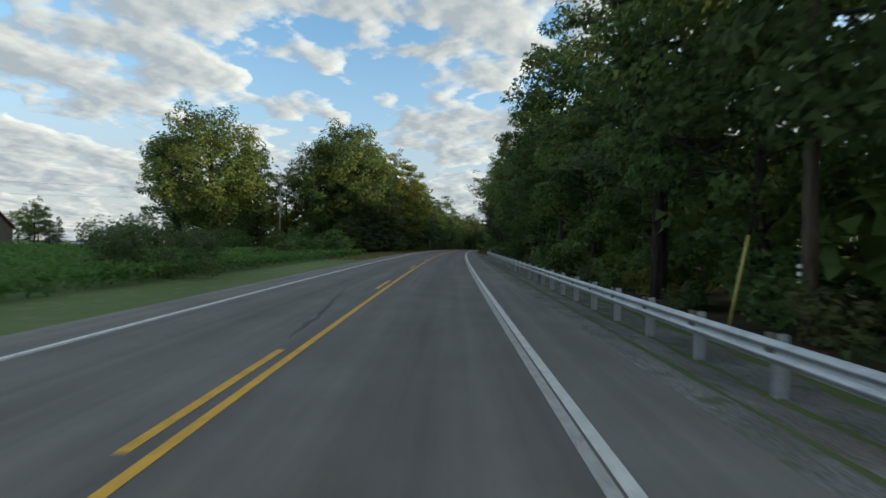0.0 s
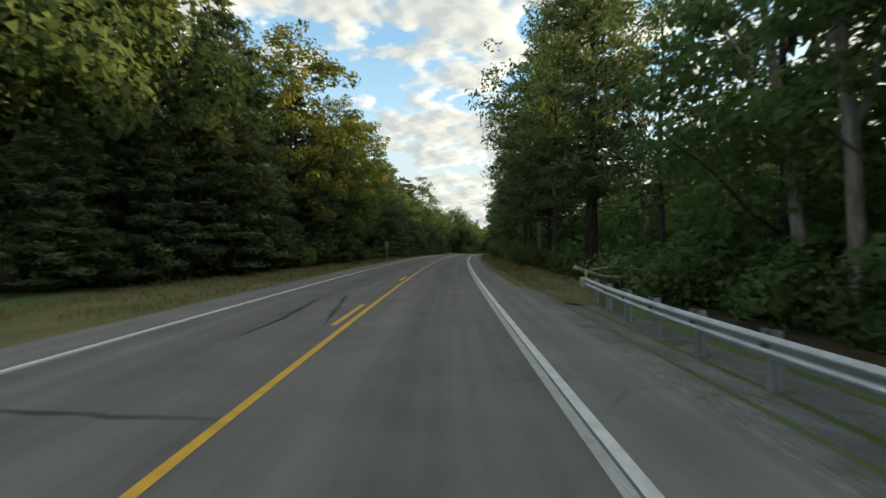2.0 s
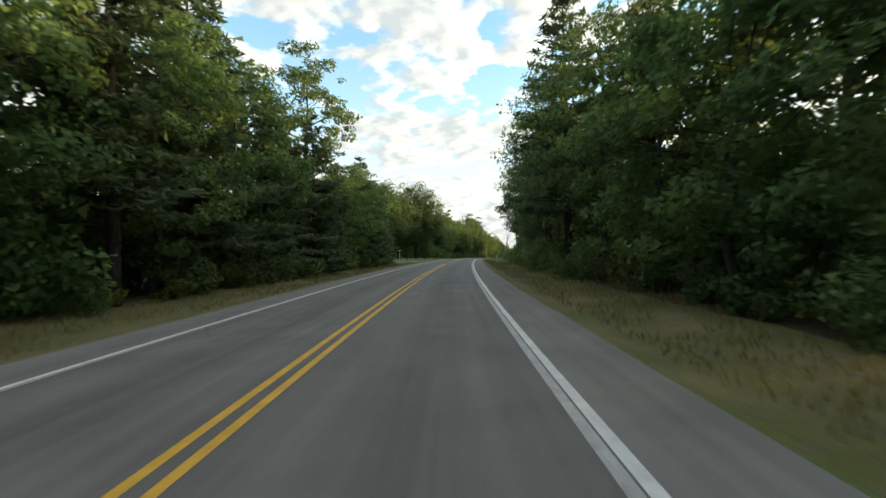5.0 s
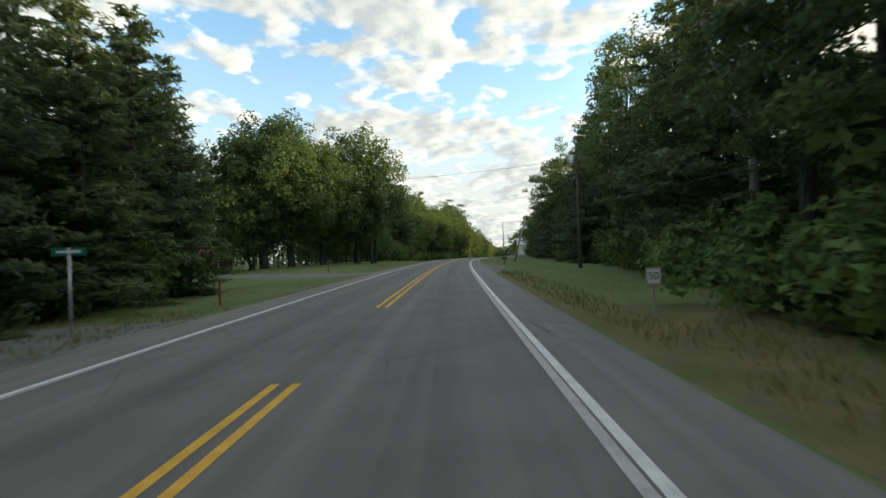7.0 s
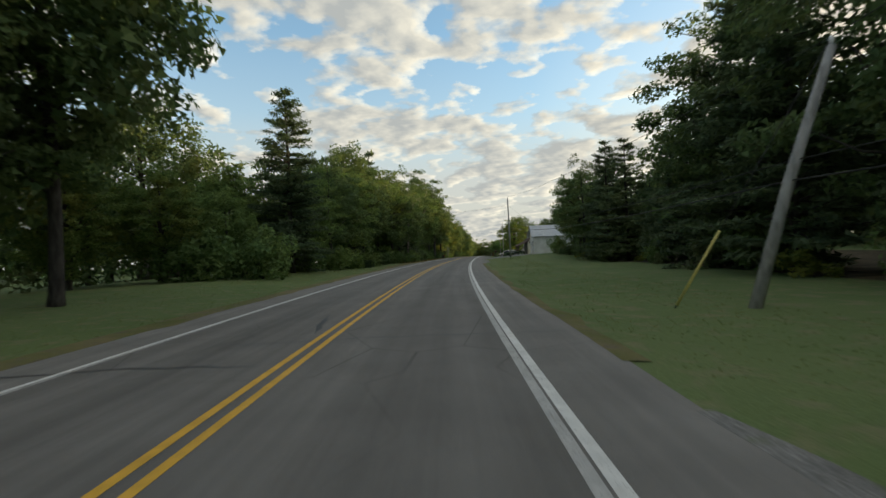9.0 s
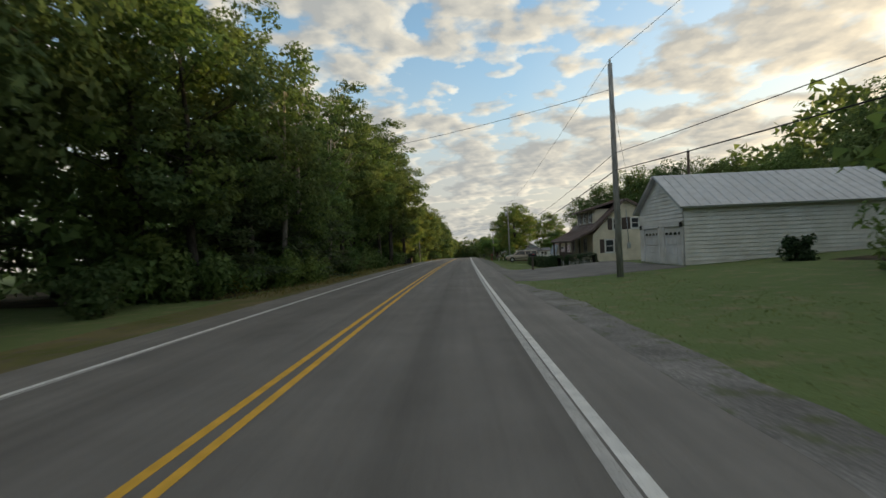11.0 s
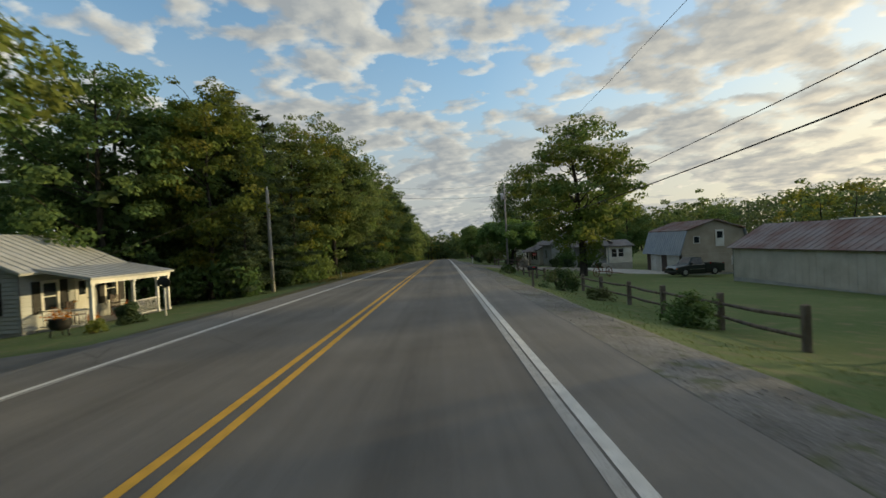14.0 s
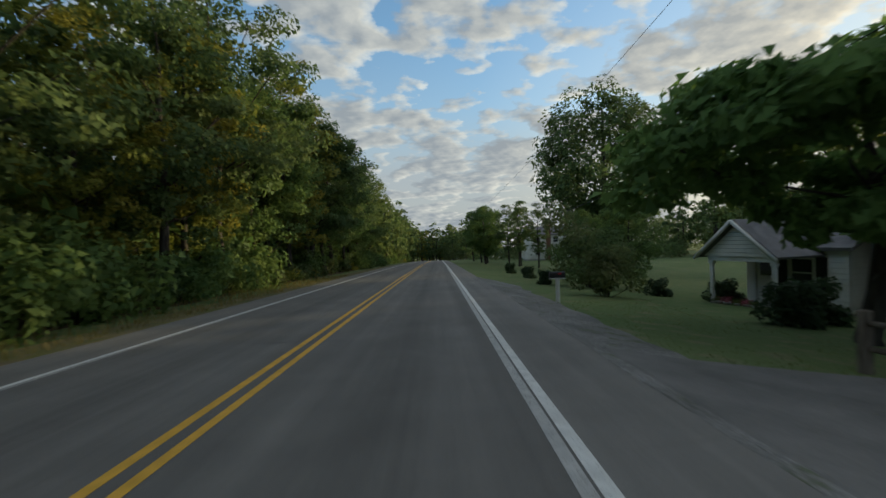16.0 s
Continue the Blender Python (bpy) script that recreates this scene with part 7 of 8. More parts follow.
rail_fence()
f = thing("rail_fence", "red-brown stained rail fence across the yard", "fence")
spots = [(394.4, 11.6), (392.9, 13.3), (391.4, 15.1), (389.6, 17.2)]
for s, o in spots:
    part("post", box(bmesh.new(), -0.08, 0.08, -0.07, 0.07, -0.3, 1.02, 0.02), M["red_wood"], f, m=at(s, o))
for (a, p), (b, q) in zip(spots, spots[1:]):
    for z in (0.42, 0.82):
        x, y = P(a, p, lie(a, p) + z), P(b, q, lie(b, q) + z)
        part("rail", tube(bmesh.new(), [x, x.lerp(y, 0.5) - Vector((0, 0, 0.02)), y], [0.045, 0.06, 0.045], 6), M["red_wood"], f)
f = thing("rail_fence", "short weathered rail fence beside the utility pole", "fence")
for s, o in ((443.9, 12.0), (444.2, 9.3), (447.1, 9.15)):
    part("post", box(bmesh.new(), -0.08, 0.08, -0.08, 0.08, -0.3, 1.0, 0.02), M["weathered"], f, m=at(s, o))
for (a, p), (b, q) in (((443.9, 12.0), (444.2, 9.3)), ((444.2, 9.3), (447.1, 9.15))):
    for z in (0.4, 0.8):
        part("rail", tube(bmesh.new(), [P(a, p, lie(a, p) + z), P(b, q, lie(b, q) + z)], 0.05, 6), M["weathered"], f)


# ---------------------------------------------------------------- hedges, field, yard plants
def hedge(s0, s1, o0, o1, h, label, seed):
    rng = np.random.default_rng(seed)
    n = int((abs(s1 - s0) * abs(o1 - o0) + 2 * h * (abs(s1 - s0) + abs(o1 - o0))) * 320)
    c, nn = [], []
    for _ in range(n):
        u, v, w = rng.uniform(0, 1, 3)
        face = rng.integers(0, 4)
        if face == 0:
            p, q = (u, v, 1.0), (0, 0, 1)
        elif face == 1:
            p, q = (u, 0.0, w), (-1, 0, 0)
        elif face == 2:
            p, q = (u, 1.0, w), (1, 0, 0)
        else:
            p, q = (0.0 if v < 0.5 else 1.0, v, w), (0, -1 if v < 0.5 else 1, 0)
        s, o = s0 + (s1 - s0) * p[0], o0 + (o1 - o0) * p[1]
        b = 0.12 * noise.noise((s * 1.3, o * 1.3, p[2] * h * 1.3 + seed))
        c.append(tuple(P(s, o + q[0] * b, lie(s, o) + p[2] * h + (b if q[2] else 0))))
        nn.append((q[0] * 0.8, q[1] * 0.8, q[2] + 0.3))
    nn = np.array(nn) + rng.normal(size=(n, 3)) * 0.6
    t = thing("hedge", label, "hedge")
    part("foliage", leaves("hedge_foliage", np.array(c) + rng.normal(size=(n, 3)) * 0.05, nn, rng.uniform(0.07, 0.15, n), M["hedge"], rng), None, t)
    bm = bmesh.new()
    rows = []
    for s in np.linspace(s0 + 0.1, s1 - 0.1, 6):
        g = lie(s, (o0 + o1) / 2)
        rows.append([P(s, o0 + 0.1, g - 0.1), P(s, o0 + 0.12, g + h - 0.12), P(s, o1 - 0.12, g + h - 0.12), P(s, o1 - 0.1, g - 0.1)])
    ribbon(bm, rows)
    part("inner_growth", bm, M["bark"], t)


hedge(340.5, 354.3, 9.6, 10.6, 0.88, "clipped dark green hedge before the cream house", 91)
hedge(340.0, 341.0, 10.9, 13.2, 0.9, "clipped dark green hedge beside the path", 93)
kind("yard_bush", "shrub", bush(45, 1.1, 1.0, 2200, 0.095, "hedge"), "small rounded dark green yard shrub", "shrub", "shrubs in the yards")
kind("tall_bush", "shrub", bush(46, 3.0, 4.4, 4200, 0.16, "shrub"), "tall light green shrub beside the lawn", "shrub", "shrubs in the yards")
kind("field_bush", "shrub", bush(47, 3.6, 2.6, 4200, 0.11, "shrub"), "broad feathery shrub at the field's edge", "shrub", "shrubs in the yards")
for key, s, o, k in (("yard_bush", 343.8, 19.5, 1.2), ("yard_bush", 343.9, 21.8, 1.0), ("yard_bush", 364.2, 18.6, 1.6), ("yard_bush", 366.6, 18.4, 1.7), ("yard_bush", 368.8, 17.6, 1.6), ("yard_bush", 323.0, 17, 1.2),
                     ("yard_bush", 443.5, 16.5, 1.4), ("yard_bush", 444.0, 18.2, 1.3), ("yard_bush", 442.6, 19.4, 0.8), ("yard_bush", 442.4, 20.4, 0.8), ("yard_bush", 442.2, 21.4, 0.8), ("yard_bush", 461.8, 12.9, 0.95),
                     ("yard_bush", 467, 8.7, 0.95), ("yard_bush", 474, 9.2, 1.0), ("yard_bush", 482, 9.1, 1.1), ("yard_bush", 459.5, 14.6, 1.1), ("tall_bush", 459.7, 9.7, 0.85), ("tall_bush", 466.0, 11.2, 1.25), ("yard_bush", 452.4, 12.0, 1.3), ("yard_bush", 453.2, 13.2, 1.4),
                     ("bush_a", 427.8, 8.2, 0.55), ("bush_b", 406.0, 9.3, 0.6), ("bush_a", 409.8, 8.6, 0.75), ("bush_b", 388.5, 9.6, 0.55), ("bush_a", 391.5, 10.2, 0.7), ("maple_b", 391.0, 11.2, 0.34), ("maple_b", 393.5, 12.0, 0.3), ("yard_bush", 305.8, -9.6, 1.15), ("bush_b", 243, -24, 0.5),
                     ("field_bush", 19.5, -10.2, 1.0), ("field_bush", 22.0, -12.5, 1.05), ("field_bush", 25.0, -11.5, 1.0), ("bush_a", 44, -14, 1.0), ("bush_c", 50, -14.5, 1.0), ("bush_c", 55, -13, 1.1), ("bush_c", 60, -13.5, 1.2), ("bush_a", 36, -13, 0.7),
                     ("yard_bush", 402.5, -9.6, 0.9), ("bush_d", 400.0, -9.2, 0.5), ("yard_bush", 412.6, -10.0, 0.8)):
    put(key, s, o, k)

def crop_field():
    rng = np.random.default_rng(71)
    n = 52000
    s = rng.uniform(-25, 58, n)
    d = rng.uniform(0, 1, n) ** 1.7
    o = -(9.0 + d * 60)
    keep = np.array([noise.noise((a * 0.3, b * 0.3, 2)) > -0.35 for a, b in zip(s, o)])
    s, o = s[keep], o[keep]
    k = len(s)
    z = rng.uniform(0.05, 0.95, k) ** 0.6 * (0.75 + 0.25 * np.array([noise.noise((a * 0.2, b * 0.2, 9)) for a, b in zip(s, o)]))
    p = np.array([tuple(P(a, b, lie(a, b) + c)) for a, b, c in zip(s, o, z)])
    nn = rng.normal(size=(k, 3)) * 0.7 + np.array([0, 0, 1.0])
    size = rng.uniform(0.14, 0.3, k) * (1 + np.abs(o) / 26)
    tagged(new("crop_field", leaves("crop_field", p, nn, size, M["crop"], rng, 0.5)), "knee-high green crop plants covering a field", "crop", kind="stuff")


crop_field()
blades("lawn_grass", [(206, 330, 5.6, 11), (337, 460, 6.6, 11), (210, 300, -12, -5.4)], 34, 0.05, M["grass"], 63, "short mown green grass", 0.014)


# ---------------------------------------------------------------- bare and fallen wood
def dead_tree(s, off, h, lean, seed, label):
    rng = np.random.default_rng(seed)
    t = thing("dead_tree", label, "dead tree", at(s, off))
    bm = bmesh.new()
    top = np.array([lean * h, 0, h])
    tube(bm, [(0, 0, -0.3), tuple(top * 0.35 + np.array([0.1, 0, 0])), tuple(top * 0.7), tuple(top)], [0.2, 0.15, 0.1, 0.03], 8)
    part("trunk", bm, M["pale_bark"], t)
    # two or three upright forks, each with its twigs
    for i in range(5):
        q = 0.38 + 0.11 * i + rng.uniform(-0.03, 0.03)
        a = i * 2.4 + seed
        l = h * (0.42 - 0.06 * i)
        bm = bmesh.new()
        p0 = top * q
        p1 = p0 + np.array([math.cos(a) * l * 0.5, math.sin(a) * l * 0.5, l * 0.95])
        limb(bm, p0, p1, 0.10 - 0.012 * i, 0.02, rng, 0.10, 6, 6)
        for k in range(4):
            f = rng.uniform(0.35, 0.95)
            c = p0 * (1 - f) + p1 * f
            limb(bm, c, c + rng.normal(size=3) * l * 0.2 + np.array([0, 0, l * 0.28]), 0.03, 0.008, rng, 0.15, 4, 4)
        part("limb", bm, M["pale_bark"], t)


dead_tree(209.6, 13.2, 11.5, 0.0, 1, "tall bare grey dead tree before the pines")
dead_tree(330.5, -8.6, 13.5, 0.05, 2, "pale bare dead tree among the leaves")
dead_tree(333.6, -8.7, 14.5, 0.02, 3, "pale bare dead tree among the leaves")
dead_tree(340.3, -8.7, 12.0, 0.06, 4, "pale bare dead tree among the leaves")
dead_tree(186, 10.6, 9.0, -0.12, 5, "bare leaning dead tree at the woods' edge")
dead_tree(96.5, 10.0, 12.0, -0.08, 7, "bare grey dead tree with twisted limbs")
dead_tree(100.0, 10.8, 13.0, -0.1, 8, "bare grey dead tree with twisted limbs")
dead_tree(64.8, 11.0, 12.0, -0.08, 11, "pale bare dead tree at the woods' edge")
dead_tree(66.8, 11.4, 11.0, -0.14, 12, "pale bare dead tree at the woods' edge")
dead_tree(80, 13.0, 10.0, -0.12, 6, "bare leaning dead tree at the woods' edge")
t = thing("fallen_branch", "bleached fallen branch beside the guard rail", "branch", at(72.4, 8.9, 0.15))
rng = np.random.default_rng(9)
bm = bmesh.new()
limb(bm, (-1.9, 0.3, 1.0), (3.0, -0.2, 0.35), 0.08, 0.035, rng, 0.05)
limb(bm, (-1.4, 0.0, 0.9), (2.4, 0.3, 0.75), 0.05, 0.02, rng, 0.06)
part("bough", bm, M["pale_bark"], t)
for k in range(5):
    bm = bmesh.new()
    x = -1.6 + k * 0.85
    limb(bm, (x, 0.2, 0.95 - k * 0.11), (x + 0.5, 0.2 + rng.normal() * 0.4, 1.5 - 0.15 * k), 0.025, 0.008, rng, 0.1)
    part("twig", bm, M["pale_bark"], t)


# ---------------------------------------------------------------- vehicles
def wheel(parent, x, y, r, w, side_):
    wh = new("wheel")
    wh.parent = parent
    wh.location = (x, y, r)
    bm = bmesh.new()
    n = 20
    prof = [(r * 0.62, -w / 2), (r * 0.93, -w / 2), (r, -w * 0.34), (r, w * 0.34), (r * 0.93, w / 2), (r * 0.62, w / 2)]
    rings = [[bm.verts.new((a, q * math.cos(2 * math.pi * k / n), q * math.sin(2 * math.pi * k / n))) for k in range(n)] for q, a in prof]
    for a, b in zip(rings, rings[1:]):
        for k in range(n):
            bm.faces.new((a[k], a[(k + 1) % n], b[(k + 1) % n], b[k]))
    part("tyre", bm, M["rubber"], wh)
    bm = bmesh.new()
    face = side_ * w * 0.46
    tube(bm, [(face - side_ * 0.1, 0, 0), (face, 0, 0)], r * 0.62, 20)
    for k in range(5):
        a = 2 * math.pi * k / 5
        box(bm, -0.01, 0.02, -0.035, 0.035, 0.03, r * 0.6, m=pose(face, 0, 0) @ Matrix.Rotation(a, 4, "X"))
    tube(bm, [(face, 0, 0), (face + side_ * 0.03, 0, 0)], r * 0.14, 10)
    part("rim", bm, M["steel"], wh)


def loft(name, parent, sections, mat, label=""):
    """A body skin from cross-sections: (y, [(half width, z), ...] from sill to top)."""
    bm = bmesh.new()
    rings = []
    for y, pr in sections:
        rings.append([bm.verts.new((x, y, z)) for x, z in pr] + [bm.verts.new((-x, y, z)) for x, z in reversed(pr)])
    for a, b in zip(rings, rings[1:]):
        n = len(a)
        for k in range(n):
            bm.faces.new((a[k], b[k], b[(k + 1) % n], a[(k + 1) % n]))
    bm.faces.new(rings[0])
    bm.faces.new(list(reversed(rings[-1])))
    bmesh.ops.recalc_face_normals(bm, faces=bm.faces)
    return part(name, bm, mat, parent, label, smooth=False)


def quad(name, parent, pts, mat, label=""):
    """A thin plate on the body."""
    pts = [Vector(p) for p in pts]
    n = (pts[1] - pts[0]).cross(pts[-1] - pts[0]).normalized() * 0.008
    bm = bmesh.new()
    a, b = [bm.verts.new(p + n) for p in pts], [bm.verts.new(p - n) for p in pts]
    k = len(pts)
    fs = [bm.faces.new(a), bm.faces.new(list(reversed(b)))] + [bm.faces.new((a[i], b[i], b[(i + 1) % k], a[(i + 1) % k])) for i in range(k)]
    bmesh.ops.recalc_face_normals(bm, faces=fs)
    return part(name, bm, mat, parent, label)


def vehicle(name, label, category, m, paint, L, W, H, hood, wind, roof0, roof1, tail, sill=0.28, belt=0.95, hoodz=0.95, wheels=(0.9, 3.8), r=0.34, bed=None, grille="black"):
    """y runs from the nose (0) to the tail (L); z up. hood, wind, roof0, roof1, tail: where bonnet, windscreen base, roof start, roof end, tail begin."""
    v = thing(name, label, category, m)
    w = W / 2
    low = [(0.06, [(w * 0.80, sill + 0.08), (w * 0.86, sill + 0.3), (w * 0.82, hoodz - 0.22), (w * 0.70, hoodz - 0.18)]),
           (0.35, [(w * 0.94, sill), (w * 0.99, sill + 0.28), (w * 0.95, hoodz - 0.1), (w * 0.82, hoodz - 0.06)]),
           (hood, [(w * 0.96, sill), (w, sill + 0.3), (w * 0.97, belt - 0.05), (w * 0.86, belt + 0.02)])]
    end = bed or L
    low += [((hood + end) / 2, [(w * 0.97, sill), (w, sill + 0.3), (w * 0.98, belt - 0.05), (w * 0.88, belt + 0.03)]),
            (end - 0.25, [(w * 0.96, sill), (w, sill + 0.3), (w * 0.97, belt - 0.04), (w * 0.88, belt + 0.03)])]
    if not bed:
        low += [(L - 0.03, [(w * 0.9, sill + 0.1), (w * 0.93, sill + 0.3), (w * 0.92, belt - 0.06), (w * 0.82, belt)])]
    else:
        low += [(bed, [(w * 0.96, sill), (w, sill + 0.3), (w * 0.97, belt - 0.04), (w * 0.88, belt + 0.03)])]
    loft("body", v, low, M[paint])
    tb = min(tail, end - 0.1)
    cab = [(wind, [(w * 0.90, belt), (w * 0.86, belt + 0.02)]), (roof0, [(w * 0.90, belt), (w * 0.72, H - 0.03)]), ((roof0 + roof1) / 2, [(w * 0.90, belt), (w * 0.74, H)]), (roof1, [(w * 0.90, belt), (w * 0.72, H - 0.04)]), (tb, [(w * 0.88, belt), (w * 0.84, belt + 0.06)])]
    loft("cabin", v, cab, M[paint])
    # glass: windscreen, rear screen, side lights
    e = 0.012
    quad("windscreen", v, [(-w * 0.82, wind + 0.06, belt + 0.06 + e), (w * 0.82, wind + 0.06, belt + 0.06 + e), (w * 0.68, roof0 - 0.05, H - 0.09 + e), (-w * 0.68, roof0 - 0.05, H - 0.09 + e)], M["glass"])
    quad("rear_window", v, [(w * 0.78, tb - 0.03 + e, belt + 0.12), (-w * 0.78, tb - 0.03 + e, belt + 0.12), (-w * 0.68, roof1 + 0.03 + e, H - 0.1), (w * 0.68, roof1 + 0.03 + e, H - 0.1)], M["glass"])
    cuts = [roof0 + 0.0] + [roof0 + (roof1 - roof0) * f for f in ((0.36, 0.68, 1.0) if not bed else (0.5, 1.0))]
    for sg in (-1, 1):
        for i, (a, b) in enumerate(zip(cuts, cuts[1:])):
            za, zb = belt + 0.05, H - 0.13
            a0 = a - (roof0 - wind) * 0.72 if i == 0 else a + 0.05
            x0, x1 = w * 0.897, w * 0.752
            quad("side_window", v, [(sg * (x0 + e), a0 + (0.05 if i == 0 else 0), za), (sg * (x0 + e), b - 0.04, za), (sg * (x1 + e), b - 0.04, zb), (sg * (x1 + e), (a + 0.05), zb)], M["glass"])
        for y in wheels:
            wheel(v, sg * (w - 0.08), y, r, 0.22, sg)
            bm = bmesh.new()
            pts = [(y + (r + 0.07) * math.cos(math.pi * k / 12), r + (r + 0.07) * math.sin(math.pi * k / 12)) for k in range(13)]
            prism(bm, pts, sg * (w - 0.03), sg * (w + 0.006), "yz")
            part("wheel_arch", bm, M["black"], v)
        part("mirror", box(bmesh.new(), sg * (w + 0.02) - 0.09, sg * (w + 0.02) + 0.09, wind + 0.28, wind + 0.40, belt + 0.04, belt + 0.2, 0.03), M[paint], v)
        part("headlight", box(bmesh.new(), sg * w * 0.62 - 0.17, sg * w * 0.62 + 0.17, 0.02, 0.12, hoodz - 0.34, hoodz - 0.2, 0.02), M["lamp"], v)
        part("turn_lamp", box(bmesh.new(), sg * w * 0.86 - 0.06, sg * w * 0.86 + 0.06, 0.08, 0.2, hoodz - 0.34, hoodz - 0.2, 0.02), M["orange_lamp"], v)
        part("rub_strip", box(bmesh.new(), sg * (w + 0.006) - 0.012, sg * (w + 0.006) + 0.012, wheels[0] + r + 0.1, (bed or L) - 0.15, sill + 0.345, sill + 0.375), M["chrome"], v)
        part("tail_light", box(bmesh.new(), sg * w * 0.86 - 0.07, sg * w * 0.86 + 0.07, L - 0.08, L + 0.01, belt - 0.28, belt + 0.05, 0.02), M["red_lamp"], v)
        for y in cuts[1:-1] if not bed else cuts[1:2]:
            part("door_handle", box(bmesh.new(), sg * (w + 0.005) - 0.012, sg * (w + 0.005) + 0.012, y - 0.32, y - 0.14, belt - 0.12, belt - 0.08), M["black"], v)
        part("sill_trim", box(bmesh.new(), sg * (w + 0.004) - 0.012, sg * (w + 0.004) + 0.012, wheels[0] + r + 0.12, wheels[1] - r - 0.12, sill + 0.24, sill + 0.31), M["black"], v)
    part("grille", box(bmesh.new(), -w * 0.4, w * 0.4, 0.0, 0.1, hoodz - 0.36, hoodz - 0.2, 0.02), M[grille], v)
    part("front_bumper", box(bmesh.new(), -w * 0.9, w * 0.9, -0.06, 0.14, sill + 0.02, sill + 0.24, 0.04), M["black" if grille == "black" else grille], v)
    part("rear_bumper", box(bmesh.new(), -w * 0.92, w * 0.92, L - 0.1, L + 0.07, sill + 0.03, sill + 0.24, 0.04), M["black" if not bed else "chrome"], v)
    part("number_plate", box(bmesh.new(), -0.15, 0.15, L + 0.071, L + 0.078, sill + 0.08, sill + 0.2), M["sign_white"], v)
    if bed:
        bm = bmesh.new()
        for a, b in ((-w, -w + 0.08), (w - 0.08, w)):
            box(bm, a, b, bed + 0.02, L, sill + 0.05, belt)
        box(bm, -w + 0.08, w - 0.08, L - 0.06, L, sill + 0.1, belt)
        box(bm, -w + 0.08, w - 0.08, bed + 0.02, L - 0.06, sill + 0.1, sill + 0.3)
        part("cargo_bed", bm, M[paint], v)
    part("underbody", box(bmesh.new(), -w * 0.8, w * 0.8, 0.3, L - 0.2, 0.18, sill + 0.06), M["black"], v)
    return v


def parked(s, off, turn):
    """Pose of a vehicle whose nose points along -y of its own: turn 0 faces back along the road."""
    return at(s, off, 0.02, turn)


vehicle("minivan", "champagne-gold minivan parked on the grass", "car", parked(373.5, 8.75, -92), "gold_paint", 4.95, 1.84, 1.70, 1.0, 0.95, 1.95, 4.65, 4.9, wheels=(0.95, 4.0), belt=1.0, hoodz=0.95)
vehicle("suv", "dark green off-road vehicle parked beside the van", "car", parked(377.7, 9.2, -92), "green_paint", 4.5, 1.82, 1.82, 1.15, 1.25, 1.75, 4.25, 4.45, wheels=(0.85, 3.5), belt=1.08, hoodz=1.06, r=0.38, grille="chrome")
vehicle("pickup_truck", "black pickup truck with a pale bed cover, parked by the road", "pickup truck", parked(383.2, -12.3, -83), "black_paint", 5.3, 1.9, 1.78, 1.3, 1.35, 1.9, 2.9, 3.15, wheels=(0.95, 4.2), belt=1.08, hoodz=1.02, r=0.38, bed=3.2)
vehicle("pickup_truck", "dark blue pickup truck with a chrome grille under the trees", "pickup truck", parked(385.7, -13.9, 25), "blue_paint", 5.6, 2.0, 1.9, 1.4, 1.45, 2.0, 3.2, 3.5, wheels=(1.0, 4.4), belt=1.15, hoodz=1.15, r=0.40, bed=3.6, grille="chrome")
vehicle("pickup_truck", "dark pickup truck parked between the barn and shed", "pickup truck", parked(430.5, 24.6, -80), "green_paint", 5.3, 1.9, 1.8, 1.3, 1.35, 1.9, 2.9, 3.15, wheels=(0.95, 4.2), belt=1.08, hoodz=1.02, r=0.38, bed=3.2)
vehicle("car", "silver car parked by the far house", "car", parked(58, -66, 70), "silver_paint", 4.6, 1.8, 1.45, 1.2, 1.2, 1.9, 3.5, 4.2, wheels=(0.9, 3.6), belt=0.92, hoodz=0.86)
vehicle("car", "white car parked by the far house", "car", parked(54, -70, 70), "white_paint", 4.6, 1.8, 1.45, 1.2, 1.2, 1.9, 3.5, 4.2, wheels=(0.9, 3.6), belt=0.92, hoodz=0.86)
vehicle("car", "pale blue car parked beyond the field", "car", parked(68, -53, 80), "silver_paint", 4.6, 1.8, 1.45, 1.2, 1.2, 1.9, 3.5, 4.2, wheels=(0.9, 3.6), belt=0.92, hoodz=0.86)


def wagon():
    w = thing("farm_implement", "rusty old iron-wheeled farm implement on the grass", "farm implement", at(429.5, 17.6, 0, 15))
    for y in (-0.7, 0.7):
        q = new("iron_wheel")
        q.parent = w
        q.location = (y, 0, 0.5)
        bm = bmesh.new()
        n = 20
        tube(bm, [(0.0, 0.48 * math.cos(2 * math.pi * k / n), 0.48 * math.sin(2 * math.pi * k / n)) for k in range(n + 1)], 0.035, 5)
        part("tyre_band", bm, M["rust"], q)
        for k in range(8):
            a = math.pi * 2 * k / 8
            part("spoke", tube(bmesh.new(), [(0, 0, 0), (0, 0.47 * math.cos(a), 0.47 * math.sin(a))], 0.015, 4), M["rust"], q)
    part("axle", tube(bmesh.new(), [(-0.8, 0, 0.5), (0.8, 0, 0.5)], 0.04, 6), M["rust"], w)
    part("shaft", tube(bmesh.new(), [(0.2, 0, 0.5), (1.4, -1.2, 0.3)], 0.04, 6), M["rust"], w)
    part("lever", tube(bmesh.new(), [(-0.2, 0, 0.5), (-0.6, 0.2, 1.3)], 0.03, 6), M["rust"], w)
    part("seat", box(bmesh.new(), -0.2, 0.2, -0.2, 0.2, 0.9, 0.95, 0.02), M["rust"], w)
    part("seat_spring", tube(bmesh.new(), [(0, 0, 0.5), (0, 0.1, 0.9)], 0.03, 6), M["rust"], w)


wagon()


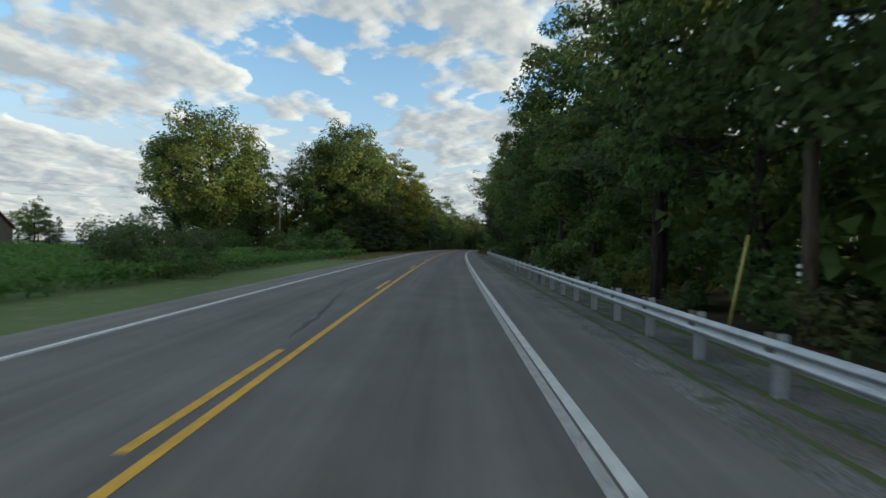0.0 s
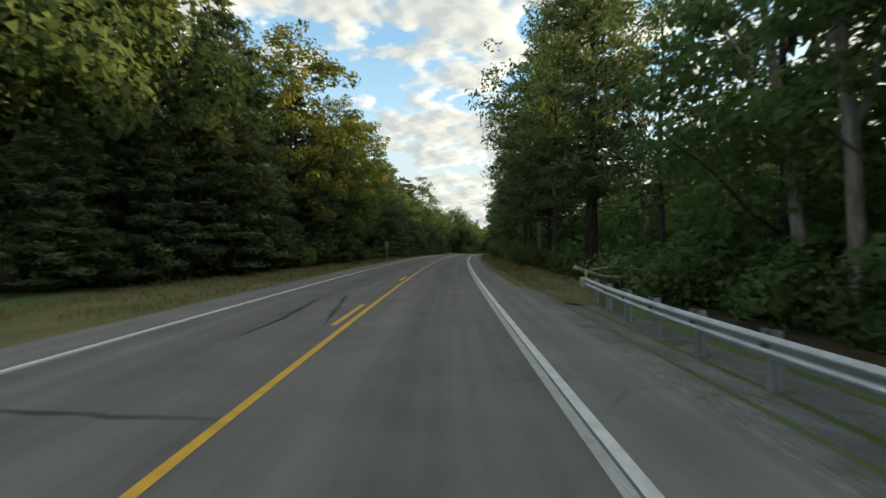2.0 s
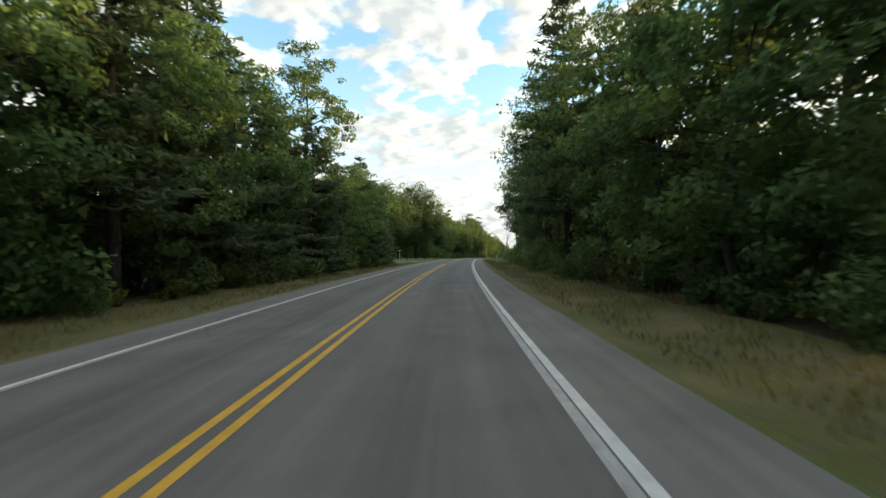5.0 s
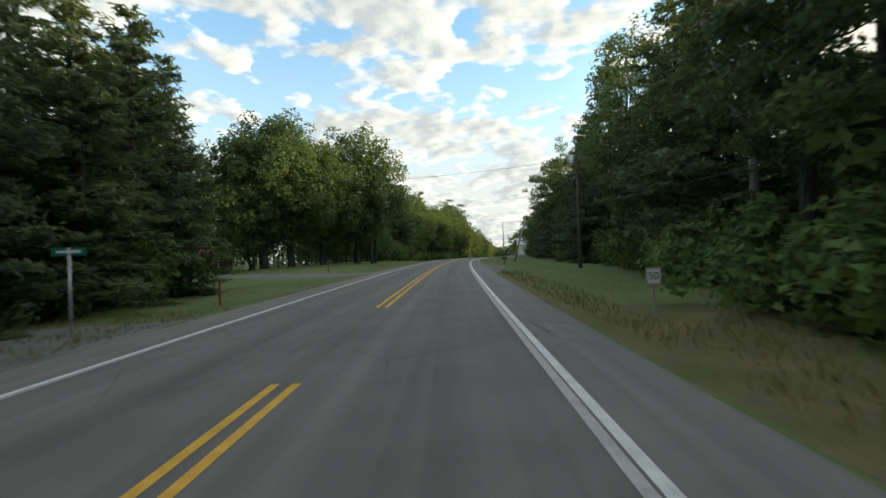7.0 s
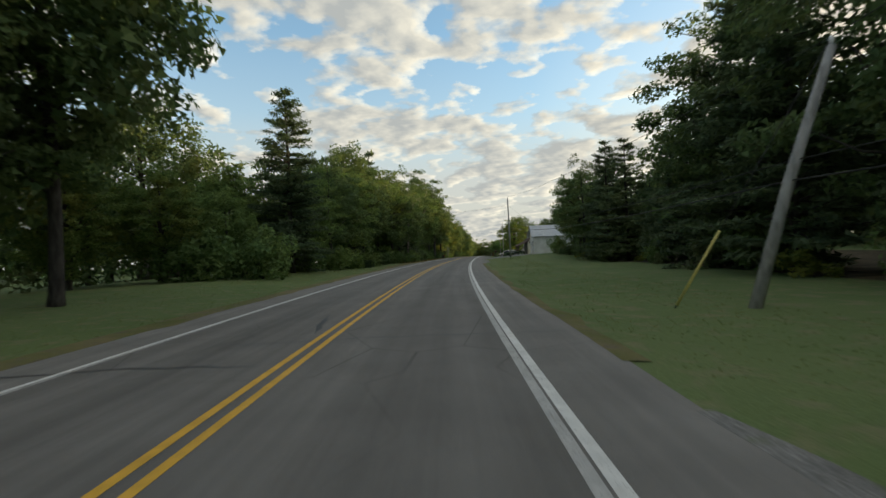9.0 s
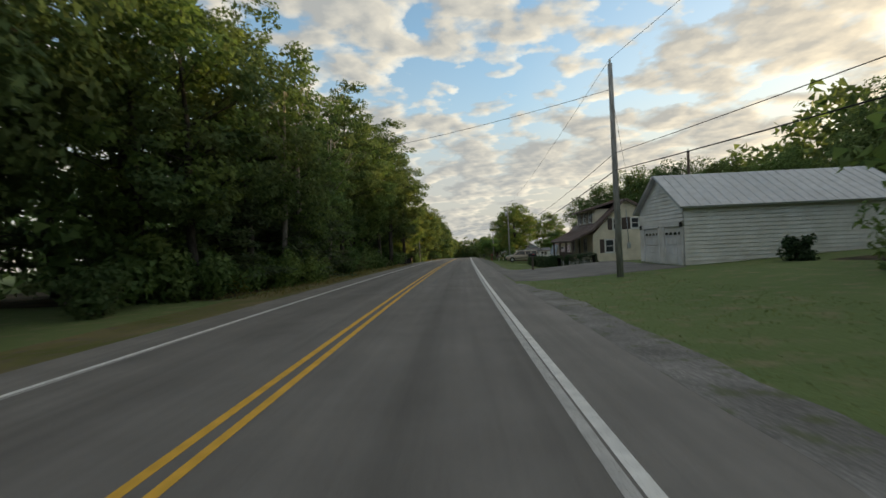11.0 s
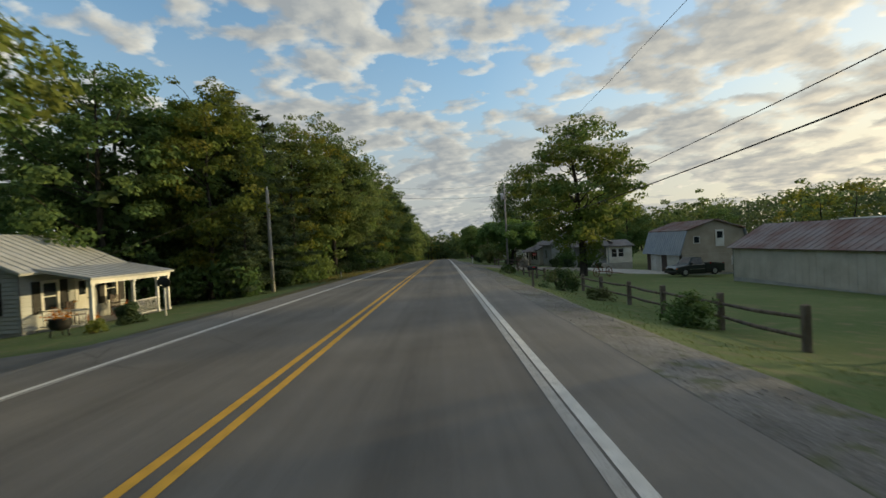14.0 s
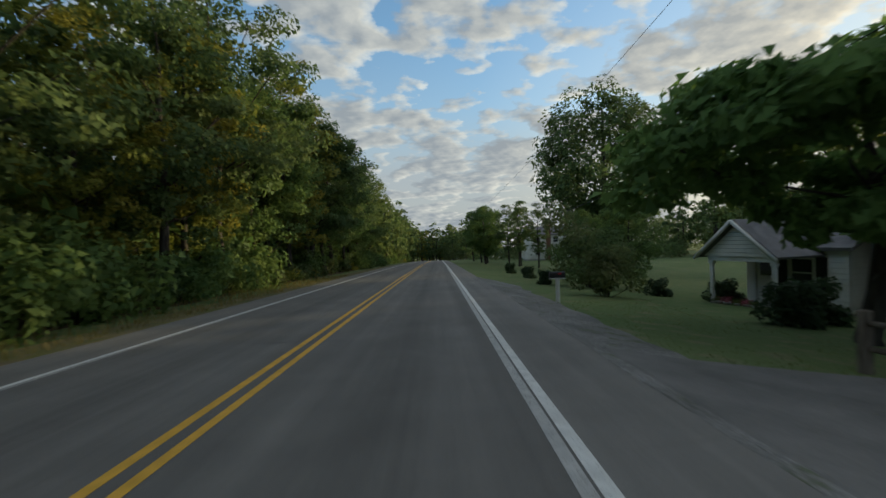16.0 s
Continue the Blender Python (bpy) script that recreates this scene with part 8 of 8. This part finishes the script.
# ---------------------------------------------------------------- yard things
def dish(s, off):
    d = thing("satellite_dish", "dark oval dish on a white pole beside the lawn", "dish", at(s, off))
    part("pole", tube(bmesh.new(), [(0, 0, -0.3), (0, 0, 1.35)], 0.035, 8), M["trim_white"], d)
    bm = bmesh.new()
    n, rings = 18, []
    for k in range(5):
        r = 0.3 * k / 4
        rings.append([bm.verts.new((r * math.cos(2 * math.pi * i / n), 0.35 * r * r - 0.06, 1.42 + 0.75 * r * math.sin(2 * math.pi * i / n))) for i in range(n)])
    for a, b in zip(rings, rings[1:]):
        for i in range(n):
            bm.faces.new((a[i], a[(i + 1) % n], b[(i + 1) % n], b[i]))
    bmesh.ops.remove_doubles(bm, verts=bm.verts, dist=0.001)
    bmesh.ops.solidify(bm, geom=bm.faces[:], thickness=0.015)
    part("reflector", bm, M["black"], d, smooth=True)
    part("arm", tube(bmesh.new(), [(0, -0.04, 1.25), (0, -0.32, 1.34)], 0.015, 6), M["galv"], d)


def flowers(seed, parent, z, r, mat):
    rng = np.random.default_rng(seed)
    k = 160
    c = rng.normal(size=(k, 3)) * np.array([r * 0.45, r * 0.45, r * 0.3]) + np.array([0, 0, z + r * 0.3])
    part("blossoms", leaves("blossoms", c, rng.normal(size=(k, 3)) + np.array([0, 0, 1.0]), rng.uniform(0.05, 0.1, k), mat, rng, 0.8), None, parent)


def flower_pot(m, r, h, label, mat, bloom, seed):
    p = thing("flower_pot", label, "flower pot", m)
    part("pot", tube(bmesh.new(), [(0, 0, 0), (0, 0, h * 0.8), (0, 0, h * 0.82), (0, 0, h)], [r * 0.7, r * 0.95, r * 1.06, r * 1.06], 14), M[mat], p)
    flowers(seed, p, h, r * 1.5, M[bloom])


def kettle_planter(s, off):
    p = thing("kettle_planter", "black iron kettle planter on legs with orange flowers", "planter", at(s, off))
    part("kettle", tube(bmesh.new(), [(0, 0, 0.2), (0, 0, 0.26), (0, 0, 0.42), (0, 0, 0.56), (0, 0, 0.6)], [0.12, 0.27, 0.34, 0.31, 0.34], 16), M["black"], p, smooth=True)
    for k in range(3):
        a = 2.1 * k
        part("leg", tube(bmesh.new(), [(0.24 * math.cos(a), 0.24 * math.sin(a), 0.3), (0.3 * math.cos(a), 0.3 * math.sin(a), 0.0)], 0.025, 6), M["black"], p)
    flowers(17, p, 0.58, 0.4, M["orange"])


def porch_chair(m, label, mat):
    c = thing("porch_chair", label, "chair", m, "chairs on the porch")
    part("seat", box(bmesh.new(), -0.27, 0.27, -0.26, 0.26, 0.40, 0.44, 0.01), M[mat], c)
    for x in (-0.25, 0.25):
        for y in (-0.24, 0.24):
            part("leg", box(bmesh.new(), x - 0.025, x + 0.025, y - 0.025, y + 0.025, 0.0, 0.40 if y < 0 else 1.05), M[mat], c)
        part("armrest", box(bmesh.new(), x - 0.04, x + 0.04, -0.28, 0.22, 0.62, 0.65), M[mat], c)
    for k in range(5):
        part("slat", box(bmesh.new(), -0.20 + k * 0.09, -0.15 + k * 0.09, 0.23, 0.25, 0.46, 1.02), M[mat], c)


def boulder(s, off, w, h, seed, label):
    bm = bmesh.new()
    bmesh.ops.create_icosphere(bm, subdivisions=4, radius=1.0)
    for v in bm.verts:
        k = 1 + 0.34 * noise.noise(v.co * 1.6 + Vector((seed, 0, 0))) + 0.12 * noise.noise(v.co * 4.5 + Vector((seed, 5, 0)))
        v.co = Vector((v.co.x * w * k, v.co.y * w * 0.8 * k, v.co.z * h * k + h * 0.45))
    b = part("boulder", bm, M["rock"], m=at(s, off), smooth=True)
    tagged(b, label, "boulder")


def twig_bush(s, off, h, seed, label):
    rng = np.random.default_rng(seed)
    b = thing("bare_shrub", label, "shrub", at(s, off))
    for k in range(26):
        bm = bmesh.new()
        a, l = rng.uniform(0, 6.28), h * rng.uniform(0.6, 1.0)
        tip = np.array([math.cos(a) * l * 0.45, math.sin(a) * l * 0.45, l])
        limb(bm, (rng.normal() * 0.08, rng.normal() * 0.08, -0.1), tip, 0.014, 0.004, rng, 0.08, 4, 4)
        for _ in range(5):
            f = rng.uniform(0.4, 0.95)
            limb(bm, tip * f, tip * f + rng.normal(size=3) * 0.22 + np.array([0, 0, 0.2]), 0.006, 0.002, rng, 0.1, 2, 3)
        part("stem", bm, M["red_twig"], b)


M["orange"] = leafy("orange_blossoms", (0.45, 0.14, 0.02), (0.6, 0.3, 0.03), (0.5, 0.12, 0.05))
M["pink"] = leafy("pink_blossoms", (0.4, 0.08, 0.12), (0.55, 0.2, 0.25), (0.5, 0.3, 0.3))
M["terracotta"] = worn("terracotta", (0.32, 0.13, 0.07), (0.42, 0.18, 0.10), 5)
M["rock"] = worn("lichen_rock", (0.12, 0.115, 0.10), (0.23, 0.22, 0.20), 2.5, 0.95, 22, bump=0.6)
M["red_twig"] = worn("reddish_twigs", (0.10, 0.06, 0.05), (0.17, 0.11, 0.08), 6)
dish(404.6, -9.6)
kettle_planter(400.4, -10.6)
boulder(441.2, 12.1, 0.6, 0.8, 3, "large grey lichen-spotted boulder beside the driveway")
boulder(442.6, 11.7, 0.4, 0.3, 8, "small grey stone beside the driveway")
twig_bush(443.0, 11.9, 1.9, 5, "leafless reddish shrub beside the boulder")
# the floor of the grey house's porch
H4 = at(403.3, -14.6, 0.1)
porch_chair(H4 @ pose(0.7, 1.9, 0.0, 0, 0, 100), "brown wooden porch chair beside the rail", "brown")
porch_chair(H4 @ pose(0.7, 4.6, 0.0, 0, 0, 80), "brown wooden porch chair under the window", "brown")
flower_pot(H4 @ pose(1.9, 1.2, 0.0), 0.18, 0.3, "clay pot of orange flowers on the porch", "terracotta", "orange", 3)
flower_pot(H4 @ pose(2.0, 2.8, 0.0), 0.16, 0.26, "clay pot of pink flowers on the porch", "terracotta", "pink", 4)
flower_pot(H4 @ pose(1.9, 3.0, 0.0), 0.2, 0.3, "black pot of yellow-orange flowers by the porch steps", "black", "orange", 5)
flower_pot(H4 @ pose(0.5, 5.4, 0.0), 0.16, 0.3, "clay pot of orange flowers beside the window", "terracotta", "orange", 6)
for i, (x, y, k) in enumerate(((-1.1, -1.95, 0.13), (-0.7, -1.9, 0.16), (-0.2, -1.95, 0.12), (0.2, -1.9, 0.15), (0.6, -1.95, 0.14))):
    flower_pot(PORCH @ pose(x, y, -0.05), k, 0.24, "small pale flower pot on the edge of the porch", "trim_white", "pink" if i % 2 else "grass", 20 + i)


def sawhorse(s, off):
    h = thing("sawhorse", "small white sawhorse with a yellow bar beside the fence", "sawhorse", at(s, off, 0, 30))
    part("bar", box(bmesh.new(), -0.5, 0.5, -0.04, 0.04, 0.52, 0.60), M["yellow_plastic"], h)
    for x in (-0.4, 0.4):
        for y in (-0.2, 0.2):
            part("leg", tube(bmesh.new(), [(x, 0, 0.55), (x * 1.1, y, 0.0)], 0.025, 6), M["trim_white"], h)


sawhorse(385.4, 8.9)


def chain_link_fence(path, h):
    f = thing("chain_link_fence", "low grey chain-link fence beside the hedge", "fence")
    for s, o in path:
        part("post", tube(bmesh.new(), [P(s, o, lie(s, o) - 0.3), P(s, o, lie(s, o) + h)], 0.03, 8), M["galv"], f)
    for (a, p), (b, q) in zip(path, path[1:]):
        x, y = P(a, p, lie(a, p)), P(b, q, lie(b, q))
        up = Vector((0, 0, h))
        part("top_rail", tube(bmesh.new(), [x + up, y + up], 0.022, 6), M["galv"], f)
        bm = bmesh.new()
        d = (y - x).length
        n = int((d + h) / 0.09)
        for i in range(n):
            for sgn in (1, -1):
                t0 = i * 0.09 - h
                u0, u1 = max(t0, 0.0), min(t0 + h, d)
                if u1 - u0 < 0.05:
                    continue
                z0, z1 = u0 - t0, u1 - t0
                if sgn < 0:
                    z0, z1 = h - z0, h - z1
                tube(bm, [x.lerp(y, u0 / d) + Vector((0, 0, z0)), x.lerp(y, u1 / d) + Vector((0, 0, z1))], 0.003, 3)
        part("wire_mesh", bm, M["galv"], f)


chain_link_fence([(354.5, 10.9), (357.0, 10.9), (359.4, 11.0), (359.6, 13.2), (359.8, 15.4)], 1.15)
